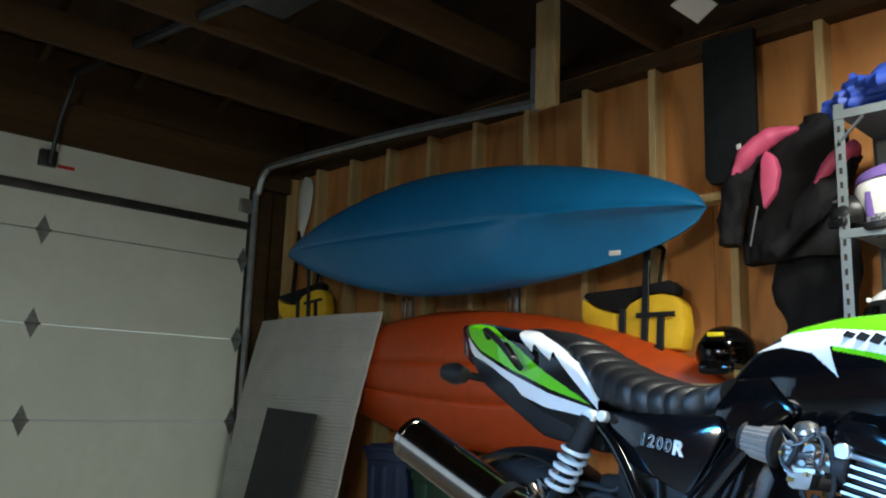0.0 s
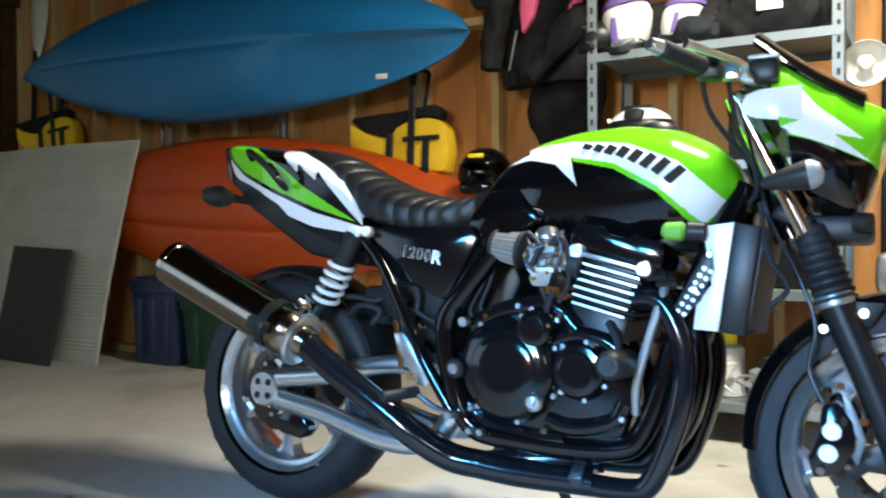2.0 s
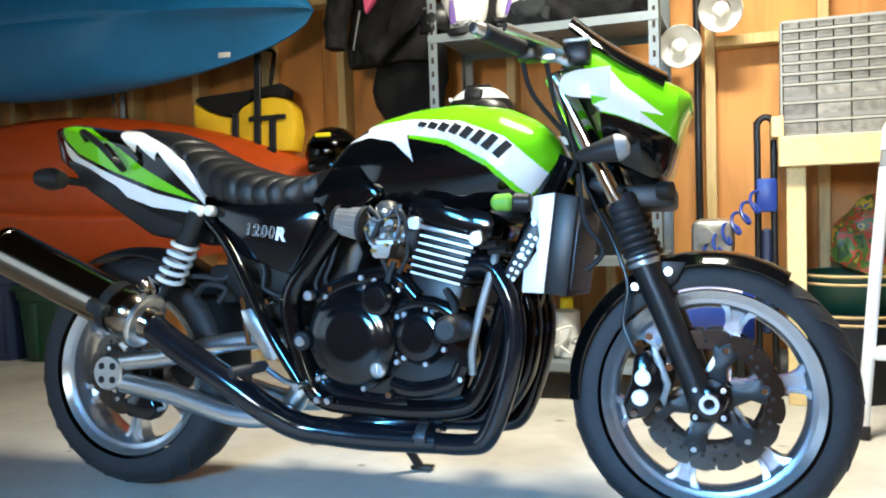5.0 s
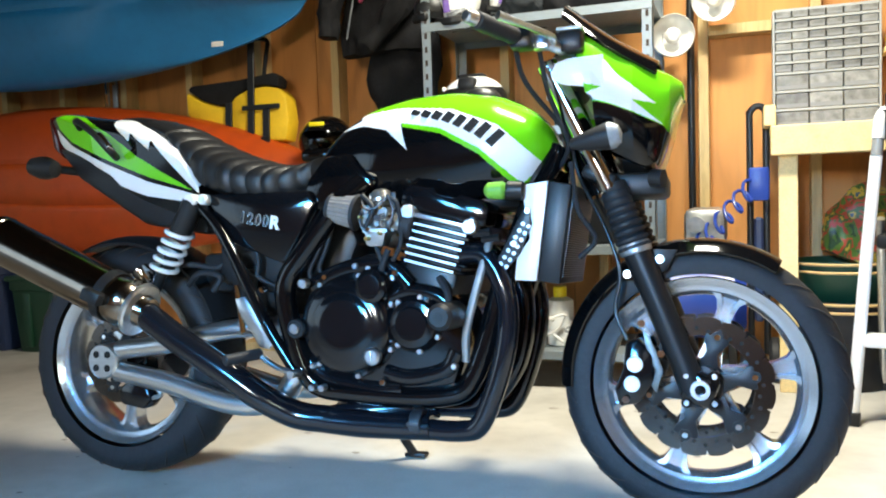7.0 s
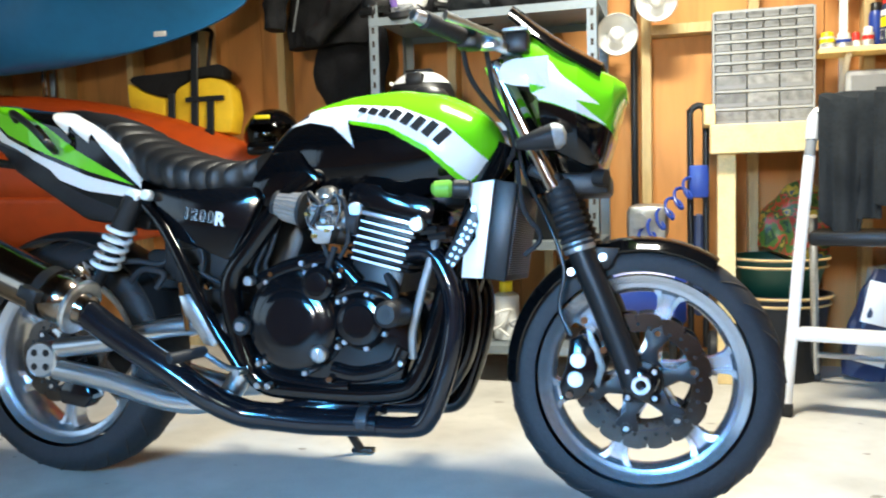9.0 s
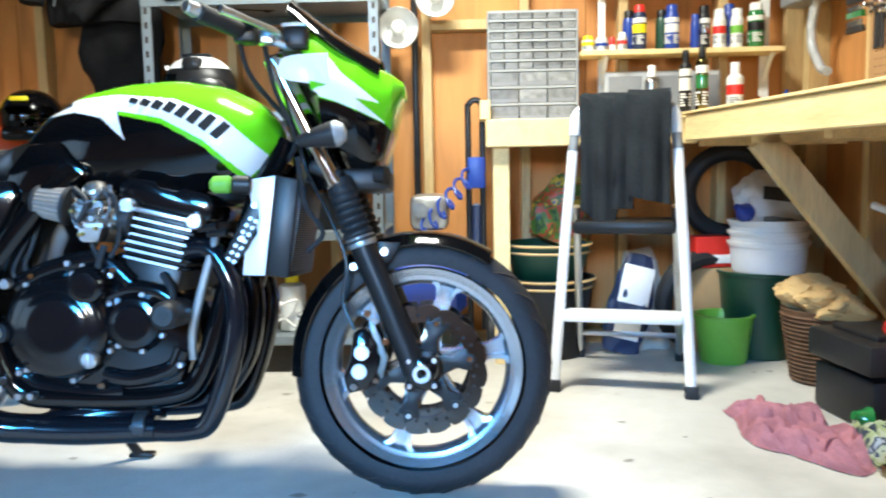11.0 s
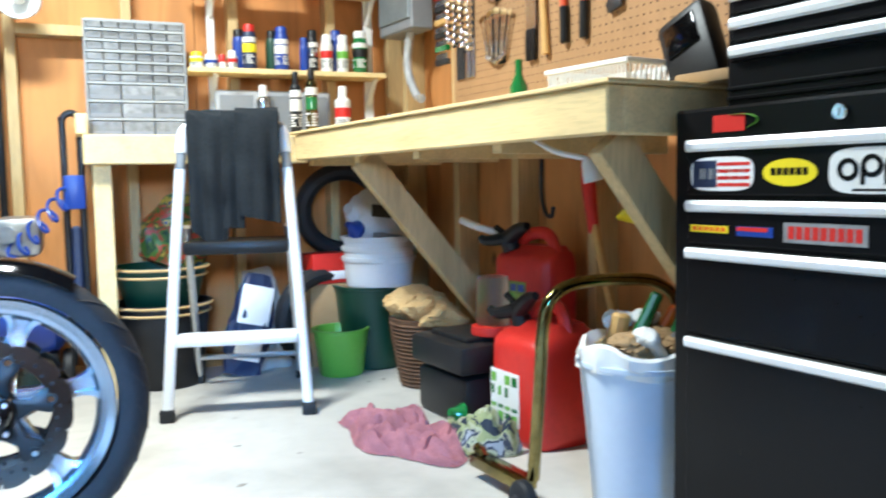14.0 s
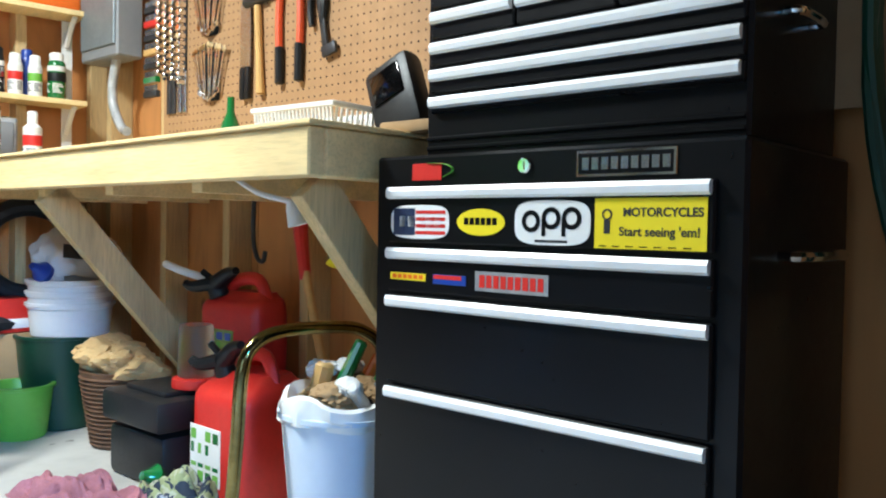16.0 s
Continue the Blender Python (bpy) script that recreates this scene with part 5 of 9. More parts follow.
tail = painted_skin("tail_cowl", np.linspace(-0.198, 0.298, 250), tail_ring, tail_paint, ["greengloss", "whitegloss", "blackgloss"], bike, "lime, white and black tail cowl")
for v in tail.data.vertices:
    v.co.z += 0.010 * max(0.0, -v.co.x / 0.2)
    v.co.x = swept(v.co.x)
for s in (-1, 1):
    b = B()
    tube(b, [(-0.10, 0.095 * s, 0.915), (-0.075, 0.135 * s, 0.925), (0.0, 0.16 * s, 0.885), (0.045, 0.15 * s, 0.84), (0.04, 0.12 * s, 0.825)], [0.010, 0.009, 0.008, 0.010, 0.009], seg=12)
    part("grab_handle", b, "satin", tail)
    b = B()
    cyl(b, (0.01, 0.155 * s, 0.883), (0.045, 0.152 * s, 0.845), 0.0105, seg=12, bevel=0.003)
    part("handle_trim", b, "chrome", tail)
b = B()
prism(b, [(-0.252, 0.956), (-0.225, 0.966), (-0.20, 0.91), (-0.195, 0.84), (-0.232, 0.87)], -0.055, 0.055, None, 0.012)
part("tail_light", b, "redlens", bike, "dark red tail light")
b = B()
prism(b, [(-0.19, 0.87), (0.30, 0.69), (0.29, 0.625), (0.10, 0.655), (-0.11, 0.78)], -0.09, 0.09, None, 0.015)
part("under_tray", b, "plastic", bike)
for s in (-1, 1):
    b = B()
    cyl(b, (-0.12, 0.06 * s, 0.80), (-0.15, 0.115 * s, 0.805), 0.011, seg=10)
    lathe(b, [(0, -0.03), (0.022, -0.026), (0.03, 0), (0.03, 0.02), (0.022, 0.05), (0, 0.062)], pose(-0.165, 0.14 * s, 0.805, 0, -82, 0), 16)
    part("rear_signal", b, "plastic", bike, "smoked black rear turn signal")
# dark works between seat, engine and rear wheel
b = B()
prism(b, [(0.30, 0.70), (0.66, 0.70), (0.70, 0.60), (0.66, 0.50), (0.52, 0.36), (0.42, 0.36), (0.36, 0.50)], -0.085, 0.085, None, 0.012)
tray = part("battery_tray", b, "plastic", bike)
for x, z, sx, sz in ((0.41, 0.52, 0.07, 0.05), (0.50, 0.45, 0.06, 0.07), (0.58, 0.55, 0.07, 0.09), (0.45, 0.40, 0.05, 0.04), (0.40, 0.60, 0.06, 0.04)):
    b = B()
    box(b, (x, -0.095, z), (sx, 0.03, sz), pose(0, 0, 0), 0.006)
    part("electrical_box", b, "satin", tray)
for pts in ([(0.36, -0.115, 0.58), (0.44, -0.125, 0.53), (0.50, -0.12, 0.50), (0.58, -0.125, 0.48)], [(0.42, -0.12, 0.64), (0.46, -0.125, 0.56), (0.45, -0.12, 0.47), (0.52, -0.12, 0.41)], [(0.55, -0.12, 0.62), (0.56, -0.13, 0.54), (0.53, -0.125, 0.46)]):
    b = B()
    tube(b, pts, 0.006, seg=8)
    part("cable", b, "rubber", tray)
for x, z in ((0.40, 0.55), (0.47, 0.49), (0.54, 0.43), (0.37, 0.62)):
    b = B()
    cyl(b, (x, -0.11, z), (x, -0.128, z), 0.009, seg=10, bevel=0.002)
    part("bolt_head", b, "chrome", tray)
# side covers and model lettering
for s in (-1, 1):
    b = B()
    prism(b, [(0.315, 0.722), (0.60, 0.722), (0.62, 0.69), (0.545, 0.56), (0.53, 0.552), (0.40, 0.60), (0.372, 0.63)], 0.128 * s - 0.015, 0.128 * s + 0.015, None, 0.010)
    cover = part("side_cover", b, "engineblack", bike)
    if s < 0:
        for k, digit in enumerate("1200"):
            at = pose(0.428 + 0.0205 * k, -0.1448, 0.661 - 0.0034 * k, 90, 9, 0) @ Matrix.Diagonal((0.92, 1, 1, 1))
            lettering("model_digit", digit, 0.037, at, "white", cover, bold=0.0010)
            lettering("digit_face", digit, 0.037, at @ pose(0, 0, 0.0007), "plastic", cover, bold=0.0002)
        lettering("model_letter", "R", 0.041, pose(0.515, -0.1468, 0.646, 90, 9, 0), "white", cover, bold=0.002)

# frame tubes
for s in (-1, 1):
    y = 0.165 * s
    for pts, r in (([(0.735, y * 0.78, 0.735), (0.69, y * 0.97, 0.685), (0.61, y * 1.04, 0.58), (0.56, y * 1.04, 0.50), (0.572, y, 0.40), (0.62, y * 0.95, 0.285), (0.72, y * 0.9, 0.262), (0.93, y * 0.85, 0.262), (1.00, y * 0.8, 0.31), (1.06, y * 0.75, 0.50), (1.12, y * 0.6, 0.68), (1.17, y * 0.35, 0.80)], 0.025),
                   ([(0.30, y * 0.85, 0.70), (0.385, y * 0.95, 0.615), (0.50, y * 1.05, 0.43), (0.59, y * 1.05, 0.30)], 0.014),
                   ([(0.70, y * 0.5, 0.72), (0.45, y * 0.55, 0.715), (0.20, y * 0.5, 0.71), (-0.05, y * 0.35, 0.78)], 0.014)):
        b = B()
        tube(b, pts, r, seg=14, n=6)
        part("frame_tube", b, "blackgloss", bike)
    b = B()
    cyl(b, (0.60, y * 0.7, 0.405), (0.60, y * 1.22, 0.405), 0.022, seg=16, bevel=0.003)
    part("pivot_boss", b, "satin", bike)
    b = B()
    cyl(b, (0.60, y * 1.22, 0.405), (0.60, y * 1.27, 0.405), 0.012, seg=12, bevel=0.002)
    part("pivot_bolt", b, "alu", bike)
    for x, z in ((0.618, 0.506), (0.64, 0.275), (0.665, 0.275)):
        b = B()
        cyl(b, (x, y * 1.1, z), (x, y * 1.24, z), 0.0115 if z > 0.4 else 0.008, seg=12, bevel=0.002)
        part("frame_bolt", b, "alu", bike)

# swingarm, shocks
for s in (-1, 1):
    y = 0.128 * s
    for pts, r in (([(0.055, y, 0.283), (0.21, y, 0.258), (0.36, y * 1.02, 0.222), (0.46, y * 1.0, 0.218), (0.53, y * 0.9, 0.245), (0.585, y * 0.85, 0.37)], 0.023), ([(0.055, y, 0.335), (0.21, y, 0.355), (0.37, y * 1.0, 0.392), (0.58, y * 0.85, 0.41)], 0.021)):
        b = B()
        tube(b, pts, r, seg=14, n=6, flat=1.15)
        part("swingarm", b, "alu", bike, "brushed aluminium swingarm")
    b = B()
    cyl(b, (0.025, y - 0.018 * s, 0.308), (0.025, y + 0.026 * s, 0.308), 0.044, seg=28, bevel=0.004)
    adj = part("axle_plate", b, "alu", bike)
    b = B()
    for k in range(4):
        a = radians(45 + 90 * k)
        cyl(b, (0.025 + 0.024 * math.cos(a), y + 0.024 * s, 0.308 + 0.024 * math.sin(a)), (0.025 + 0.024 * math.cos(a), y + 0.0275 * s, 0.308 + 0.024 * math.sin(a)), 0.009, seg=12)
    part("plate_recess", b, "satin", adj)
    b = B()
    top, low = Vector((0.292, 0.145 * s, 0.704)), Vector((0.165, 0.14 * s, 0.47))
    cyl(b, low, low.lerp(top, 0.45), 0.014, seg=12)
    cyl(b, low.lerp(top, 0.62), top, 0.027, seg=16, bevel=0.004)
    shock = part("shock_absorber", b, "satin", bike)
    b = B()
    pts = []
    m, L_ = frame_to(low.lerp(top, 0.26), low.lerp(top, 0.70))
    for k in range(61):
        a = 2 * math.pi * 5 * k / 60
        pts.append(m @ Vector((0.031 * math.cos(a), 0.031 * math.sin(a), L_ * k / 60)))
    tube(b, pts, 0.0062, seg=8, n=1)
    part("spring", b, "whitegloss", shock, "white coil spring")
    b = B()
    cyl(b, top + Vector((0, -0.02 * s, 0)), top + Vector((0, 0.022 * s, 0)), 0.018, seg=16, bevel=0.004)
    cyl(b, top + Vector((0.035, -0.01 * s, 0.003)), top + Vector((0.035, 0.02 * s, 0.003)), 0.013, seg=12, bevel=0.003)
    part("shock_eye", b, "brightalu", shock)
b = B()
rows = []
for a in np.linspace(20, 118, 16):
    rows.append([((0.325 - 0.02 * abs(q) ** 3) * math.cos(radians(a)), 0.085 * q, 0.305 + (0.325 - 0.02 * abs(q) ** 3) * math.sin(radians(a))) for q in np.linspace(-1, 1, 9)] + [((0.318 - 0.02 * abs(q) ** 3) * math.cos(radians(a)), 0.083 * q, 0.305 + (0.318 - 0.02 * abs(q) ** 3) * math.sin(radians(a))) for q in np.linspace(1, -1, 9)])
loft(b, rows)
part("rear_hugger", b, "plastic", bike, m=pose(0.02, 0, 0))
# rear caliper and torque arm under the swingarm
b = B()
prism(b, [(0.04, 0.235), (0.05, 0.195), (0.12, 0.185), (0.145, 0.215), (0.12, 0.25), (0.07, 0.255)], -0.115, -0.06, None, 0.008)
rcal = part("rear_caliper", b, "engineblack", bike)
b = B()
tube(b, [(0.12, -0.10, 0.21), (0.17, -0.11, 0.225), (0.14, -0.12, 0.255), (0.09, -0.12, 0.25)], 0.005, seg=8)
part("rear_brake_hose", b, "galv", rcal)

# engine
eng = B()
prism(eng, [(0.61, 0.30), (0.66, 0.268), (0.86, 0.262), (0.96, 0.285), (0.985, 0.36), (0.975, 0.46), (0.94, 0.50), (0.72, 0.545), (0.63, 0.53), (0.60, 0.42)], -0.155, 0.155, None, 0.018)
crank = part("crankcase", eng, "engineblack", bike, "gloss black engine crankcase")
b = B()
prism(b, [(0.955, 0.33), (0.985, 0.30), (0.93, 0.25), (0.72, 0.235), (0.66, 0.262), (0.70, 0.30)], -0.10, 0.10, None, 0.012)
part("oil_pan", b, "satin", crank)
for s in (-1, 1):
    for cx, cz, r, d, nm in ((0.715, 0.412, 0.114, 0.046, "clutch_cover"), (0.872, 0.418, 0.060, 0.034, "pulser_cover"), (0.782, 0.500, 0.043, 0.052, "starter_cover")):
        b = B()
        lathe(b, [(0, d * 1.03), (r * 0.40, d * 1.02), (r * 0.58, d * 1.0), (r * 0.62, d * 0.94), (r * 0.66, d * 0.92), (r * 0.84, d * 0.86), (r * 0.91, d * 0.72), (r * 0.95, d * 0.45), (r, 0.012), (r * 1.04, 0.008), (r * 1.04, -0.01)], pose(cx, 0.153 * s, cz) @ Matrix.Rotation(radians(-90 * s), 4, "X"), 40)
        cov = part(nm, b, "engineblack", crank)
        for k in range(7 if r > 0.05 else 4):
            a = radians(25 + 360 / (7 if r > 0.05 else 4) * k)
            b = B()
            p = Vector((cx + r * 1.0 * math.cos(a), 0.155 * s, cz + r * 1.0 * math.sin(a)))
            cyl(b, p, p + Vector((0, 0.016 * s, 0)), 0.0065, seg=8, bevel=0.0015)
            part("cover_bolt", b, "alu", cov)
    # moulded webs, ribs and hose joints round the covers
    for pts, rr in (([(0.62, 0.50), (0.70, 0.535), (0.80, 0.55), (0.86, 0.50)], 0.016), ([(0.80, 0.47), (0.86, 0.49), (0.93, 0.475), (0.965, 0.43)], 0.014), ([(0.80, 0.31), (0.86, 0.30), (0.94, 0.32), (0.965, 0.36)], 0.014), ([(0.61, 0.33), (0.66, 0.29), (0.76, 0.272), (0.84, 0.275)], 0.013)):
        b = B()
        tube(b, [(x, 0.155 * s, z) for x, z in pts], rr, seg=12, flat=1.3)
        part("case_rib", b, "engineblack", crank)
    for k in range(9):
        x, z = ((0.625, 0.455), (0.66, 0.52), (0.735, 0.545), (0.83, 0.53), (0.84, 0.46), (0.955, 0.455), (0.965, 0.33), (0.80, 0.29), (0.63, 0.32))[k]
        b = B()
        cyl(b, (x, 0.158 * s, z), (x, 0.178 * s, z), 0.0075, seg=6, bevel=0.0015)
        part("case_bolt", b, "chrome" if k % 2 else "alu", crank)
    for pts in ([(0.81, 0.165, 0.58), (0.80, 0.178, 0.53), (0.815, 0.175, 0.49)], [(0.93, 0.165, 0.52), (0.955, 0.18, 0.48), (0.95, 0.175, 0.42)]):
        b = B()
        tube(b, [(x, y * s, z) for x, y, z in pts], 0.008, seg=8)
        part("oil_hose", b, "rubber", crank)
    b = B()
    lathe(b, [(0, 0.006), (0.014, 0.006), (0.019, 0.002), (0.019, -0.012)], pose(0.785, 0.197 * s, 0.348) @ Matrix.Rotation(radians(-90 * s), 4, "X"), 24)
    box(b, (0.785, 0.204 * s, 0.348), (0.005, 0.004, 0.024), None, 0.001)
    part("timing_plug", b, "alu", crank, "bright slotted inspection plug")
    b = B()
    cyl(b, (0.962, 0.15 * s, 0.440), (0.962, 0.265 * s, 0.440), 0.030, 0.028, seg=24, bevel=0.008)
    sl = part("crash_slider", b, "plastic", bike, "black crash slider bobbin")
    b = B()
    cyl(b, (0.962, 0.262 * s, 0.440), (0.962, 0.267 * s, 0.440), 0.011, seg=16)
    part("slider_bolt", b, "satin", sl)

TILT_CYL = Matrix.Translation((0.885, 0, 0.452)) @ Matrix.Rotation(radians(14), 4, "Y")
b = B()
box(b, (0, 0, 0.045), (0.125, 0.30, 0.12), TILT_CYL, 0.012)
cylb = part("cylinder_block", b, "satin", crank)
for k in range(6):
    b = B()
    z = 0.095 + 0.0165 * k
    rows = []
    for zz, g in ((z - 0.0045, 0.003), (z - 0.002, 0.0), (z + 0.002, 0.0), (z + 0.0045, 0.003)):
        w, d = 0.087 - g - 0.002 * (5 - k), 0.172 - g
        rows.append([(-w, -d + 0.02, zz), (-w + 0.02, -d, zz), (w - 0.02, -d, zz), (w, -d + 0.02, zz), (w, d - 0.02, zz), (w - 0.02, d, zz), (-w + 0.02, d, zz), (-w, d - 0.02, zz)])
    loft(b, rows, m=TILT_CYL)
    part("cooling_fin", b, "engineblack", cylb)
    for s in (-1, 1):
        b = B()
        box(b, (0, s * 0.1725, z), (0.135 - 0.004 * (5 - k), 0.002, 0.0055), TILT_CYL)
        part("polished_fin_edge", b, "alu", cylb, "polished fin edge")
b = B()
box(b, (0, 0, 0.15), (0.14, 0.30, 0.11), TILT_CYL, 0.01)
part("cylinder_head", b, "satin", crank)
b = B()
prism(b, [(-0.10, 0.205), (-0.10, 0.240), (-0.085, 0.258), (-0.03, 0.262), (-0.02, 0.25), (0.02, 0.25), (0.03, 0.262), (0.085, 0.258), (0.10, 0.240), (0.10, 0.205)], -0.165, 0.165, TILT_CYL, 0.006)
camc = part("cam_cover", b, "engineblack", crank)
for s in (-1, 1):
    for x in (-0.072, 0.072):
        b = B()
        cyl(b, TILT_CYL @ Vector((x, 0.15 * s, 0.198)), TILT_CYL @ Vector((x, 0.186 * s, 0.198)), 0.0165, seg=20, bevel=0.003)
        part("cam_end_cap", b, "alu", camc)
    b = B()
    box(b, (0, s * 0.172, 0.196), (0.125, 0.006, 0.010), TILT_CYL, 0.002)
    part("head_trim", b, "alu", camc)

# carburettors with pod filters
for k in range(4):
    y = -0.165 + 0.11 * k
    b = B()
    cyl(b, (0.748, y, 0.655), (0.85, y, 0.634), 0.021, seg=16, bevel=0.003)
    box(b, (0.792, y, 0.650), (0.046, 0.040, 0.052), pose(0, 0, 0), 0.007)
    for x, z, r, d in ((0.772, 0.668, 0.010, 0.030), (0.812, 0.662, 0.012, 0.034), (0.796, 0.636, 0.008, 0.030), (0.826, 0.640, 0.007, 0.028), (0.768, 0.640, 0.007, 0.026)):
        cyl(b, (x, y, z), (x, y - d, z), r, seg=12, bevel=0.002)
    carb = part("carburettor", b, "darkcast", bike, "dull cast aluminium carburettor")
    b = B()
    lathe(b, [(0, 0.026), (0.012, 0.026), (0.022, 0.020), (0.026, 0.008), (0.029, 0.006), (0.029, -0.002), (0.024, -0.004), (0.022, -0.014)], pose(0.795, y, 0.688, 0, -10, 0), 24)
    part("diaphragm_cap", b, "darkcast", carb)
    for q in range(4):
        a = radians(45 + 90 * q)
        b = B()
        cyl(b, (0.795 + 0.026 * math.cos(a), y + 0.026 * math.sin(a), 0.690), (0.795 + 0.026 * math.cos(a), y + 0.026 * math.sin(a), 0.699), 0.004, seg=8)
        part("cap_screw", b, "chrome", carb)
    b = B()
    loft(b, [[(cx - w, y - dd, z), (cx + w, y - dd, z), (cx + w, y + dd, z), (cx - w, y + dd, z)] for z, cx, w, dd in ((0.626, 0.790, 0.029, 0.026), (0.618, 0.790, 0.029, 0.026), (0.617, 0.789, 0.024, 0.022), (0.594, 0.786, 0.020, 0.019), (0.588, 0.786, 0.014, 0.014))])
    part("float_bowl", b, "castalu", carb, "bright float bowl")
    b = B()
    cyl(b, (0.786, y, 0.590), (0.785, y, 0.577), 0.006, seg=6)
    cyl(b, (0.775, y - 0.018, 0.606), (0.772, y - 0.034, 0.604), 0.0045, seg=8)
    part("drain_screw", b, "brass", carb)
    for pts, r in (([(0.760, y - 0.030, 0.690), (0.775, y - 0.040, 0.668), (0.80, y - 0.038, 0.672), (0.822, y - 0.036, 0.690)], 0.0026), ([(0.822, y - 0.030, 0.70), (0.838, y - 0.036, 0.665), (0.828, y - 0.034, 0.628)], 0.0032), ([(0.758, y - 0.028, 0.664), (0.762, y - 0.036, 0.632), (0.780, y - 0.032, 0.618)], 0.003)):
        b = B()
        tube(b, pts, r, seg=6, n=4)
        part("linkage", b, "darksteel", carb)
    b = B()
    box(b, (0.834, y - 0.026, 0.688), (0.012, 0.006, 0.034), pose(0, 0, 0), 0.002)
    box(b, (0.806, y - 0.034, 0.650), (0.030, 0.003, 0.010), pose(0, 0, 0), 0.001)
    part("link_plate", b, "darksteel", carb)
    for x, z, mt in ((0.765, 0.675, "chrome"), (0.806, 0.672, "brass"), (0.83, 0.652, "chrome"), (0.778, 0.625, "chrome"), (0.804, 0.616, "brass"), (0.836, 0.622, "steel"), (0.758, 0.652, "brass")):
        b = B()
        cyl(b, (x, y - 0.022, z), (x, y - 0.038, z), 0.0045, seg=6, bevel=0.001)
        part("adjuster_screw", b, mt, carb)
    b = B()
    pts = [(0.812 + 0.0065 * math.cos(2 * math.pi * 5 * q / 50), y - 0.036 - 0.0065 * math.sin(2 * math.pi * 5 * q / 50), 0.658 - 0.03 * q / 50) for q in range(51)]
    tube(b, pts, 0.0012, seg=5, n=1)
    part("return_spring", b, "steel", carb)
    b = B()
    tube(b, [(0.815, y - 0.02, 0.690), (0.832, y - 0.03, 0.690), (0.845, y - 0.026, 0.672), (0.850, y - 0.02, 0.60), (0.83, y - 0.02, 0.555)], 0.005, seg=8)
    part("vent_hose", b, "rubber", carb)
    b = B()
    cyl(b, (0.845, y, 0.635), (0.872, y, 0.629), 0.028, seg=16, bevel=0.004)
    part("intake_rubber", b, "rubber", carb)
    b = B()
    m, L_ = frame_to((0.738, y, 0.664), (0.672, y, 0.676))
    n = 44
    rows = [[((0.038 - 0.10 * z) * (1 if j % 2 else 0.92) * math.cos(2 * math.pi * j / n), (0.038 - 0.10 * z) * (1 if j % 2 else 0.92) * math.sin(2 * math.pi * j / n), z) for j in range(n)] for z in (0.004, 0.02, 0.04, L_ - 0.005)]
    loft(b, rows, m=m)
    pod = part("pod_filter", b, "podgauze", bike, "grey pleated pod air filter")
    b = B()
    cyl(b, m @ Vector((0, 0, -0.004)), m @ Vector((0, 0, 0.006)), 0.041, seg=24, bevel=0.002)
    part("filter_rim", b, "rubber", pod)
    b = B()
    cyl(b, m @ Vector((0, 0, L_ - 0.006)), m @ Vector((0, 0, L_ + 0.004)), 0.033, seg=24, bevel=0.003)
    part("filter_rim", b, "rubber", pod)
for pts in ([(0.66, -0.15, 0.64), (0.64, -0.165, 0.58), (0.615, -0.16, 0.53), (0.635, -0.16, 0.50)], [(0.67, -0.15, 0.645), (0.655, -0.16, 0.58), (0.64, -0.16, 0.54), (0.66, -0.15, 0.51)], [(0.78, -0.17, 0.60), (0.80, -0.165, 0.55), (0.83, -0.15, 0.52)], [(0.76, -0.19, 0.70), (0.79, -0.20, 0.67), (0.77, -0.195, 0.63)]):
    b = B()
    tube(b, pts, 0.0055, seg=8)
    part("breather_hose", b, "rubber", bike)
b = B()
tube(b, [(1.04, -0.15, 0.605), (1.035, -0.165, 0.57), (1.01, -0.17, 0.48), (0.99, -0.165, 0.40), (0.985, -0.15, 0.34)], 0.009, seg=10)
part("oil_line", b, "galv", bike)
for z, x in ((0.60, 1.045), (0.612, 1.025)):
    b = B()
    cyl(b, (x - 0.02, -0.16, z), (x + 0.02, -0.165, z + 0.004), 0.009, seg=6)
    part("oil_fitting", b, "satin", bike)

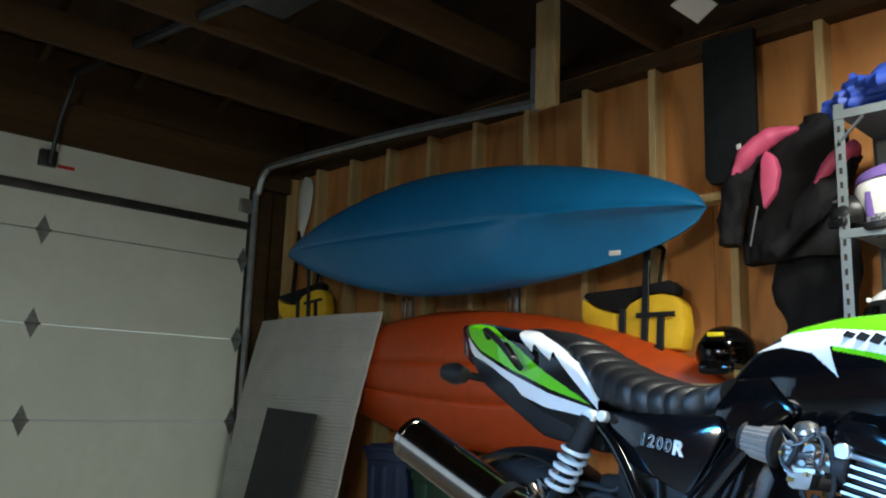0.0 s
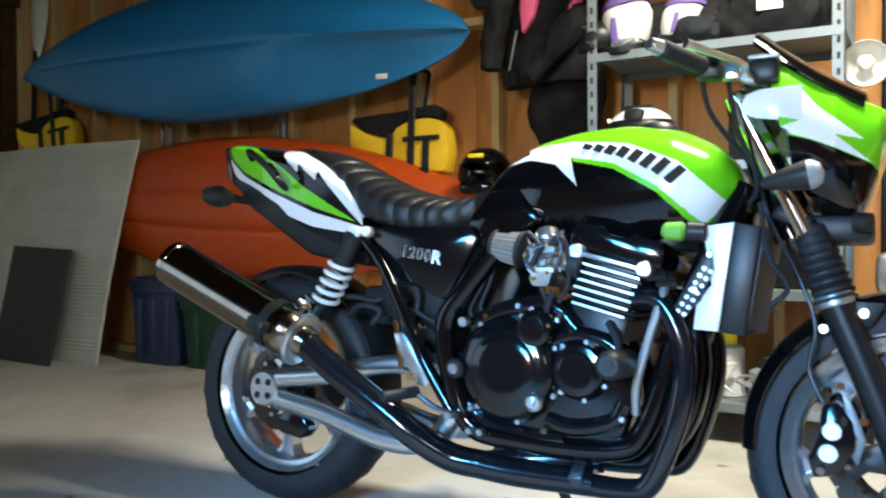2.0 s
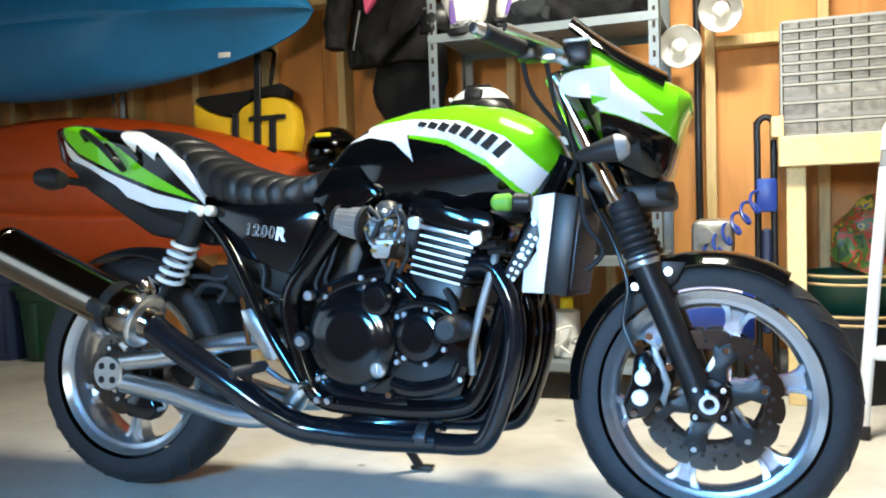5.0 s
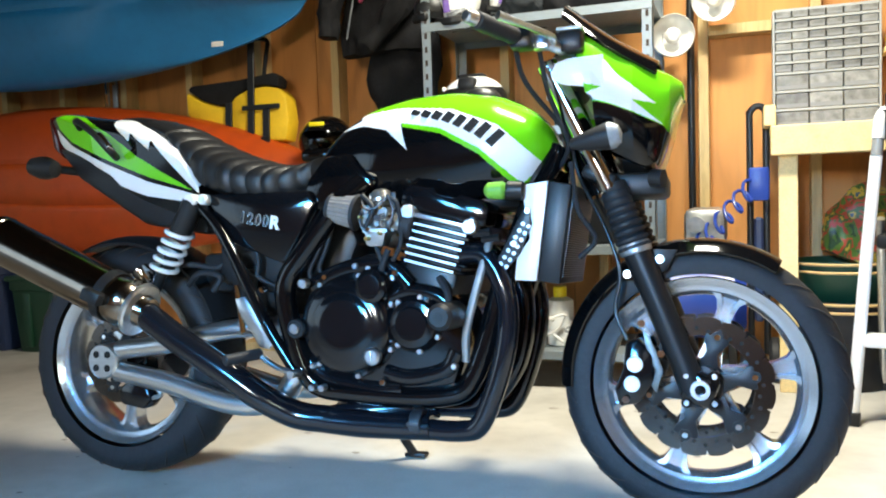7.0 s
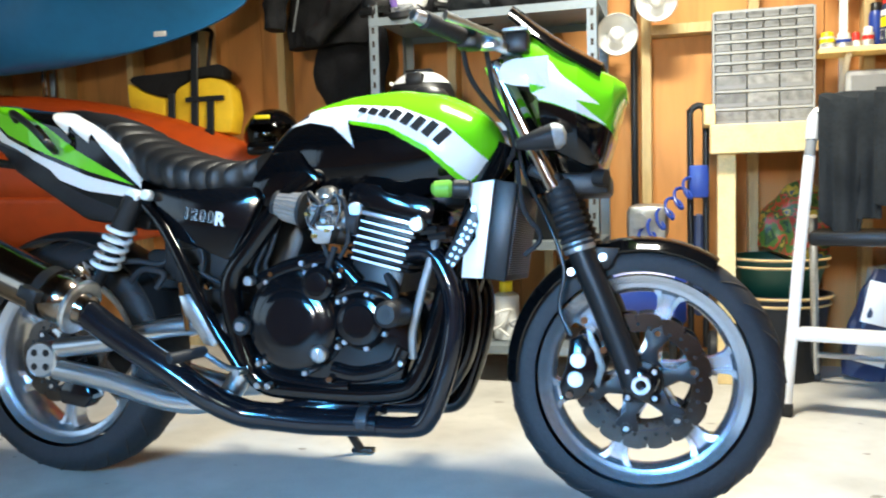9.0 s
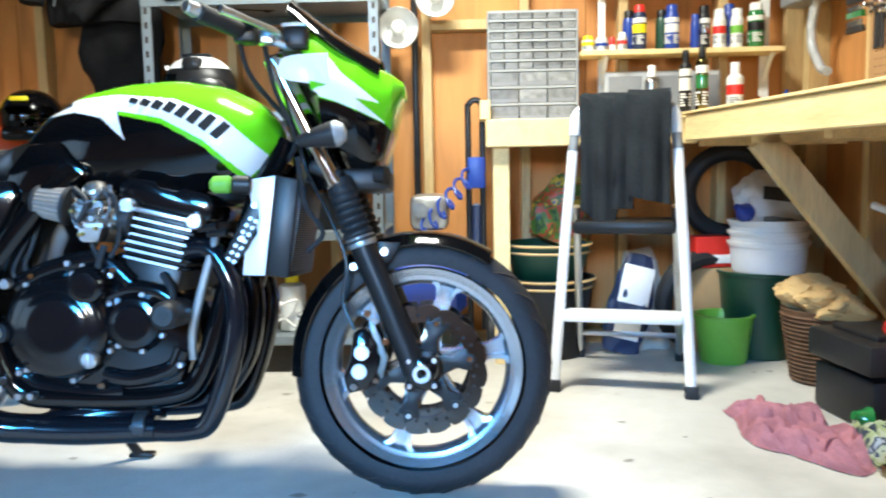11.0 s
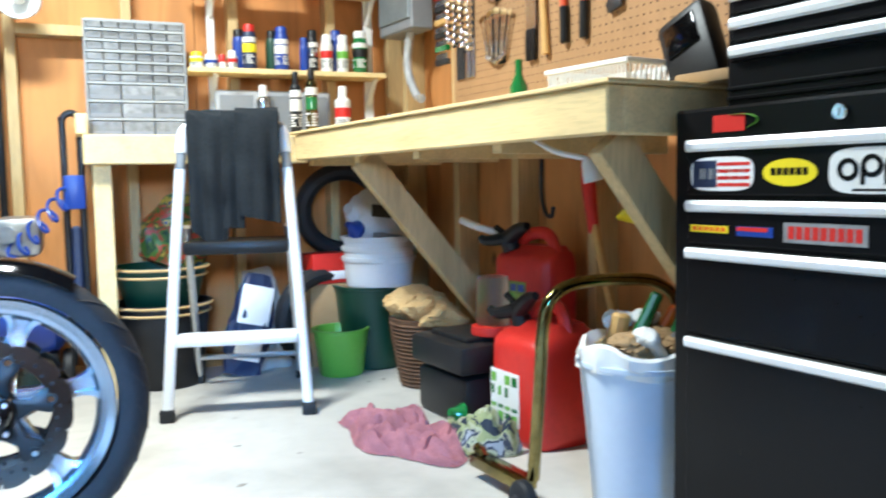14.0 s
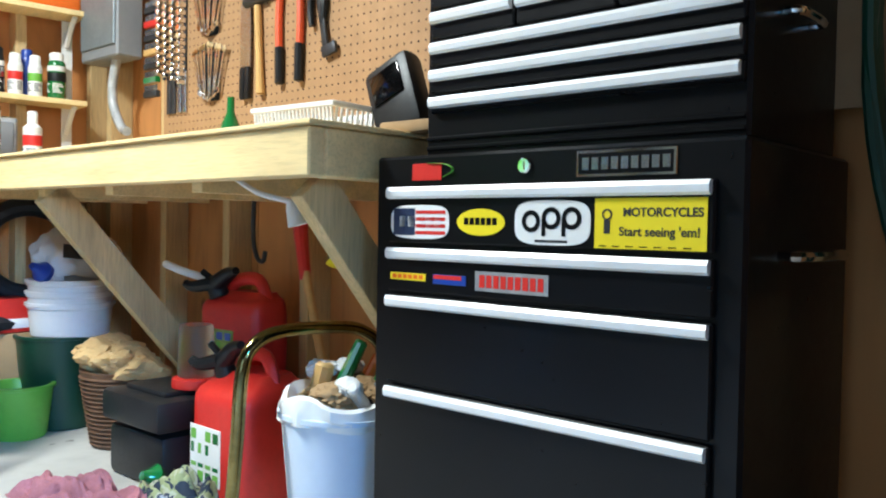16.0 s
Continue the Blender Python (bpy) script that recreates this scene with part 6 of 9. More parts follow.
# radiator with its perforated side guards
b = B()
prism(b, [(1.165, 0.722), (1.215, 0.712), (1.188, 0.505), (1.138, 0.512)], -0.15, 0.15, None, 0.004)
rad = part("radiator", b, "satin", bike)
b = B()
for k in range(40):
    z = 0.52 + 0.19 * k / 39
    box(b, (1.19 + 0.028 * k / 39, 0, z), (0.004, 0.27, 0.0018))
tagged(part("radiator_core", b, "greyplastic", rad), "", "", "", "stuff")
for s in (-1, 1):
    b = B()
    prism(b, [(1.110, 0.712), (1.168, 0.720), (1.142, 0.512), (1.096, 0.514), (1.100, 0.56), (1.128, 0.60)], 0.158 * s - 0.004, 0.158 * s + 0.004, None, 0.002)
    part("radiator_shroud", b, "brightalu", rad, "polished aluminium radiator side panel")
    b = B()
    prism(b, [(1.128, 0.668), (1.115, 0.66), (1.062, 0.56), (1.048, 0.53), (1.052, 0.515), (1.066, 0.52), (1.11, 0.57), (1.134, 0.63)], 0.166 * s - 0.003, 0.166 * s + 0.003, None, 0.0015)
    plate = part("perforated_bracket", b, "satin", rad)
    for k in range(3):
        p = ((1.126, 0.658), (1.098, 0.59), (1.056, 0.525))[k]
        b = B()
        cyl(b, (p[0], 0.168 * s, p[1]), (p[0], 0.176 * s, p[1]), 0.007, seg=8, bevel=0.002)
        part("bolt", b, "alu", plate)
    b = B()
    for k in range(14):
        q = k // 2 / 6.5
        x, z = 1.068 + 0.052 * q + 0.012 * (k % 2), 0.548 + 0.09 * q - 0.006 * (k % 2)
        cyl(b, (x, 0.1685 * s, z), (x, 0.1700 * s, z), 0.0045, seg=8)
    tagged(part("hole_pattern", b, "galv", plate), "", "", "", "stuff")
    b = B()
    cyl(b, (1.035, 0.17 * s, 0.702), (1.082, 0.17 * s, 0.702), 0.0175, 0.019, seg=16, bevel=0.008)
    part("frame_bobbin", b, "lightgreen", bike, "lime green end cap")
    b = B()
    cyl(b, (1.08, 0.17 * s, 0.702), (1.118, 0.165 * s, 0.70), 0.020, seg=16, bevel=0.004)
    part("bobbin_mount", b, "plastic", bike)

# exhaust
for k, y in enumerate((-0.15, -0.085, 0.085, 0.15)):
    lowx = 0.0 if k in (0, 3) else -0.018
    b = B()
    tube(b, [(0.975, y, 0.57), (1.03, y * 1.02, 0.565), (1.07 + lowx, y * 1.05, 0.50), (1.080 + lowx, y * 1.05, 0.42), (1.062 + lowx, y * 1.05, 0.32), (1.018 + lowx, y, 0.235 - (0.025 if k in (0, 3) else -0.012)), (0.97, y * 0.95, 0.188 if k in (0, 3) else 0.232), (0.88, y * 0.9, 0.186 if k in (0, 3) else 0.228)], 0.023, seg=16, n=6)
    part("header_pipe", b, "headerblack", bike, "black exhaust header pipe")
b = B()
tube(b, [(0.90, -0.135, 0.190), (0.74, -0.14, 0.190), (0.65, -0.15, 0.196)], [0.028, 0.031, 0.030], seg=18)
tube(b, [(0.90, -0.09, 0.228), (0.76, -0.10, 0.215), (0.65, -0.14, 0.20)], [0.026, 0.029, 0.026], seg=18)
tube(b, [(0.90, 0.11, 0.20), (0.76, 0.02, 0.205), (0.66, -0.10, 0.20)], [0.028, 0.03, 0.028], seg=14)
coll = part("collector", b, "headerblack", bike, "black exhaust collector")
for x, z in ((0.868, 0.196), (0.862, 0.232)):
    b = B()
    cyl(b, (x - 0.012, -0.135 if z < 0.21 else -0.092, z), (x + 0.014, -0.135 if z < 0.21 else -0.092, z), 0.0315, seg=20, bevel=0.002)
    box(b, (x, -0.165 if z < 0.21 else -0.122, z + 0.004), (0.03, 0.008, 0.010), None, 0.002)
    part("pipe_clamp", b, "darksteel", coll)
b = B()
tube(b, [(0.67, -0.145, 0.196), (0.58, -0.16, 0.206), (0.50, -0.19, 0.250), (0.42, -0.205, 0.305), (0.30, -0.216, 0.375), (0.205, -0.222, 0.438)], [0.031, 0.032, 0.032, 0.032, 0.032, 0.033], seg=20, n=6)
part("link_pipe", b, "headerblack", bike, "glossy black exhaust link pipe")
m, L_ = frame_to((0.222, -0.222, 0.434), (-0.226, -0.235, 0.620))
b = B()
lathe(b, [(0, 0.0), (0.036, 0.0), (0.040, 0.02), (0.052, 0.045), (0.060, 0.06), (0.061, 0.075), (0.0595, 0.08), (0.0595, L_ - 0.02), (0.061, L_ - 0.018), (0.060, L_), (0.052, L_ + 0.004), (0.034, L_ - 0.002), (0.03, L_ + 0.012), (0.026, L_ + 0.012), (0.026, L_ - 0.2), (0, L_ - 0.2)], m @ Matrix.Diagonal((1, 1.0, 1, 1)), 40)
muf = part("muffler", b, "darkchrome", bike, "polished steel muffler canister")
b = B()
cyl(b, m @ Vector((0, 0, 0.02)), m @ Vector((0, 0, 0.035)), 0.066, seg=36, bevel=0.004)
part("muffler_flange", b, "alu", muf)
b = B()
lathe(b, [(0.0605, 0.10), (0.063, 0.10), (0.063, 0.125), (0.0605, 0.125)], m, 36)
box(b, (0, 0, 0), (0.03, 0.03, 0.05), m @ pose(0.068, 0, 0.112), 0.005)
part("muffler_strap", b, "satin", muf)

# rearset brackets, pegs and pedal
for s in (-1, 1):
    b = B()
    prism(b, [(0.43, 0.47), (0.455, 0.475), (0.535, 0.375), (0.52, 0.355), (0.495, 0.36), (0.44, 0.44)], 0.175 * s - 0.005, 0.175 * s + 0.005, None, 0.002)
    brk = part("footrest_bracket", b, "alu", bike)
    b = B()
    cyl(b, (0.50, 0.18 * s, 0.345), (0.455, 0.26 * s, 0.335), 0.013, seg=12, bevel=0.003)
    part("footpeg", b, "rubber", brk)
    b = B()
    tube(b, [(0.50, 0.185 * s, 0.34), (0.55, 0.19 * s, 0.315), (0.60, 0.20 * s, 0.305)], 0.007, seg=8)
    cyl(b, (0.60, 0.185 * s, 0.305), (0.60, 0.225 * s, 0.305), 0.009, seg=10)
    part("pedal", b, "alu", brk)
    b = B()
    cyl(b, (0.425, 0.165 * s, 0.50), (0.45, 0.175 * s, 0.39), 0.007, seg=8)
    part("master_rod", b, "chrome", brk)

# gear in the dark space over the swingarm: battery box, reservoir, regulator
b = B()
box(b, (0.44, 0, 0.60), (0.22, 0.2, 0.2), None, 0.02)
box(b, (0.33, 0.02, 0.53), (0.16, 0.14, 0.1), None, 0.015)
part("battery_box", b, "plastic", bike)
b = B()
lathe(b, [(0, 0.0), (0.024, 0.004), (0.028, 0.02), (0.024, 0.045), (0, 0.05)], pose(0.15, -0.13, 0.505, 20, -30, 0), 20)
part("signal_relay", b, "chrome", bike)
for pts in ([(0.16, -0.10, 0.52), (0.20, -0.12, 0.545), (0.26, -0.10, 0.55), (0.33, -0.09, 0.545), (0.36, -0.08, 0.60)], [(0.26, -0.12, 0.50), (0.30, -0.13, 0.53), (0.35, -0.12, 0.52), (0.33, -0.12, 0.485)]):
    b = B()
    tube(b, pts, 0.008, seg=8)
    part("cable", b, "rubber", bike)
b = B()
cyl(b, (0.02, 0.10, 0.305), (0.02, 0.115, 0.305), 0.09, seg=40)
part("rear_sprocket", b, "darksteel", bike)

# headlamp fairing
F_UP = smoothed(([1.185, 1.20, 1.23, 1.27, 1.32, 1.36, 1.41, 1.44], [1.06, 1.068, 1.05, 1.025, 0.992, 0.970, 0.945, 0.925]))
F_LO = smoothed(([1.185, 1.20, 1.235, 1.265, 1.30, 1.36, 1.385, 1.405, 1.425, 1.44], [1.045, 1.03, 0.97, 0.80, 0.775, 0.745, 0.755, 0.815, 0.885, 0.915]))
F_WHITE = [(1.17, 0.925), (1.212, 0.968), (1.285, 0.962), (1.305, 0.935), (1.318, 0.922), (1.385, 0.870), (1.338, 0.876), (1.398, 0.828), (1.30, 0.868), (1.255, 0.882), (1.235, 0.886), (1.282, 0.903), (1.23, 0.915), (1.17, 0.935)]
SKIRT = ([1.20, 1.235, 1.30, 1.398, 1.42, 1.45], [0.895, 0.884, 0.866, 0.826, 0.80, 0.76])


def fairing_paint(x, z):
    if inside(F_WHITE, x, z):
        return 1
    return 0 if z > curve_at(x, *SKIRT) else 2


def fairing_ring(x):
    zt = curve_at(x, *F_UP)
    # the flank is cut away behind the headlamp, where the fork leg shows
    zl = max(curve_at(x, *F_LO), min(zt - 0.02, float(np.interp(x, [1.19, 1.21, 1.262, 1.285], [0.94, 0.915, 0.885, 0.60]))))
    hw = curve_at(x, [1.185, 1.26, 1.34, 1.41, 1.44], [0.175, 0.185, 0.170, 0.115, 0.04])
    ring = []
    n = 150
    for s in (-1, 1):
        for k in range(n):
            q = k / (n - 1) if s < 0 else 1 - k / (n - 1)
            z = zl + (zt - zl) * q
            zf = min(zl, curve_at(max(x, 1.28), *F_LO))
            h = (z - zf) / (zt - zf)
            e = abs(h - 0.45) / 0.55
            ring.append((x, s * max(0.003, hw * (1 - 0.35 * e ** 2.2) * (1 - (max(0.0, h - 0.9) / 0.1) ** 2 * 0.45)), z))
    return ring


fairing = painted_skin("headlamp_fairing", np.linspace(1.19, 1.436, 260), fairing_ring, fairing_paint, ["greengloss", "whitegloss", "blackgloss"], bike, "lime, white and black headlamp fairing")
for s in (-1, 1):
    b = B()
    prism(b, [(1.178, 0.938), (1.190, 0.958), (1.215, 0.966), (1.285, 0.968), (1.285, 0.900), (1.205, 0.912), (1.182, 0.922)], 0.1775 * s - 0.003, 0.1775 * s + 0.003, None, 0.0015)
    part("fairing_ear", b, "whitegloss", fairing)
b = B()
rows = []
for t in np.linspace(0, 1, 12):
    x, z, w = 1.195 + 0.19 * t, 1.108 - 0.135 * t - 0.012 * math.sin(math.pi * t) + 0.01, 0.10 + 0.055 * math.sin(math.pi * min(1, 0.2 + t * 0.7))
    rows.append([(x, w * math.sin(q), z - 0.05 * (1 - math.cos(q)) * 1.2) for q in np.linspace(-1.35, 1.35, 17)] + [(x - 0.004, (w - 0.004) * math.sin(q), z - 0.004 - 0.05 * (1 - math.cos(q)) * 1.2) for q in np.linspace(1.35, -1.35, 17)])
loft(b, rows)
part("fly_screen", b, "blackgloss", fairing, "dark smoked fly screen")
b = B()
lathe(b, [(0, 0.03), (0.06, 0.022), (0.085, 0.0), (0.088, -0.03)], pose(1.355, 0, 0.83, 0, 90, 0), 32)
lamp_ = part("headlight", b, "glass", bike)
b = B()
lathe(b, [(0.09, 0.02), (0.095, 0.0), (0.09, -0.04), (0.0, -0.06)], pose(1.348, 0, 0.83, 0, 90, 0), 32)
part("headlight_bowl", b, "chrome", lamp_)
for s in (-1, 1):
    b = B()
    cyl(b, (1.235, 0.15 * s, 0.788), (1.25, 0.20 * s, 0.790), 0.010, seg=10)
    lathe(b, [(0, -0.050), (0.010, -0.046), (0.020, -0.010), (0.026, 0.022), (0.027, 0.030)], pose(1.272, 0.225 * s, 0.790, 0, 80, 0), 20)
    sig = part("front_signal", b, "plastic", bike, "black front turn signal")
    b = B()
    lathe(b, [(0.027, 0.030), (0.0265, 0.038), (0.018, 0.051), (0, 0.056)], pose(1.272, 0.225 * s, 0.790, 0, 80, 0), 20)
    part("signal_lens", b, "clearplastic", sig, "clear turn signal lens")
b = B()
box(b, (1.33, 0, 0.715), (0.14, 0.14, 0.05), None, 0.012)
cyl(b, (1.37, -0.09, 0.725), (1.395, -0.10, 0.722), 0.018, seg=12)
part("horn_bracket", b, "plastic", bike)

# handlebar and controls
b = B()
tube(b, [(1.075, -0.37, 1.005), (1.125, -0.27, 0.995), (1.175, -0.17, 1.0), (1.195, -0.08, 1.01), (1.195, 0.08, 1.01), (1.175, 0.17, 1.0), (1.125, 0.27, 0.995), (1.075, 0.37, 1.005)], 0.011, seg=12)
bar = part("handlebar", b, "satin", bike)
for s in (-1, 1):
    d = Vector((-0.05, 0.10 * s, 0.01)).normalized()
    p = Vector((1.075, 0.37 * s, 1.005))
    b = B()
    cyl(b, p - d * 0.115, p, 0.0168, 0.0175, seg=16, bevel=0.003)
    part("grip", b, "rubber", bar, "black rubber grip")
    b = B()
    cyl(b, p, p + d * 0.028, 0.0145, 0.012, seg=16, bevel=0.003)
    part("bar_end", b, "alu", bar)
    b = B()
    box(b, p - d * 0.135, (0.045, 0.045, 0.042), pose(0, 0, 0), 0.008)
    part("switch_housing", b, "satin", bar)
    q = p - d * 0.165 + Vector((0.03, 0, 0.0))
    b = B()
    cyl(b, q, q - d * 0.06, 0.013, seg=14, bevel=0.003)
    cyl(b, q - d * 0.06, q - d * 0.085, 0.009, seg=10)
    box(b, q + Vector((-0.01, 0, 0)), (0.035, 0.025, 0.03), None, 0.005)
    part("master_cylinder", b, "alu", bar)
    b = B()
    tube(b, [q + Vector((0.015, 0, 0)), q + d * 0.05 + Vector((0.04, 0, -0.004)), q + d * 0.12 + Vector((0.035, 0, -0.004)), q + d * 0.175 + Vector((0.02, 0, 0))], [0.007, 0.0065, 0.006, 0.009], seg=10)
    part("lever", b, "alu", bar)
    b = B()
    box(b, q - d * 0.05 + Vector((0.02, 0, 0.012)), (0.05, 0.042, 0.042), None, 0.008)
    res = part("fluid_reservoir", b, "satin", bar)
    b = B()
    box(b, q - d * 0.05 + Vector((0.02, 0, 0.036)), (0.054, 0.046, 0.008), None, 0.003)
    part("reservoir_lid", b, "galv", res)
    for k in range(3):
        b = B()
        cyl(b, q - d * (0.02 + 0.03 * k) + Vector((0.005, 0, 0.012)), q - d * (0.02 + 0.03 * k) + Vector((0.005, 0, 0.026)), 0.006, seg=8)
        part("clamp_bolt", b, "chrome", bar)
for pts in ([(1.16, -0.20, 0.98), (1.17, -0.16, 0.90), (1.20, -0.10, 0.80), (1.16, -0.06, 0.74)], [(1.12, -0.25, 0.985), (1.13, -0.20, 0.92), (1.18, -0.12, 0.85), (1.24, -0.08, 0.78)], [(1.15, 0.2, 0.99), (1.16, 0.13, 0.92), (1.2, 0.07, 0.82), (1.15, 0.03, 0.74)], [(1.21, -0.13, 0.76), (1.225, -0.14, 0.66), (1.26, -0.13, 0.60), (1.225, -0.12, 0.56)]):
    b = B()
    tube(b, pts, 0.0055, seg=8)
    part("control_cable", b, "rubber", bike)
b = B()
for x in (1.20, 1.255):
    lathe(b, [(0, 0.012), (0.035, 0.012), (0.04, 0.0), (0.036, -0.05), (0, -0.055)], pose(x - 0.01, 0.045 if x > 1.22 else -0.045, 1.005, 0, -38, 0), 24)
part("instruments", b, "satin", bike)
b = B()
tube(b, [(0.60, 0.14, 0.26), (0.655, 0.20, 0.15), (0.705, 0.27, 0.030)], 0.012, seg=10)
box(b, (0.71, 0.275, 0.030), (0.06, 0.035, 0.012), None, 0.004)
part("side_stand", b, "satin", bike)

# ---- workbench corner ----
bench = thing("workbench", MB, "pine workbench with a plank fascia on diagonal braces", "workbench")
b = B()
span(b, (0.0, -0.02, 0.893), (0.55, 2.10, 0.9105), None, 0.003)
part("top", b, "bench", bench, smooth=False)
b = B()
span(b, (0.0, 0.44, 0.913), (0.598, 2.152, 0.9222), None, 0.002)
part("top_sheet", b, "bench", bench, "thin sheet over the bench top", smooth=False)
b = B()
span(b, (0.0, -0.02, 0.913), (0.55, 0.438, 0.9222), None, 0.002)
part("top_sheet", b, "bench", bench, smooth=False)
b = B()
span(b, (0.551, 0.47, 0.82), (0.589, 2.14, 0.912), None, 0.004)
part("front_board", b, "bench", bench, smooth=False)
b = B()
span(b, (0.0, 2.101, 0.82), (0.55, 2.14, 0.912), None, 0.004)
part("end_board", b, "bench", bench, smooth=False)
for u in (0.9, 2.06):
    b = B()
    m, L_ = frame_to((0.52, u, 0.815), (0.05, u, 0.265))
    box(b, (0, 0, L_ / 2), (0.038, 0.089, L_), m @ pose(0, 0, 0, 0, 0, 0), 0.003)
    part("brace", b, "stud", bench, smooth=False)
for u in (0.5, 0.9, 1.3, 1.7):
    b = B()
    span(b, (0.01, u - 0.019, 0.80), (0.54, u + 0.019, 0.892))
    part("joist", b, "bench", bench, smooth=False)

small = thing("side_bench", pose(0, 0, 0), "short pine bench top beside the workbench", "workbench")
b = B()
span(b, (0.82, 3.041, 0.885), (1.54, WALL - 0.09, 0.914), None, 0.003)
part("top", b, "bench", small, smooth=False)
b = B()
span(b, (0.82, 3.0, 0.812), (1.58, 3.04, 0.912), None, 0.004)
part("front_board", b, "bench", small, smooth=False)
b = B()
span(b, (0.845, 3.042, 0.0), (0.905, 3.08, 0.883), None, 0.003)
part("leg", b, "bench", small, smooth=False)
b = B()
span(b, (0.80, 3.045, 0.915), (0.838, WALL - 0.09, 0.985), None, 0.003)
part("side_lip", b, "bench", small, smooth=False)

# drawer organiser
org = thing("drawer_organiser", pose(1.015, 3.36, 0.915, 0, 0, 0), "grey parts organiser with rows of cloudy plastic drawers", "organiser")
W_, H_ = 0.356, 0.432
b = B()
span(b, (-W_ / 2, 0.0, 0), (W_ / 2, 0.05, H_), None, 0.003)
for x in (-W_ / 2, W_ / 2 - 0.008):
    span(b, (x, -0.06, 0), (x + 0.008, 0.003, H_), None, 0.002)
rows = [0.0, 0.066, 0.132, 0.198, 0.2365, 0.275, 0.3135, 0.352, 0.3905]
part("cabinet", b, "cabinetgrey", org)
for z in rows + [H_ - 0.008]:
    b = B()
    span(b, (-W_ / 2 + 0.008, -0.0605, z), (W_ / 2 - 0.008, -0.001, z + 0.010), None, 0.001)
    part("divider", b, "cabinetgrey", org)
for r, z in enumerate(rows):
    h = (rows + [H_ - 0.004])[r + 1] - z
    n = 3 if r < 3 else 6
    for k in range(n):
        x0 = -W_ / 2 + 0.009 + (W_ - 0.018) * k / n
        w = (W_ - 0.018) / n
        b = B()
        span(b, (x0 + 0.002, -0.062, z + 0.009), (x0 + w - 0.002, -0.010, z + h - 0.003), None, 0.002)
        dr = part("drawer", b, "drawer", org)
        b = B()
        span(b, (x0 + 0.004, -0.0635, z + 0.012), (x0 + w - 0.004, -0.0622, z + 0.012 + 0.22 * h), None, 0.0004)
        part("grip_lip", b, "greyplastic", dr)

# wall shelves with cans and bottles
for z, x0, x1 in ((1.165, 1.2, 1.985), (1.50, 1.2, 1.985)):
    sh = thing("wall_shelf", pose(0, 0, 0), "plain wooden wall shelf on white steel brackets", "shelf", "wall shelves")
    b = B()
    span(b, (x0, 3.27, z), (x1, WALL - 0.091, z + 0.02), None, 0.002)
    part("board", b, "bench", sh, smooth=False)
    for x in (x0 + 0.10, x1 - 0.04):
        b = B()
        tube(b, [(x, 3.29, z - 0.004), (x, 3.33, z - 0.03), (x, 3.39, z - 0.10)], 0.011, seg=6, n=3, flat=0.5)
        span(b, (x - 0.014, WALL - 0.10, z - 0.16), (x + 0.014, WALL - 0.091, z))
        part("bracket", b, "white", sh)
for x in (1.30, 1.955):
    b = B()
    span(b, (x - 0.014, WALL - 0.0985, 0.93), (x + 0.014, WALL - 0.091, 1.9))
    tagged(part("shelf_standard", b, "white", None, smooth=False), "white slotted shelf upright on a stud", "shelf upright", "shelf uprights")


def can(x, y, z, r, h, body, cap, label, cap_h=0.03, neck=0.6, band=None, kind="spray can"):
    t = thing("spray_can" if kind == "spray can" else "bottle", pose(x, y, z, 0, 0, (x * 977) % 90), label, kind)
    b = B()
    lathe(b, [(0, 0), (r * 0.94, 0), (r, 0.004), (r, h - cap_h - 0.02), (r * 0.96, h - cap_h - 0.012), (r * neck * 1.05, h - cap_h), (0, h - cap_h)], None, 20)
    part("body", b, body, t)
    b = B()
    lathe(b, [(r * neck, h - cap_h - 0.001), (r * neck, h - 0.005), (r * neck * 0.85, h), (0, h)], None, 18)
    part("cap", b, cap, t)
    if band:
        b = B()
        lathe(b, [(r + 0.0006, h * 0.38), (r + 0.0008, h * 0.39), (r + 0.0008, h * 0.56), (r + 0.0006, h * 0.57)], None, 20)
        part("label_band", b, band, t)
        b = B()
        lathe(b, [(r + 0.0004, h * 0.60), (r + 0.0006, h * 0.61), (r + 0.0006, h * 0.70), (r + 0.0004, h * 0.71)], None, 20)
        part("upper_band", b, "whitecloth", t)
        b = B()
        for q in range(4):
            for k in range(5):
                wq = 0.25 + 0.2 * ((k * 7 + q * 3) % 4)
                a0 = q * 1.57
                lathe(b, [(r + 0.0009, h * (0.14 + 0.042 * k)), (r + 0.0011, h * (0.145 + 0.042 * k)), (r + 0.0009, h * (0.165 + 0.042 * k))], pose(0, 0, 0, 0, 0, math.degrees(a0)), 6, arc=60 * wq + 20)
        tagged(part("small_print", b, "greyplastic" if body in ("white", "whitecloth") else "whitecloth", t), "", "", "", "stuff")
    return t


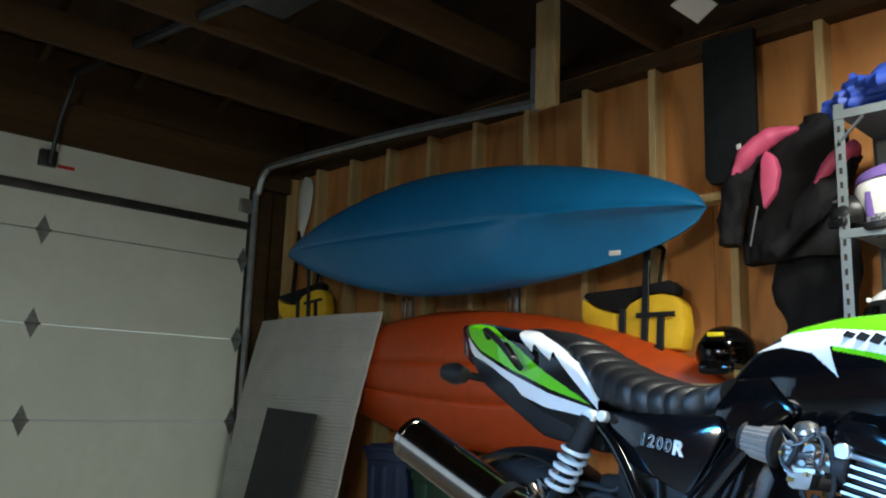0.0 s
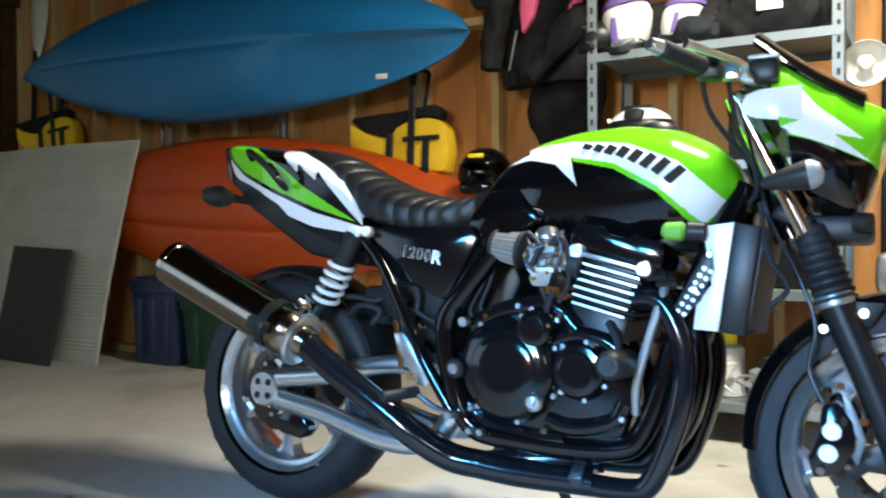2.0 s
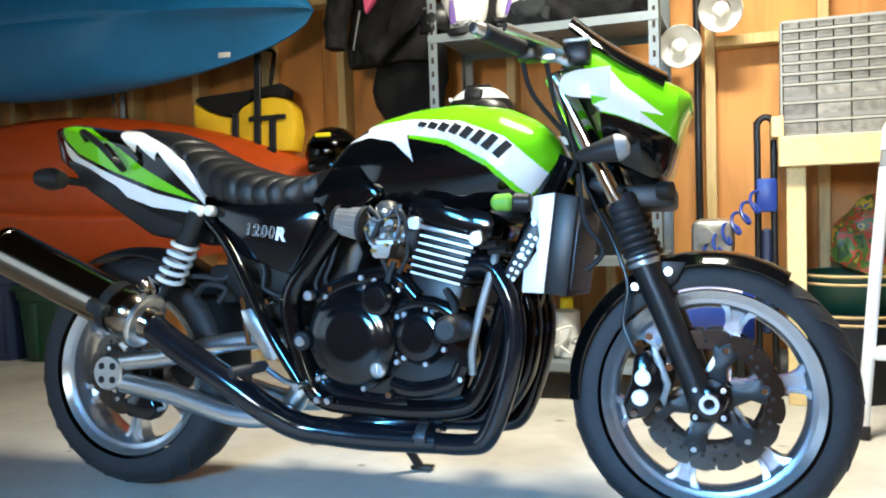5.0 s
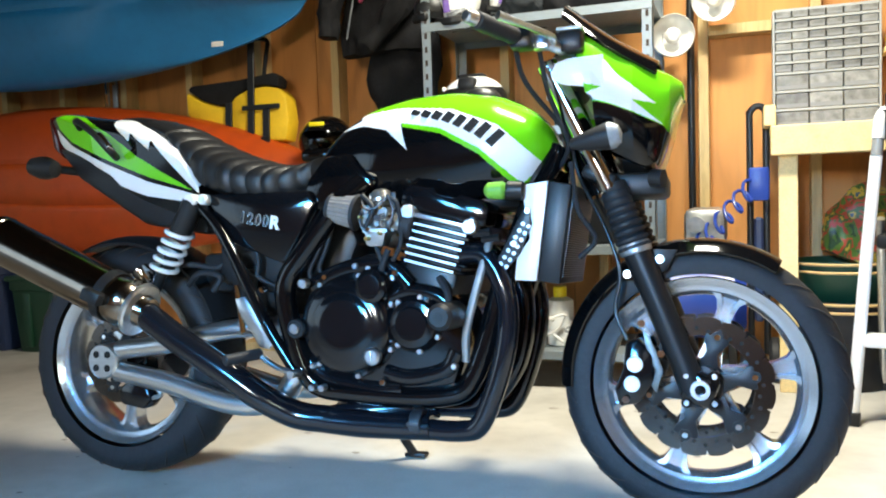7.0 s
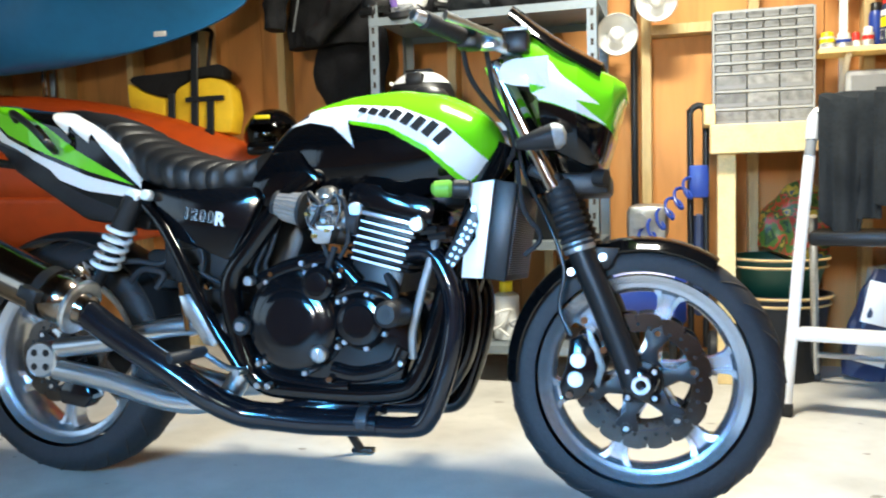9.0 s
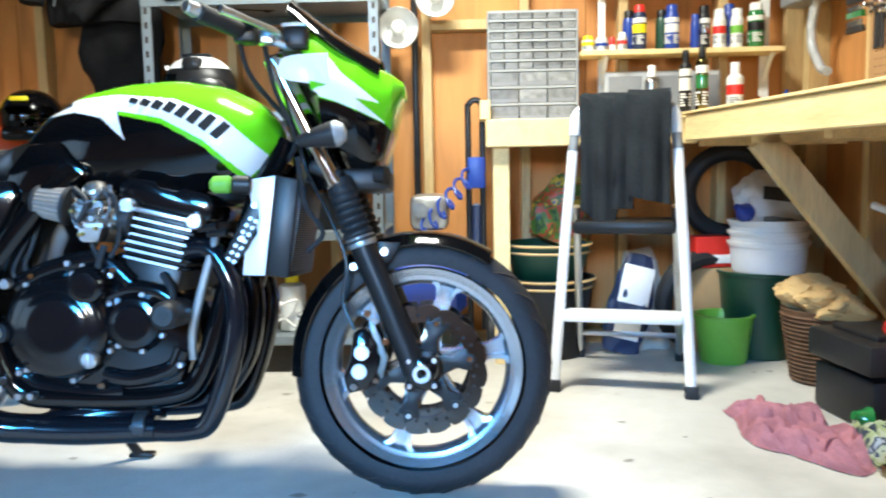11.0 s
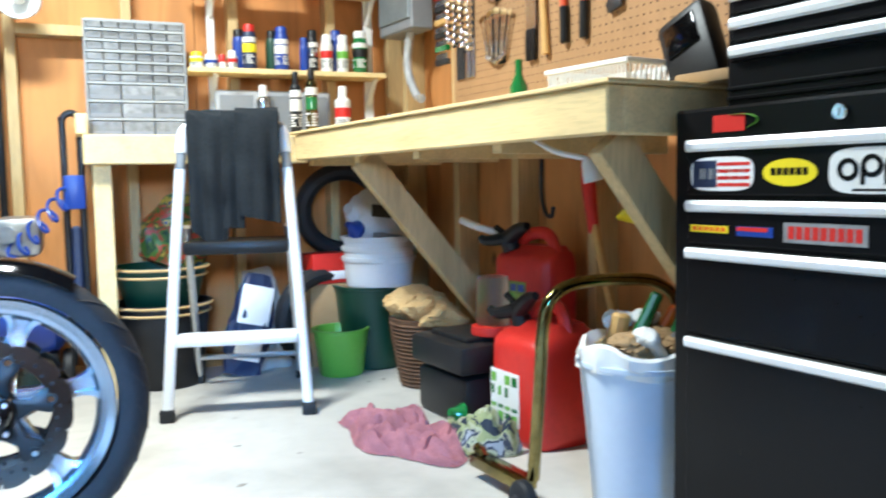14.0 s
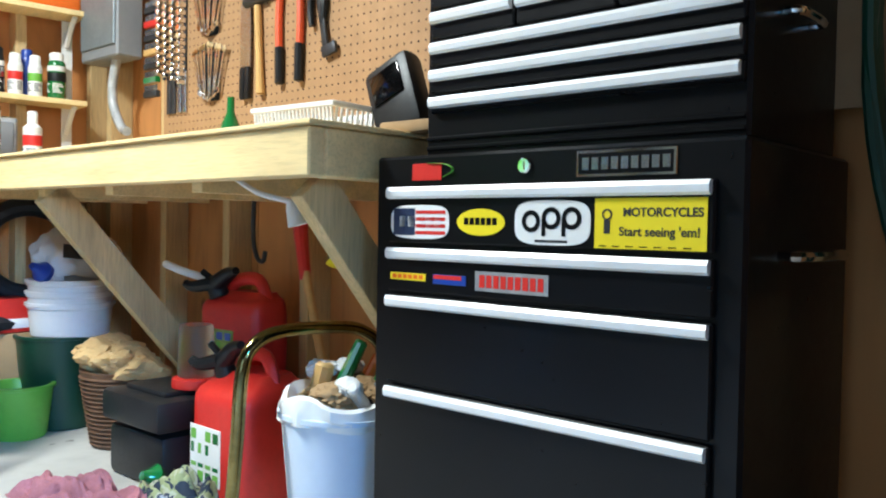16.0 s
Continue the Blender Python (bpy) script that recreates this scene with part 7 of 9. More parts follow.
S1 = 1.1855
for x, y, r, h, body, cap, band, lab in (
    (1.235, 3.33, 0.026, 0.062, "whitecloth", "yellowpl", "yellowpl", "small white and yellow plastic tub"),
    (1.29, 3.34, 0.026, 0.058, "whitecloth", "white", "bluepl", "small white and blue plastic tub"),
    (1.335, 3.36, 0.017, 0.06, "white", "red", None, "small white bottle with a red cap"),
    (1.372, 3.345, 0.019, 0.075, "white", "white", "red", "small white bottle with a red label"),
    (1.405, 3.385, 0.024, 0.165, "bluepl", "satin", None, "blue spray can with a black cap"),
    (1.438, 3.335, 0.027, 0.178, "bluebin", "red", "yellowpl", "navy spray can with a red cap and yellow label"),
    (1.535, 3.38, 0.024, 0.165, "greenbin", "satin", None, "dark green spray can with a black cap"),
    (1.565, 3.335, 0.028, 0.175, "bluepl", "bluepl", "whitecloth", "blue spray can with a pale label"),
    (1.66, 3.35, 0.018, 0.14, "bluepl", "bluepl", None, "slim blue spray can"),
    (1.70, 3.37, 0.024, 0.175, "satin", "satin", "steel", "black and silver spray can"),
    (1.752, 3.34, 0.025, 0.155, "white", "white", "red", "white spray can with a red label"),
    (1.80, 3.375, 0.024, 0.18, "bluepl", "bluepl", None, "blue plastic spray bottle on the shelf"),
    (1.818, 3.335, 0.024, 0.155, "white", "white", "lightgreen", "white and green spray can"),
    (1.893, 3.335, 0.032, 0.175, "bottlegreen", "white", "satin", "green spray bottle with a white trigger"),
):
    can(x, y, S1, r, h, body, cap, lab, band=band, neck=0.8, kind="spray can" if h > 0.1 else "bottle")
for x, y, r, h, body, cap, band, lab in (
    (1.475, 3.28, 0.028, 0.20, "steel", "white", None, "silver spray can with a white cap"),
    (1.585, 3.20, 0.022, 0.245, "satin", "satin", "whitecloth", "black and white bottle"),
    (1.645, 3.19, 0.024, 0.26, "gold", "satin", "bottlegreen", "gold and teal bottle with a black cap"),
    (1.785, 3.24, 0.032, 0.20, "white", "white", "red", "white bottle with red print on the bench"),
):
    can(x, y, 0.9225, r, h, body, cap, lab, band=band, neck=0.55, cap_h=0.045, kind="bottle")
boxes = thing("parts_box", pose(1.53, 3.36, 0.9225), "clear plastic small-parts box on the bench", "parts box")
b = B()
span(b, (-0.23, -0.03, 0), (0.23, 0.03, 0.185), None, 0.008)
part("case", b, "clearplastic", boxes)
for x in (-0.15, 0.0, 0.15):
    b = B()
    span(b, (x - 0.065, -0.036, 0.02), (x + 0.065, -0.031, 0.165), None, 0.003)
    part("drawer_front", b, "greyplastic", boxes)
for dx, dy, mtr, lab in ((1.965, 3.22, "lightgreen", "lime green tape measure on the bench"),):
    t = thing("tape_measure", pose(dx, dy, 0.9225), lab, "tape measure")
    b = B()
    box(b, (0, 0, 0.018), (0.08, 0.05, 0.036), None, 0.012)
    part("case", b, mtr, t)
    b = B()
    cyl(b, (0.0, 0, 0.036), (0.01, 0, 0.09), 0.012, 0.007, seg=10)
    part("knob", b, "bluepl", t)
orangebox = thing("tool_case", pose(1.80, 3.36, 1.522), "orange plastic tool case on the upper shelf", "tool case")
b = B()
box(b, (0, 0, 0.05), (0.34, 0.12, 0.10), None, 0.015)
part("case", b, "orangepl", orangebox)

# on the bench wall: electric box, conduit, sockets, wrenches and tools
elec = thing("breaker_box", MB @ pose(0.0, 0.33, 1.52), "grey steel electric breaker box on the wall", "electric box")
b = B()
span(b, (0.0, -0.15, -0.19), (0.10, 0.13, 0.35), None, 0.006)
part("box", b, "greyplastic", elec)
b = B()
span(b, (0.1005, -0.14, -0.15), (0.108, 0.12, 0.34), None, 0.004)
part("cover", b, "shelfgrey", elec)
b = B()
tube(b, [(0.05, 0.03, -0.18), (0.05, 0.0, -0.28), (0.05, 0.01, -0.36), (0.05, 0.07, -0.44), (0.06, 0.13, -0.46)], 0.017, seg=12)
part("conduit", b, "clearplastic", elec, "grey flexible conduit")


def socket_rail(u, z, n, mtr, step=0.026, label="chrome sockets on a hanging rail"):
    t = thing("socket_rail", MB @ pose(0.008, u, z), label, "socket rail", "socket rails")
    b = B()
    span(b, (0, -0.008, -step * n), (0.006, 0.008, 0.01), None, 0.001)
    part("rail", b, "darksteel", t)
    for k in range(n):
        b = B()
        r = 0.0085 + 0.0006 * (n - k) * 0.5
        cyl(b, (0.006, 0, -step * k), (0.034, 0, -step * k), r, r * 1.06, seg=12, bevel=0.002)
        part("socket", b, mtr, t)
    return t


for u, z, n in ((0.63, 1.52, 11), (0.675, 1.53, 12), (0.72, 1.54, 13), (0.765, 1.55, 14)):
    socket_rail(u, z, n, "chrome")
bits = thing("bit_rack", MB @ pose(0.004, 0.55, 1.28), "rack of coloured screwdriver bits and hex keys", "tool rack")
for k, mt in enumerate(("bottlegreen", "red", "bluepl", "tan", "red", "bottlegreen", "bluepl")):
    b = B()
    span(b, (0, -0.045, 0.20 - 0.05 * k), (0.02, 0.045, 0.222 - 0.05 * k), None, 0.002)
    part("rung", b, mt if k % 2 else "darksteel", bits)
    b = B()
    for q in range(7):
        cyl(b, (0.012, -0.04 + 0.013 * q, 0.222 - 0.05 * k), (0.012, -0.04 + 0.013 * q, 0.243 - 0.05 * k), 0.004, seg=6)
    tagged(part("bits", b, "steel", bits), "", "", "", "stuff")
for k, u in enumerate((0.665, 0.695, 0.735, 0.765)):
    f_ = thing("hand_file", MB @ pose(0.012, u, 1.14, 0, 0, 0), "flat steel file hung under the sockets", "file", "hanging files")
    b = B()
    span(b, (-0.004, -0.011, -0.03), (0.004, 0.011, 0.11), None, 0.002)
    part("blade", b, "darksteel" if k < 2 else "steel", f_)


def wrench_fan(u, z):
    t = thing("wrench_set", MB @ pose(0.01, u, z), "fan of chrome combination wrenches on a holder", "wrench set", "wrench sets")
    b = B()
    prism(b, [(-0.055, 0.05), (0.055, 0.05), (0.035, -0.11), (-0.03, -0.11)], 0.0, 0.02, pose(0.0, 0, 0, 0, 0, 0) @ Matrix.Rotation(radians(90), 4, "Z"), 0.003)
    part("holder", b, "greycloth", t)
    for k in range(9):
        s = (k - 4) / 4
        b = B()
        m = pose(0.014 + 0.003 * (k % 2), 0.075 * s, 0.0, -16 * s, 0, 0)
        box(b, (0, 0, -0.02), (0.004, 0.008, 0.17 - 0.04 * abs(s)), m, 0.001)
        cyl(b, (-0.003, 0, 0.07 - 0.02 * abs(s)), (0.003, 0, 0.07 - 0.02 * abs(s)), 0.011, seg=12, m=m)
        cyl(b, (-0.003, 0, -0.105 + 0.02 * abs(s)), (0.003, 0, -0.105 + 0.02 * abs(s)), 0.009, seg=10, m=m)
        part("wrench", b, "chrome", t)


wrench_fan(0.92, 1.46)
wrench_fan(0.93, 1.245)


def hung(name, u, z, pieces, label, cat, tilt=0.0):
    t = thing(name, MB @ pose(0.02, u, z, tilt, 0, 0), label, cat, "tools on the pegboard")
    for nm, mt, build in pieces:
        b = B()
        build(b)
        part(nm, b, mt, t)
    return t


for k, u in enumerate((1.115, 1.14)):
    hung("putty_knife", u, 1.30, [("blade", "steel", lambda b: span(b, (-0.002, -0.014, -0.08), (0.002, 0.014, 0.12), None, 0.001)), ("handle", "satin", lambda b: box(b, (0, 0, -0.13), (0.016, 0.024, 0.10), None, 0.006))], "steel scraper with a black handle", "scraper")
hung("hammer", 1.195, 1.30, [("handle", "tan", lambda b: tube(b, [(0, 0, -0.17), (0, 0, -0.05), (0, 0, 0.10)], [0.014, 0.011, 0.012], seg=10)), ("head", "darksteel", lambda b: (cyl(b, (0, -0.06, 0.12), (0, 0.05, 0.12), 0.017, seg=12, bevel=0.003), box(b, (0, 0.07, 0.12), (0.012, 0.05, 0.02), None, 0.004)))], "wooden-handled hammer hung on pegs", "hammer", 4)


def pliers(u, z, length, handle, label):
    def leg(s):
        return lambda b: tube(b, [(0, 0.012 * s, 0.0), (0, 0.03 * s, -length * 0.4), (0, 0.024 * s, -length)], [0.009, 0.011, 0.009], seg=8)

    def jaws(b):
        box(b, (0, 0, 0.03), (0.014, 0.035, 0.07), None, 0.006)
        cyl(b, (-0.01, 0, 0.0), (0.01, 0, 0.0), 0.016, seg=12)

    return hung("pliers", u, z, [("handle", handle, leg(-1)), ("handle", handle, leg(1)), ("jaw", "darksteel", jaws)], label, "pliers")


def bolt_cutter(b):
    for s in (-1, 1):
        tube(b, [(0, 0.045 * s, -0.20), (0, 0.05 * s, 0.0), (0, 0.03 * s, 0.14)], 0.011, seg=8)


hung("loppers", 1.345, 1.36, [("cutter_frame", "orangered", bolt_cutter), ("grip", "satin", lambda b: cyl(b, (0, -0.045, -0.21), (0, -0.047, -0.10), 0.014, seg=10, bevel=0.003)), ("grip", "satin", lambda b: cyl(b, (0, 0.045, -0.21), (0, 0.047, -0.10), 0.014, seg=10, bevel=0.003))], "red-handled bolt cutters hung on pegs", "bolt cutters")
pliers(1.47, 1.40, 0.10, "satin", "black-handled pliers hung on pegs")
hung("adjustable_wrench", 1.50, 1.28, [("wrench", "darksteel", lambda b: (box(b, (0, 0, 0.03), (0.012, 0.022, 0.16), None, 0.004), box(b, (0, 0.012, -0.06), (0.014, 0.06, 0.035), None, 0.006)))], "dark steel adjustable wrench", "wrench", 12)

bottle = thing("bottle", MB @ pose(0.12, 1.20, 0.9225), "small green glass bottle on the bench", "bottle")
b = B()
lathe(b, [(0, 0), (0.026, 0), (0.029, 0.005), (0.029, 0.10), (0.012, 0.14), (0.011, 0.185), (0, 0.185)], None, 20)
part("glass", b, "bottlegreen", bottle)
for u, d, w, l, rz in ((1.02, 0.35, 0.14, 0.22, 12), (1.30, 0.42, 0.12, 0.2, -8)):
    pp = thing("paper_sheet", MB @ pose(d, u, 0.9228, 0, 0, rz), "white paper sheets lying on the bench", "paper", "papers on the bench")
    b = B()
    span(b, (-w / 2, -l / 2, 0), (w / 2, l / 2, 0.010), None, 0.001)
    part("stack", b, "white", pp)

basket = thing("plastic_basket", MB @ pose(0.34, 1.885, 0.9225, 0, 0, 4) @ Matrix.Diagonal((0.85, 0.74, 0.85, 1)), "white slotted plastic basket on the bench", "basket")
b = B()
span(b, (-0.10, -0.16, 0), (0.10, 0.16, 0.006), None, 0.002)
part("base", b, "white", basket)
b = B()
for z in (0.062, ):
    for s in (-1, 1):
        span(b, (s * 0.112 - 0.006, -0.175, z), (s * 0.112 + 0.006, 0.175, z + 0.014), None, 0.003)
        span(b, (-0.112, s * 0.17 - 0.006, z), (0.112, s * 0.17 + 0.006, z + 0.014), None, 0.003)
part("rim", b, "white", basket)
for s in (-1, 1):
    for k in range(22):
        y = -0.16 + 0.32 * k / 21
        b = B()
        tube(b, [(s * 0.102, y, 0.003), (s * 0.112, y, 0.066)], 0.0042, seg=5, n=1)
        part("slat", b, "white", basket)
    for k in range(12):
        x = -0.10 + 0.2 * k / 11
        b = B()
        tube(b, [(x, s * 0.16, 0.003), (x, s * 0.17, 0.066)], 0.0042, seg=5, n=1)
        part("slat", b, "white", basket)

radio = thing("weather_display", MB @ pose(0.30, 2.105, 0.9225, 0, 0, 0), "black electronic display unit propped on the bench", "display unit")
b = B()
box(b, (0, 0, 0.085), (0.06, 0.13, 0.18), pose(0, 0, 0, 25, -8, 0), 0.018)
part("casing", b, "plastic", radio)
b = B()
box(b, (0.032, 0, 0.115), (0.006, 0.085, 0.07), pose(0, 0, 0, 25, -8, 0), 0.002)
part("screen", b, "blackgloss", radio)
b = B()
box(b, (0.0, 0.035, 0.012), (0.09, 0.15, 0.024), None, 0.006)
part("stand", b, "card", radio)

# ---- tool chest ----
cab = thing("tool_cabinet", MB, "black steel roller tool cabinet with silver drawer pulls", "tool cabinet")
b = B()
span(b, (0.0, 2.17, 0.10), (0.45, 2.875, 0.862), None, 0.006)
part("carcass", b, "toolblack", cab)


def chest_drawer(parent, u0, u1, z0, z1, d):
    b = B()
    span(b, (d, u0, z0 + 0.002), (d + 0.014, u1, z1 - 0.004), None, 0.003)
    dr = part("drawer", b, "toolblack", parent)
    b = B()
    rows = []
    for u in (u0 + 0.004, u1 - 0.004):
        rows.append([(d + 0.013, u, z1 - 0.006), (d + 0.022, u, z1 - 0.005), (d + 0.026, u, z1 - 0.012), (d + 0.025, u, z1 - 0.022), (d + 0.019, u, z1 - 0.026), (d + 0.013, u, z1 - 0.024)])
    loft(b, rows)
    part("pull", b, "brightalu", dr, "full-width satin aluminium pull")
    return dr


for z0, z1 in ((0.702, 0.809), (0.614, 0.700), (0.447, 0.613), (0.12, 0.446)):
    chest_drawer(cab, 2.215, 2.835, z0, z1, 0.448)
b = B()
cyl(b, (0.45, 2.515, 0.834), (0.458, 2.515, 0.834), 0.013, seg=20, bevel=0.002)
box(b, (0.459, 2.515, 0.834), (0.002, 0.003, 0.012))
part("lock", b, "chrome", cab)
b = B()
span(b, (0.45, 2.61, 0.812), (0.453, 2.775, 0.853), None, 0.002)
badge = part("maker_plate", b, "chrome", cab, "chrome maker's plate")
b = B()
span(b, (0.4532, 2.615, 0.817), (0.4538, 2.77, 0.848))
part("plate_field", b, "toolblack", badge)
for k in range(9):
    b = B()
    span(b, (0.454, 2.622 + 0.0165 * k, 0.823), (0.4552, 2.634 + 0.0165 * k, 0.842), None, 0.001)
    part("letter_bar", b, "steel", badge)
b = B()
tube(b, [(0.12, 2.876, 0.70), (0.13, 2.905, 0.70), (0.32, 2.905, 0.70), (0.33, 2.876, 0.70)], 0.009, seg=8)
part("side_handle", b, "chrome", cab)
for u in (2.24, 2.80):
    for d in (0.07, 0.38):
        b = B()
        cyl(b, (d, u - 0.016, 0.05), (d, u + 0.016, 0.05), 0.05, seg=20, bevel=0.006)
        box(b, (d, u, 0.095), (0.05, 0.045, 0.02), None, 0.004)
        part("caster", b, "rubber", cab)

chest = thing("tool_chest", MB @ pose(0, 0, 0.864), "black steel top tool chest with silver drawer pulls", "tool chest")
b = B()
span(b, (0.0, 2.235, 0.0), (0.385, 2.85, 0.46), None, 0.006)
part("carcass", b, "toolblack", chest)
for z0, z1, split in ((0.078, 0.113, 0), (0.115, 0.163, 0), (0.165, 0.213, 0), (0.215, 0.269, 1), (0.271, 0.325, 1)):
    if split:
        chest_drawer(chest, 2.255, 2.445, z0, z1, 0.383)
        chest_drawer(chest, 2.449, 2.640, z0, z1, 0.383)
        chest_drawer(chest, 2.644, 2.844, z0, z1, 0.383)
    else:
        chest_drawer(chest, 2.255, 2.844, z0, z1, 0.383)
for z in (0.012, 0.03):
    b = B()
    span(b, (0.385, 2.24, z), (0.39, 2.845, z + 0.008), None, 0.002)
    part("rib", b, "toolblack", chest)
b = B()
tube(b, [(0.15, 2.851, 0.20), (0.16, 2.875, 0.20), (0.26, 2.875, 0.20), (0.27, 2.851, 0.20)], 0.007, seg=8)
part("side_handle", b, "chrome", chest)

# stickers on the cabinet drawers
FACE = 0.4645


def sticker(u0, u1, z0, z1, base, label, extra=(), r=0.006):
    t = thing("sticker", MB @ pose(FACE - 0.0012, 0, 0), label, "sticker", "stickers on the tool cabinet")
    b = B()
    span(b, (-0.0006, u0, z0), (0.0008, u1, z1), None, 0.0004)
    if r > 0.0065:
        b.free()
        b = B()
        uc, zc, ru, rz = (u0 + u1) / 2, (z0 + z1) / 2, (u1 - u0) / 2, (z1 - z0) / 2
        ring = []
        e = 1.0 if r > 0.05 else 0.55
        for a in np.linspace(0, 2 * math.pi, 41)[:-1]:
            c, s = math.cos(a), math.sin(a)
            ring.append((uc + ru * math.copysign(abs(c) ** e, c), zc + rz * math.copysign(abs(s) ** e, s)))
        loft(b, [[(x, p, q) for p, q in ring] for x in (-0.0006, 0.0008)])
    part("backing", b, base, t)
    for nm, mt, a0, a1, c0, c1 in extra:
        b = B()
        span(b, (0.0009, a0, c0), (0.0014, a1, c1))
        part(nm, b, mt, t)
    return t


def bar_words(u0, u1, z0, z1, n, mt):
    w = (u1 - u0) / n
    return [("word_bar", mt, u0 + w * k + w * 0.12, u0 + w * (k + 1) - w * 0.12, z0, z1) for k in range(n)]


st = sticker(2.225, 2.365, 0.712, 0.772, "white", "red, white and blue flag sticker", [("blue_field", "bluebin", 2.232, 2.285, 0.718, 0.766)] + [("flag_stripe", "red", 2.287, 2.357, 0.720 + 0.012 * k, 0.726 + 0.012 * k) for k in range(4)] + bar_words(2.245, 2.35, 0.733, 0.752, 5, "white"), r=0.02)
sticker(2.383, 2.485, 0.720, 0.765, "yellowpl", "yellow oval sticker with black print", bar_words(2.398, 2.47, 0.738, 0.750, 6, "toolblack"), r=0.1)
op = sticker(2.505, 2.645, 0.708, 0.778, "white", "white rounded sticker with a bold black wordmark", [("small_print", "darksteel", 2.545, 2.605, 0.712, 0.716)], r=0.02)
for k, u in enumerate((2.537, 2.575, 2.612)):
    b = B()
    lathe(b, [(0.010, 0), (0.0175, 0), (0.0175, 0.0006), (0.010, 0.0006), (0.010, 0)], pose(0.0012, u, 0.745 if k == 0 else 0.750, 0, 90, 0), 24)
    if k:
        span(b, (0.0012, u - 0.0175, 0.722), (0.0018, u - 0.0105, 0.750))
    part("letter_ring", b, "toolblack", op)
yl = sticker(2.652, 2.826, 0.706, 0.780, "yellowpl", "yellow road safety sticker with black lettering", [("edge_line", "toolblack", 2.66 + 0.022 * k, 2.672 + 0.022 * k, 0.709, 0.7105) for k in range(7)])
LET = Matrix(((0, 0, 1, 0), (1, 0, 0, 0), (0, 1, 0, 0), (0, 0, 0, 1)))
lettering("lettering_line", "MOTORCYCLES", 0.0172, pose(0.0014, 2.760, 0.759) @ LET, "darksteel", yl, 0.0002, bold=0.0004)
lettering("lettering_line", "Start seeing 'em!", 0.0185, pose(0.0014, 2.755, 0.731) @ LET, "darksteel", yl, 0.0002, bold=0.0003)
b = B()
lathe(b, [(0.006, 0), (0.0085, 0), (0.0085, 0.0006), (0.006, 0.0006), (0.006, 0)], pose(0.0012, 2.673, 0.756, 0, 90, 0), 16)
span(b, (0.0012, 2.668, 0.728), (0.0016, 2.678, 0.748))
part("pictogram", b, "darksteel", yl)
sticker(2.225, 2.312, 0.637, 0.650, "yellowpl", "narrow yellow brand sticker", bar_words(2.23, 2.308, 0.640, 0.6475, 6, "orangepl"))
sticker(2.330, 2.405, 0.634, 0.651, "bluepl", "narrow red and blue brand sticker", [("red_half", "red", 2.332, 2.395, 0.643, 0.650)])
sticker(2.425, 2.572, 0.628, 0.661, "clearplastic", "silver and red racing sticker", bar_words(2.433, 2.565, 0.634, 0.655, 9, "red"))
t = thing("sticker", MB @ pose(0.4512, 0, 0), "red brand sticker with a green swoosh", "sticker", "stickers on the tool cabinet")
b = B()
span(b, (-0.0006, 2.265, 0.816), (0.0008, 2.335, 0.846), None, 0.0004)
part("backing", b, "red", t)
b = B()
tube(b, [(0.001, 2.30, 0.846), (0.001, 2.345, 0.843), (0.001, 2.362, 0.832), (0.001, 2.338, 0.820)], [0.002, 0.005, 0.005, 0.002], seg=6, flat=0.2)
part("swoosh", b, "lightgreen", t)

# ---- step ladder with trousers over it ----
lad = thing("step_ladder", pose(1.238, 2.617, 0, 0, 0, -13.8), "white and grey aluminium two-step ladder standing open", "step ladder")
for s in (-1, 1):
    b = B()
    tube(b, [(0.217 * s, 0.0, 0.03), (0.19 * s, 0.09, 0.50), (0.170 * s, 0.145, 0.79)], 0.0175, seg=12, n=1, flat=0.72)
    part("front_rail", b, "brightalu", lad)
    b = B()
    tube(b, [(0.170 * s, 0.145, 0.79), (0.166 * s, 0.155, 0.84)], 0.0165, seg=12, n=1)
    part("grip_sleeve", b, "greyplastic", lad)
    b = B()
    tube(b, [(0.166 * s, 0.155, 0.84), (0.162 * s, 0.168, 0.905), (0.158 * s, 0.172, 0.93)], [0.019, 0.018, 0.008], seg=12, n=2)
    part("hand_rail", b, "brightalu", lad)
    b = B()
    box(b, (0.219 * s, -0.003, 0.02), (0.045, 0.035, 0.04), None, 0.006)
    part("foot", b, "rubber", lad)
    b = B()
    tube(b, [(0.185 * s, 0.50, 0.03), (0.165 * s, 0.20, 0.60)], 0.013, seg=10, n=1)
    part("rear_leg", b, "alu", lad)
    b = B()
    box(b, (0.186 * s, 0.503, 0.016), (0.035, 0.03, 0.032), None, 0.005)
    part("foot", b, "rubber", lad)
b = B()
box(b, (0, 0.055, 0.247), (0.385, 0.085, 0.036), None, 0.012)
part("step", b, "brightalu", lad)
b = B()
box(b, (0, 0.19, 0.535), (0.335, 0.20, 0.045), None, 0.014)
part("step", b, "satin", lad, "black moulded top step")
b = B()
tube(b, [(-0.178, 0.46, 0.105), (0.178, 0.46, 0.105)], 0.010, seg=8, n=1)
part("rear_brace", b, "alu", lad)
b = B()
tube(b, [(-0.158, 0.172, 0.925), (-0.10, 0.175, 0.945), (0.10, 0.175, 0.945), (0.158, 0.172, 0.925)], 0.012, seg=8)
part("top_rail", b, "alu", lad)


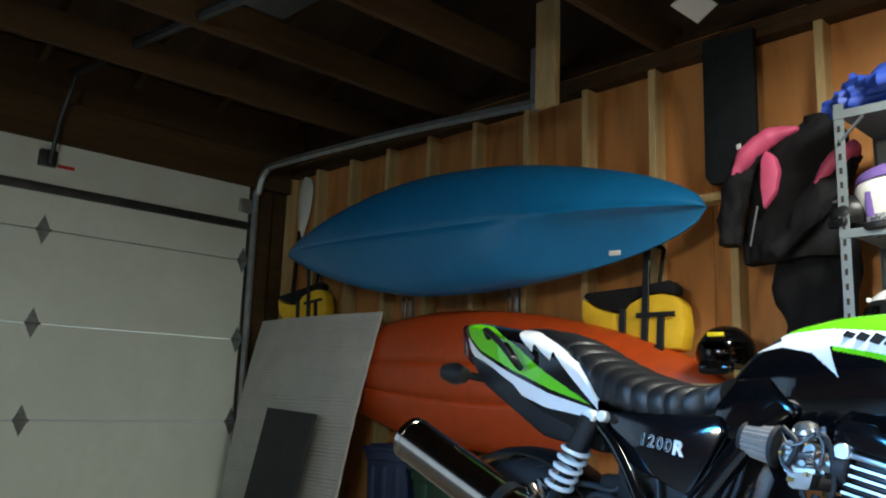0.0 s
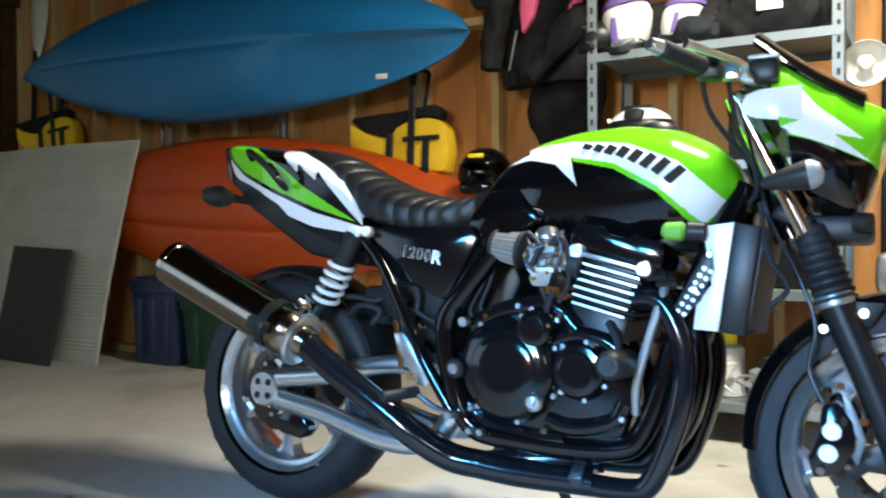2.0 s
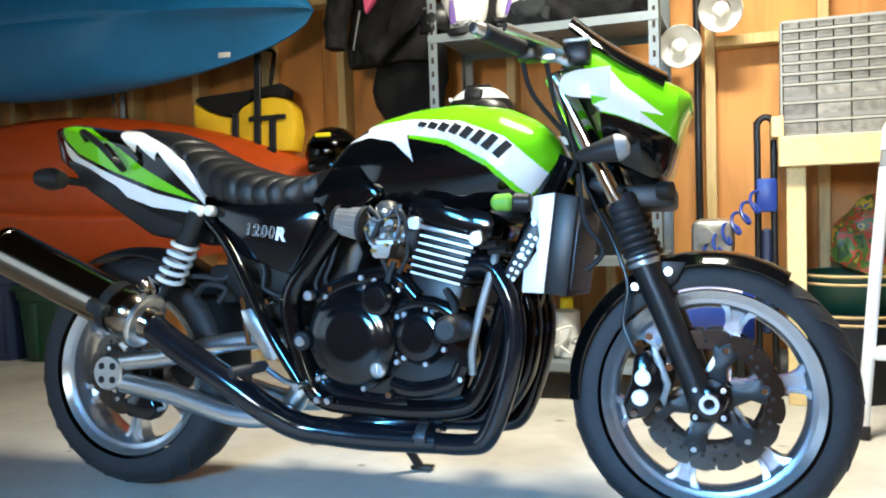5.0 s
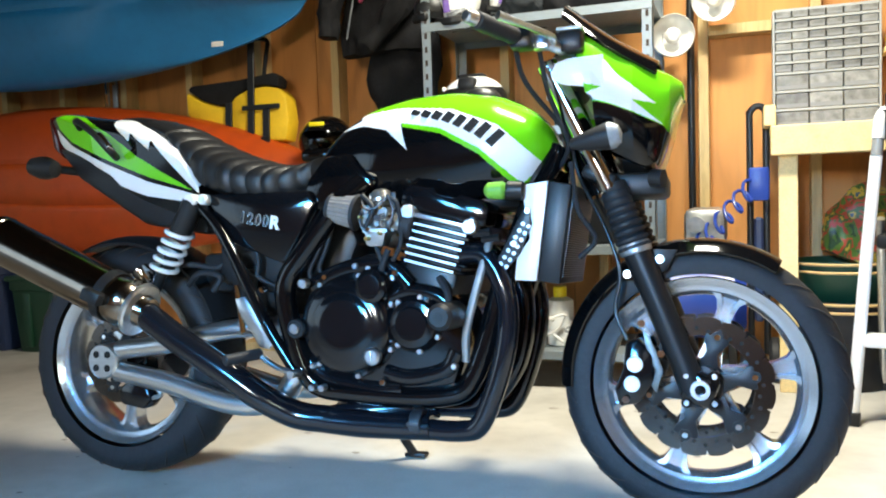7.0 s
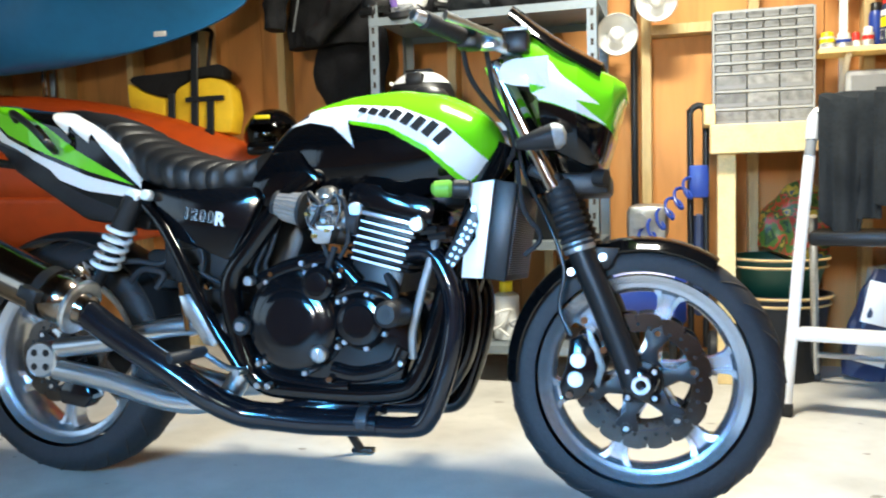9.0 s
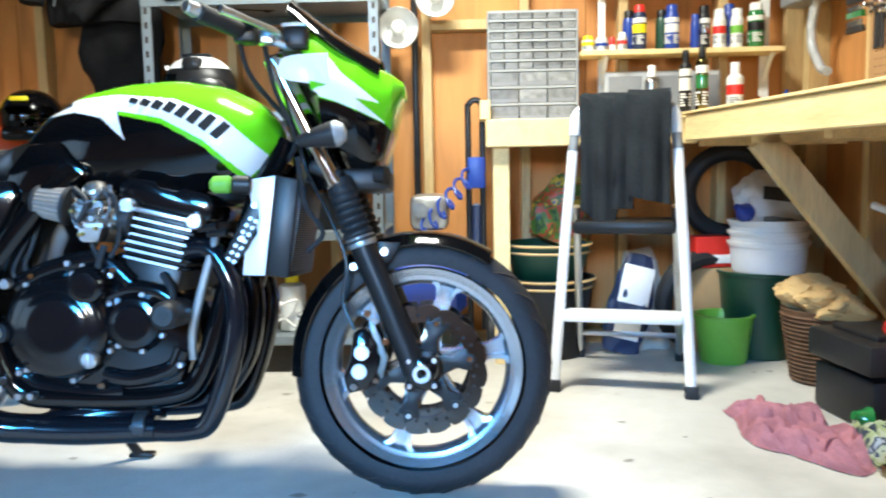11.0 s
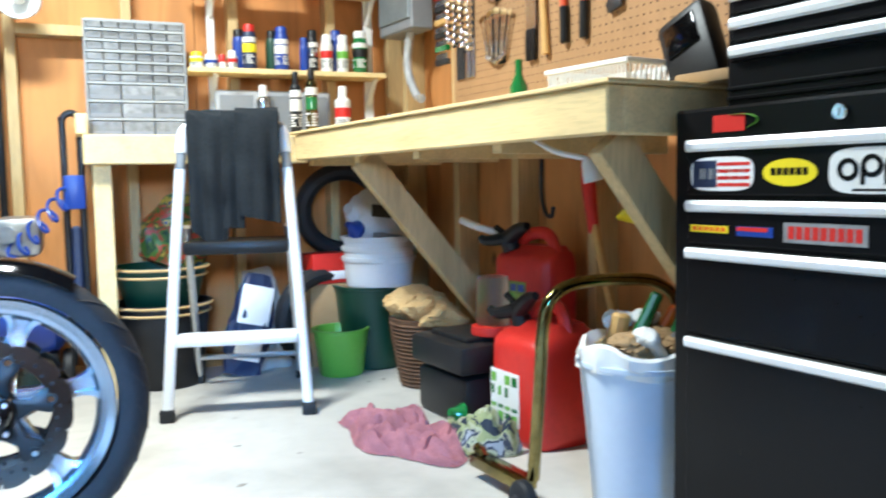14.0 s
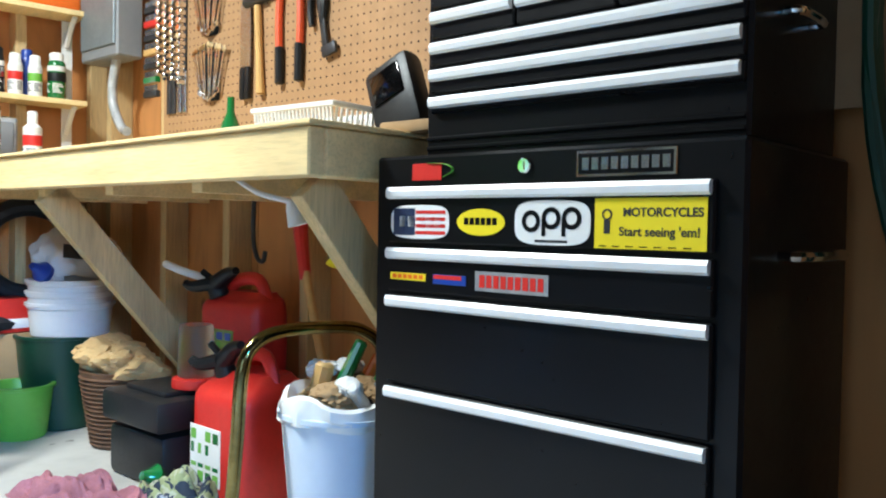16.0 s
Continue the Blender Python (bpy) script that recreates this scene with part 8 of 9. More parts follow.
def draped(name, m, label, cat, material, cols, front, back, width, seed, taper=0.0, fold=0.010):
    """Cloth laid over a bar: hangs to front(x) before it and to back behind it."""
    t = thing(name, m, label, cat)
    rnd = random.Random(seed)
    ph = [rnd.uniform(0, 6.28) for _ in range(5)]
    n = 40
    rows = []
    for i in range(cols + 1):
        q = i / cols
        x = (q - 0.5) * width
        f_, pts = front(q), []
        for j in range(n + 1):
            s = j / n
            total = f_ + back + 0.05
            l = s * total
            wav = fold * (math.sin(x * 55 + ph[0] + s * 2) + 0.6 * math.sin(x * 110 + ph[1]) + 0.5 * math.sin(l * 26 + ph[2] + x * 20))
            if l < f_:
                d = (f_ - l)
                pts.append((x * (1 - taper * d), -0.022 - wav * min(1, d * 5) - 0.01 * d, -d))
            elif l < f_ + 0.05:
                a = (l - f_) / 0.05 * math.pi
                pts.append((x, -0.022 * math.cos(a), 0.02 * math.sin(a)))
            else:
                d = l - f_ - 0.05
                pts.append((x * (1 - taper * d), 0.022 + wav * min(1, d * 5), -d))
        rows.append(pts)
    b = B()
    R = [[b.verts.new(p) for p in r] for r in rows]
    for p, q in zip(R, R[1:]):
        for j in range(n):
            b.faces.new((p[j], p[j + 1], q[j + 1], q[j]))
    ob = part("cloth", b, material, t)
    sol = ob.modifiers.new("thick", "SOLIDIFY")
    sol.thickness = 0.006
    for i in (0, cols):
        b = B()
        tube(b, [(x, y - 0.003, z) for x, y, z in rows[i][:n - 4:3]], 0.0032, seg=6, n=2)
        part("side_seam", b, material, t)
    b = B()
    tube(b, [(r[0][0], r[0][1] - 0.003, r[0][2] + 0.004) for r in rows[::2]], 0.0045, seg=6, n=2)
    part("hem", b, material, t)
    return t


draped("trousers", pose(1.238, 2.617, 0, 0, 0, -13.8) @ pose(-0.055, 0.15, 0.955), "charcoal work trousers hung over the step ladder", "trousers", "greycloth", 26, lambda q: 0.36 + 0.07 * math.sin(q * 2.4) if q < 0.62 else 0.36, 0.30, 0.175, 3, 0.15)
draped("trousers", pose(1.238, 2.617, 0, 0, 0, -13.8) @ pose(0.078, 0.135, 0.960), "dark grey trouser leg folded over the step ladder", "trousers", "greycloth", 20, lambda q: 0.32 + 0.03 * q, 0.25, 0.135, 8, 0.05)

# ---- under and beside the bench ----


def pail(name, m, r0, r1, h, material, label, cat, bands=0, open_top=True):
    t = thing(name, m, label, cat)
    b = B()
    prof = [(0, 0), (r0 * 0.95, 0), (r0, 0.006)]
    for k in range(bands):
        z = h * (0.82 + 0.05 * k)
        r = r0 + (r1 - r0) * z / h
        prof += [(r, z), (r + 0.006, z + 0.004), (r + 0.006, z + 0.012), (r, z + 0.016)]
    prof += [(r1, h - 0.012), (r1 + 0.008, h - 0.01), (r1 + 0.008, h), (r1 - 0.006, h), (r1 - 0.01, h - 0.02)]
    prof += [(r0 - 0.01, 0.02), (0, 0.02)] if open_top else [(0, h - 0.02)]
    lathe(b, prof, None, 36)
    part("body", b, material, t)
    return t


pail("waste_bin", pose(1.865, 3.16, 0), 0.125, 0.15, 0.33, "greenbin", "dark green plastic bin under the bench", "bin")
for k in range(3):
    pail("bucket", pose(1.885, 3.13, 0.325 + 0.04 * k), 0.13, 0.142, 0.12, "white", "white plastic bucket nested in a stack", "bucket", 2)


def sack(name, m, sx, sy, sz, material, label, cat, seed, extra=(), creased=0.012):
    """A filled, creased bag."""
    t = thing(name, m, label, cat)
    rnd = random.Random(seed)
    ph = [rnd.uniform(0, 6) for _ in range(6)]
    b = B()
    rows = []
    for i in range(37):
        v = i / 36
        k = (0.86 + 0.14 * math.sin(math.pi * min(1, v * 1.4))) * (1 - max(0, (v - 0.7) / 0.3) ** 2 * 0.35)
        th = max(0.06, math.sin(math.pi * (0.12 + 0.86 * v))) ** 0.55
        ring = []
        for j in range(56):
            a = 2 * math.pi * j / 56
            c, s = math.cos(a), math.sin(a)
            f = 1 + 0.05 * math.sin(3 * a + ph[0] + 7 * v) + 0.04 * math.sin(7 * a + ph[1] - 11 * v) + 0.025 * math.sin(13 * a + 19 * v + ph[2])
            ring.append((sx / 2 * k * f * math.copysign(abs(c) ** 0.7, c), sy / 2 * th * f * math.copysign(abs(s) ** 0.7, s), sz * v))
        rows.append(ring)
    loft(b, rows)
    if creased:
        crinkle(b, creased, 11, seed)
    part("bag", b, material, t)
    for nm, mt, x0, x1, z0, z1 in extra:
        b = B()
        n = 8
        rr = []
        for k in range(n + 1):
            x = x0 + (x1 - x0) * k / n
            y = -sy / 2 * 1.06 * (1 - abs(x / (sx / 2)) ** 3 * 0.4)
            rr.append([(x, y, z0), (x, y - 0.003, z0), (x, y - 0.003, z1), (x, y, z1)])
        loft(b, rr)
        part(nm, b, mt, t)
    return t


sack("bag", pose(1.90, 3.10, 0.52, -20, 8, 0), 0.30, 0.16, 0.19, "whitecloth", "white printed bag lying on the buckets", "bag", 4, [("print_block", "darksteel", -0.08, 0.02, 0.05, 0.10), ("print_block", "red", 0.03, 0.07, 0.06, 0.09)])
spout = thing("plastic_jug", pose(1.80, 3.06, 0.50), "small jug with a bright blue cap on the buckets", "jug")
b = B()
box(b, (0, 0.03, 0.035), (0.09, 0.07, 0.07), None, 0.018)
part("body", b, "whitecloth", spout)
b = B()
lathe(b, [(0, 0), (0.034, 0), (0.036, 0.02), (0.016, 0.05), (0.012, 0.07), (0, 0.07)], pose(-0.02, 0, 0.05, 30, -60, 0), 20)
part("cap", b, "bluepl", spout, "bright blue cap")
sack("bag", pose(1.335, 3.20, 0, -8, 14, 0), 0.16, 0.10, 0.40, "bluebin", "blue and white printed bag leaning under the bench", "bag", 9, [("print_block", "white", -0.05, 0.05, 0.06, 0.16), ("print_block", "white", -0.06, 0.06, 0.20, 0.35)])
sack("bag", pose(1.47, 3.28, 0, -6, -6, 0), 0.17, 0.10, 0.40, "foam", "pale grey bag leaning under the bench", "bag", 12)
sack("soil_bag", pose(1.08, 3.22, 0.44, -10, 24, 0), 0.24, 0.12, 0.28, "floral", "colourful printed potting soil bag in a planter", "bag", 21)
sack("black_bag", MB @ pose(0.50, 3.45, 0, 0, 0, 90), 0.5, 0.4, 0.34, "blackcloth", "soft black bag on the floor by the tool cabinet", "bag", 33)

for z, r0, r1, h, mt, lab in ((0.30, 0.13, 0.165, 0.145, "greenbin", "dark green round planter"), (0.0, 0.14, 0.175, 0.31, "satin", "black round planter tub")):
    pl = pail("planter", pose(1.06, 3.22, z), r0, r1, h, mt, lab + " with a beige rim", "planter")
    b = B()
    lathe(b, [(r1 + 0.009, h - 0.002), (r1 + 0.013, h - 0.006), (r1 + 0.009, h - 0.012)], None, 36)
    lathe(b, [(r1 + 0.003, h - 0.030), (r1 + 0.007, h - 0.034), (r1 + 0.003, h - 0.040)], None, 36)
    part("rim_line", b, "paper", pl)

ty = thing("small_tyre", pose(1.66, 3.24, 0.205, 8, 0, 20), "small thick black tyre leaning under the bench", "tyre", "small tyres")
b = B()
rows = [[((0.165 + 0.036 * math.cos(q)) * math.cos(a), 0.036 * math.sin(q), (0.165 + 0.036 * math.cos(q)) * math.sin(a)) for q in np.linspace(0, 2 * math.pi, 11)[:-1]] for a in np.linspace(0, 2 * math.pi, 49)]
loft(b, rows, cap=False)
part("ring", b, "rubber", ty)
copy_thing(ty, pose(1.80, 3.33, 0.62, 10, 0, -12))
gb = pail("basket", pose(1.70, 3.06, 0), 0.085, 0.105, 0.18, "lightgreen", "lime green plastic basket of odds and ends", "basket")
redbox = thing("red_box", pose(1.70, 3.26, 0.335), "red and white cardboard box behind the bin", "box")
b = B()
box(b, (0, 0, 0.06), (0.16, 0.12, 0.12), pose(0, 0, 0, 0, 0, 10), 0.004)
part("box", b, "red", redbox)
b = B()
box(b, (0, 0, 0.032), (0.163, 0.123, 0.035), pose(0, 0, 0, 0, 0, 10), 0.002)
part("label", b, "white", redbox)
crate = thing("wooden_crate", pose(1.72, 3.29, 0), "plain wooden crate under the bench", "crate")
b = B()
box(b, (0, 0, 0.166), (0.2, 0.18, 0.332), None, 0.005)
part("case", b, "card", crate)

wb = thing("wicker_basket", MB @ pose(0.20, 0.72, 0), "dark wicker basket of crumpled brown paper", "basket")
b = B()
prof = [(0, 0), (0.095, 0)]
for k in range(16):
    z = 0.012 + 0.0145 * k
    r = 0.095 + 0.16 * z
    prof += [(r, z - 0.005), (r + 0.007, z), (r, z + 0.005)]
lathe(b, prof + [(0.136, 0.25), (0.12, 0.25), (0.10, 0.05), (0, 0.05)], None, 30)
part("weave", b, "wicker", wb)


def crumple(b, c, r, seed, flat=0.6, rough=0.45):
    """A ball of paper pressed into flat facets with sharp folds."""
    rnd = random.Random(seed)
    add = bmesh.new()
    bmesh.ops.create_icosphere(add, subdivisions=4, radius=1)
    planes = []
    for _ in range(26):
        q = Vector((rnd.gauss(0, 1), rnd.gauss(0, 1), rnd.gauss(0, 1))).normalized()
        planes.append((q, rnd.uniform(0.62, 1.0)))
    o = Vector((rnd.uniform(0, 50), rnd.uniform(0, 50), rnd.uniform(0, 50)))
    for v in add.verts:
        d = v.co.normalized()
        k = min(1.15, min(h / max(d.dot(q), 0.15) for q, h in planes))
        k += rough * 0.16 * (abs(noise.noise(d * 3.1 + o)) * 2 - 0.4)
        v.co = Vector((d.x * r * k, d.y * r * k, d.z * r * k * flat)) + Vector(c)
    merge(b, add)


for k, (x, y, z, r) in enumerate(((0.0, -0.01, 0.275, 0.125), (0.07, -0.05, 0.30, 0.085), (-0.01, 0.075, 0.265, 0.095), (0.06, 0.05, 0.285, 0.075), (-0.02, -0.07, 0.315, 0.07))):
    b = B()
    crumple(b, (x, y, z), r, 40 + k, 0.62, 0.9)
    part("crumpled_paper", b, "paper", wb, "crumpled brown paper")

case = thing("battery_case", MB @ pose(0.26, 1.13, 0), "scuffed black plastic battery case with a lid", "case")
b = B()
box(b, (0, 0, 0.075), (0.24, 0.30, 0.15), None, 0.02)
part("body", b, "plastic", case)
b = B()
box(b, (0.01, 0, 0.205), (0.26, 0.32, 0.09), None, 0.018)
box(b, (0.01, 0, 0.255), (0.16, 0.22, 0.02), None, 0.008)
part("lid", b, "plastic", case)
b = B()
lathe(b, [(0, 0), (0.03, 0), (0.036, 0.012), (0.02, 0.03), (0.012, 0.05), (0, 0.05)], MB.inverted() @ MB @ pose(0.135, 0.16, 0.05, 0, 70, 0), 20)
part("drain_cap", b, "bottlegreen", case, "green plastic cap")

jar = thing("clear_jar", MB @ pose(0.24, 1.22, 0.266), "clear plastic jar upside down on a red lid", "jar")
b = B()
lathe(b, [(0, 0), (0.066, 0), (0.068, 0.006), (0.066, 0.026), (0.05, 0.03), (0, 0.03)], None, 28)
part("lid", b, "red", jar, "red screw lid")
b = B()
lathe(b, [(0.05, 0.028), (0.052, 0.04), (0.048, 0.17), (0.044, 0.178), (0, 0.178)], None, 28)
part("jar_wall", b, "clearjar", jar)
box_ = thing("cardboard_box", MB @ pose(0.07, 1.28, 0), "brown cardboard box against the wall", "box")
b = B()
box(b, (0, 0, 0.13), (0.14, 0.36, 0.26), None, 0.003)
part("carton", b, "card", box_)


def fuel_can(m, w, d, h, label, spout):
    """Moulded can: depth along x, width along y."""
    t = thing("fuel_can", m, label, "fuel can", "fuel cans")
    b = B()
    rows = []
    for z, k, off in ((0, 0.93, 0), (0.012, 0.98, 0), (0.03, 1, 0), (h * 0.40, 1.012, 0), (h * 0.72, 1, 0), (h * 0.78, 0.985, 0), (h * 0.825, 0.93, -0.005), (h * 0.86, 0.80, -0.012), (h * 0.885, 0.62, -0.02), (h * 0.93, 0.46, -0.025)):
        ring = []
        for a in np.linspace(0, 2 * math.pi, 33)[:-1]:
            c, s = math.cos(a), math.sin(a)
            ring.append((off + d / 2 * k * math.copysign(abs(c) ** 0.42, c), w / 2 * (k if k > 0.9 else 0.45 + 0.55 * k) * math.copysign(abs(s) ** 0.42, s), z))
        rows.append(ring)
    loft(b, rows)
    part("body", b, "red", t)
    b = B()
    tube(b, [(-0.01, -w * 0.30, h * 0.86), (-0.01, -w * 0.16, h * 1.03), (-0.01, w * 0.20, h * 1.05), (-0.01, w * 0.36, h * 0.82)], 0.017, seg=12, flat=1.2)
    part("handle", b, "red", t)
    b = B()
    cyl(b, (0.03, -w * 0.28, h * 0.86), (0.04, -w * 0.34, h * 1.02), 0.030, 0.027, seg=18, bevel=0.004)
    tube(b, [(0.04, -w * 0.30, h * 1.0), (0.04, -w * 0.12, h * 1.10), (0.05, w * 0.08, h * 1.15)], [0.027, 0.022, 0.012], seg=12)
    tube(b, [(0.05, -w * 0.34, h * 1.0), (0.08, -w * 0.52, h * 0.97), (0.09, -w * 0.62, h * 1.0)], [0.022, 0.017, 0.012], seg=10)
    tube(b, [(0.04, -w * 0.36, h * 1.04), (0.05, -w * 0.5, h * 1.12)], 0.010, seg=8, n=1)
    part("spout_cap", b, "satin", t, "black pour spout")
    if spout:
        b = B()
        tube(b, [(0.02, -w * 0.36, h * 1.02), (0.05, -w * 0.8, h * 1.10), (0.06, -w * 1.15, h * 1.18)], [0.013, 0.012, 0.012], seg=10)
        part("spout_tube", b, "whitecloth", t, "clear pour tube")
    b = B()
    span(b, (d / 2, -w * 0.40, h * 0.14), (d / 2 + 0.0025, w * 0.16, h * 0.56), None, 0.001)
    lb = part("label_panel", b, "grass" if spout else "white", t, "printed label")
    for k in range(4):
        for q in range(4):
            if (k * 3 + q * 5) % 7 == 0:
                continue
            b = B()
            y0, z0 = w * (-0.38 + 0.135 * q), h * (0.155 + 0.10 * k)
            span(b, (d / 2 + 0.0026, y0, z0), (d / 2 + 0.0033, y0 + w * (0.10 if k != 2 else 0.06), z0 + h * (0.075 if k != 1 else 0.03)), None, 0.0003)
            part("print_block", b, ("bottlegreen", "lightgreen", "bottlegreen", "lightgreen")[(k + q) % 4 if not spout else 3 - (q % 2)] if not (spout and k == 3) else "bluepl", lb)
    return t


fuel_can(MB @ pose(0.215, 1.455, 0, 0, 0, 0), 0.25, 0.245, 0.36, "red plastic fuel can with a black spout on the floor", False)
fuel_can(MB @ pose(0.09, 1.235, 0.262, 0, 0, 6), 0.26, 0.15, 0.29, "tall red plastic fuel can with a clear pour tube", True)

dolly = thing("paddock_stand", MB @ pose(0, 0, 0), "gold zinc-plated tubular paddock stand on small wheels", "paddock stand")
b = B()
tube(b, [(0.56, 1.86, 0.07), (0.555, 1.88, 0.28), (0.55, 1.89, 0.43), (0.525, 1.895, 0.485), (0.46, 1.90, 0.508), (0.34, 1.91, 0.508), (0.25, 1.92, 0.495), (0.20, 1.94, 0.44), (0.19, 1.96, 0.28), (0.19, 1.97, 0.06)], 0.0145, seg=14, n=6)
part("hoop", b, "gold", dolly)
b = B()
box(b, (0.55, 1.72, 0.045), (0.05, 0.22, 0.03), None, 0.005)
tube(b, [(0.55, 1.64, 0.05), (0.54, 1.60, 0.065), (0.52, 1.585, 0.05)], 0.014, seg=8)
part("foot_bracket", b, "gold", dolly)
for u, d in ((1.885, 0.605), (1.99, 0.19)):
    b = B()
    lathe(b, [(0, -0.016), (0.016, -0.016), (0.036, -0.014), (0.042, -0.008), (0.042, 0.008), (0.036, 0.014), (0, 0.016)], pose(d, u, 0.042, 0, 90, 0), 28)
    wh = part("stand_wheel", b, "rubber", dolly)
    b = B()
    cyl(b, (d - 0.02, u, 0.042), (d + 0.02, u, 0.042), 0.014, seg=12)
    part("wheel_hub", b, "darksteel", wh)

bin_ = pail("waste_pail", MB @ pose(0.355, 1.985, 0), 0.105, 0.135, 0.345, "paleblue", "pale blue-white plastic pail full of rubbish", "pail")
b = B()
rows = []
for z, k in ((0.325, 1.10), (0.335, 1.10), (0.352, 1.12), (0.372, 1.10), (0.378, 1.02), (0.35, 0.95)):
    rows.append([((0.125 * k + 0.006 * math.sin(7 * a + z * 60) + 0.004 * math.sin(13 * a)) * math.cos(a), (0.125 * k + 0.006 * math.sin(7 * a + z * 60)) * math.sin(a), z + 0.012 * math.sin(4 * a + 1) * (1 if z > 0.33 else 0.4)) for a in np.linspace(0, 2 * math.pi, 49)[:-1]])
loft(b, rows, cap=False)
part("bag_liner", b, "white", bin_, "folded white bag liner")
for k, (p0, p1, r, mt) in enumerate((((0.04, -0.03, 0.30), (-0.02, 0.03, 0.49), 0.018, "bottlegreen"), ((-0.03, 0.02, 0.30), (-0.04, 0.09, 0.45), 0.020, "bottlegreen"), ((0.05, -0.06, 0.28), (0.03, -0.03, 0.44), 0.026, "tan"), ((-0.02, 0.05, 0.34), (0.07, 0.10, 0.41), 0.016, "whitecloth"), ((0.0, 0.0, 0.32), (-0.05, 0.05, 0.46), 0.014, "orangepl"), ((0.05, 0.02, 0.33), (-0.05, 0.09, 0.41), 0.022, "satin"))):
    b = B()
    cyl(b, p0, p1, r, r * 0.8, seg=10, bevel=0.005)
    part("rubbish", b, mt, bin_)
for k, (c, r, mt) in enumerate((((0.02, -0.055, 0.425), 0.042, "white"), ((-0.02, -0.01, 0.43), 0.036, "white"), ((0.05, 0.03, 0.375), 0.062, "card"), ((-0.03, 0.05, 0.385), 0.055, "card"), ((0.03, -0.05, 0.365), 0.055, "paper"), ((0.045, 0.065, 0.40), 0.035, "whitecloth"))):
    b = B()
    crumple(b, c, r, 60 + k, 0.62, 0.8)
    part("crumpled_paper", b, mt, bin_)


def rag(name, m, lx, ly, h, material, label, seed):
    t = thing(name, m, label, "rag", "rags on the floor")
    rnd = random.Random(seed)
    o = Vector((rnd.uniform(0, 40), rnd.uniform(0, 40), 3.3))
    b = B()
    n = 120
    V = {}
    for i in range(n + 1):
        for j in range(n + 1):
            x, y = -1 + 2 * i / n, -1 + 2 * j / n
            rr = (x * x * (1 + 0.3 * y) + y * y) ** 0.5
            edge = 0.78 + 0.26 * noise.noise(Vector((math.atan2(y, x) * 1.3, 0, 1)) + o)
            p = Vector((x * lx / 2, y * ly / 2, 0))
            wp = Vector((p.x + 0.05 * noise.noise(p * 9 + o), p.y + 0.05 * noise.noise(p * 9 - o), 0))
            fold = abs(noise.noise(Vector((wp.x * 13 + 5 * wp.y, wp.y * 24, 0)) + o)) ** 0.75
            fine = abs(noise.noise(Vector((wp.x * 34, wp.y * 55, 5)) + o)) ** 0.8
            z = h * max(0.0, 1 - (rr / edge) ** 6) ** 0.7 * (0.10 + 0.6 * (0.5 + noise.noise(p * 9 - o)) + 1.05 * fold + 0.30 * fine)
            if rr <= edge * 1.04:
                slip = Vector((noise.noise(p * 13 + o), noise.noise(p * 13 - o), 0)) * 0.035
                V[i, j] = b.verts.new((p.x + slip.x, p.y + slip.y, max(0.003, z)))
    for i in range(n):
        for j in range(n):
            q = [V.get(k) for k in ((i, j), (i + 1, j), (i + 1, j + 1), (i, j + 1))]
            if all(q):
                b.faces.new(q)
    part("cloth", b, material, t)
    return t


rag("towel", pose(1.63, 2.19, 0, 0, 0, -70), 0.62, 0.28, 0.062, "rag", "crumpled mauve towel on the floor", 3)
rag("towel", pose(1.80, 2.03, 0, 0, 0, -60), 0.30, 0.24, 0.085, "rag2", "crumpled green camouflage rag on the floor", 11)

rake = thing("garden_rake", MB @ pose(0.03, 1.47, 0, 0, 0, 0), "wooden-handled tool with a red head standing on the wall", "garden tool")
b = B()
tube(b, [(0.06, 0.24, 0.02), (0.02, 0.0, 0.60)], 0.013, seg=10, n=1)
part("shaft", b, "tan", rake)
b = B()
tube(b, [(0.02, 0.0, 0.58), (0.015, -0.03, 0.72), (0.015, -0.035, 0.80)], [0.016, 0.022, 0.018], seg=10)
part("red_head", b, "red", rake, "red painted head")
for u, z in ((1.20, 0.74),):
    hk = thing("pry_bar", MB @ pose(0.02, u, z), "dark steel hooked bar hung under the bench", "pry bar")
    b = B()
    tube(b, [(0, -0.02, 0.08), (0, -0.02, -0.05), (0, 0.0, -0.11), (0, 0.03, -0.12), (0, 0.04, -0.09)], 0.007, seg=8)
    part("bar", b, "darksteel", hk)
fun = thing("yellow_funnel", MB @ pose(0.03, 1.72, 0.58), "small yellow plastic funnel hung on the wall", "funnel")
b = B()
lathe(b, [(0.012, 0.0), (0.014, 0.05), (0.05, 0.09), (0.052, 0.10), (0.047, 0.09), (0.012, 0.05)], pose(0.03, 0, 0, 30, 20, 0), 24)
part("cone", b, "yellowpl", fun)
clampl = thing("clamp_lamp", MB @ pose(0.46, 1.93, 0.80), "small work lamp clipped under the bench", "lamp")
b = B()
lathe(b, [(0, 0.0), (0.012, 0.0), (0.016, -0.01), (0.022, -0.05), (0.018, -0.05), (0.0, -0.02)], pose(0, 0, -0.02, 12, 10, 0), 20)
part("shade", b, "white", clampl)
b = B()
tube(b, [(0, 0, -0.02), (0.03, -0.08, 0.0), (0.05, -0.18, 0.045), (0.06, -0.24, 0.02)], 0.006, seg=8)
part("cord", b, "white", clampl)

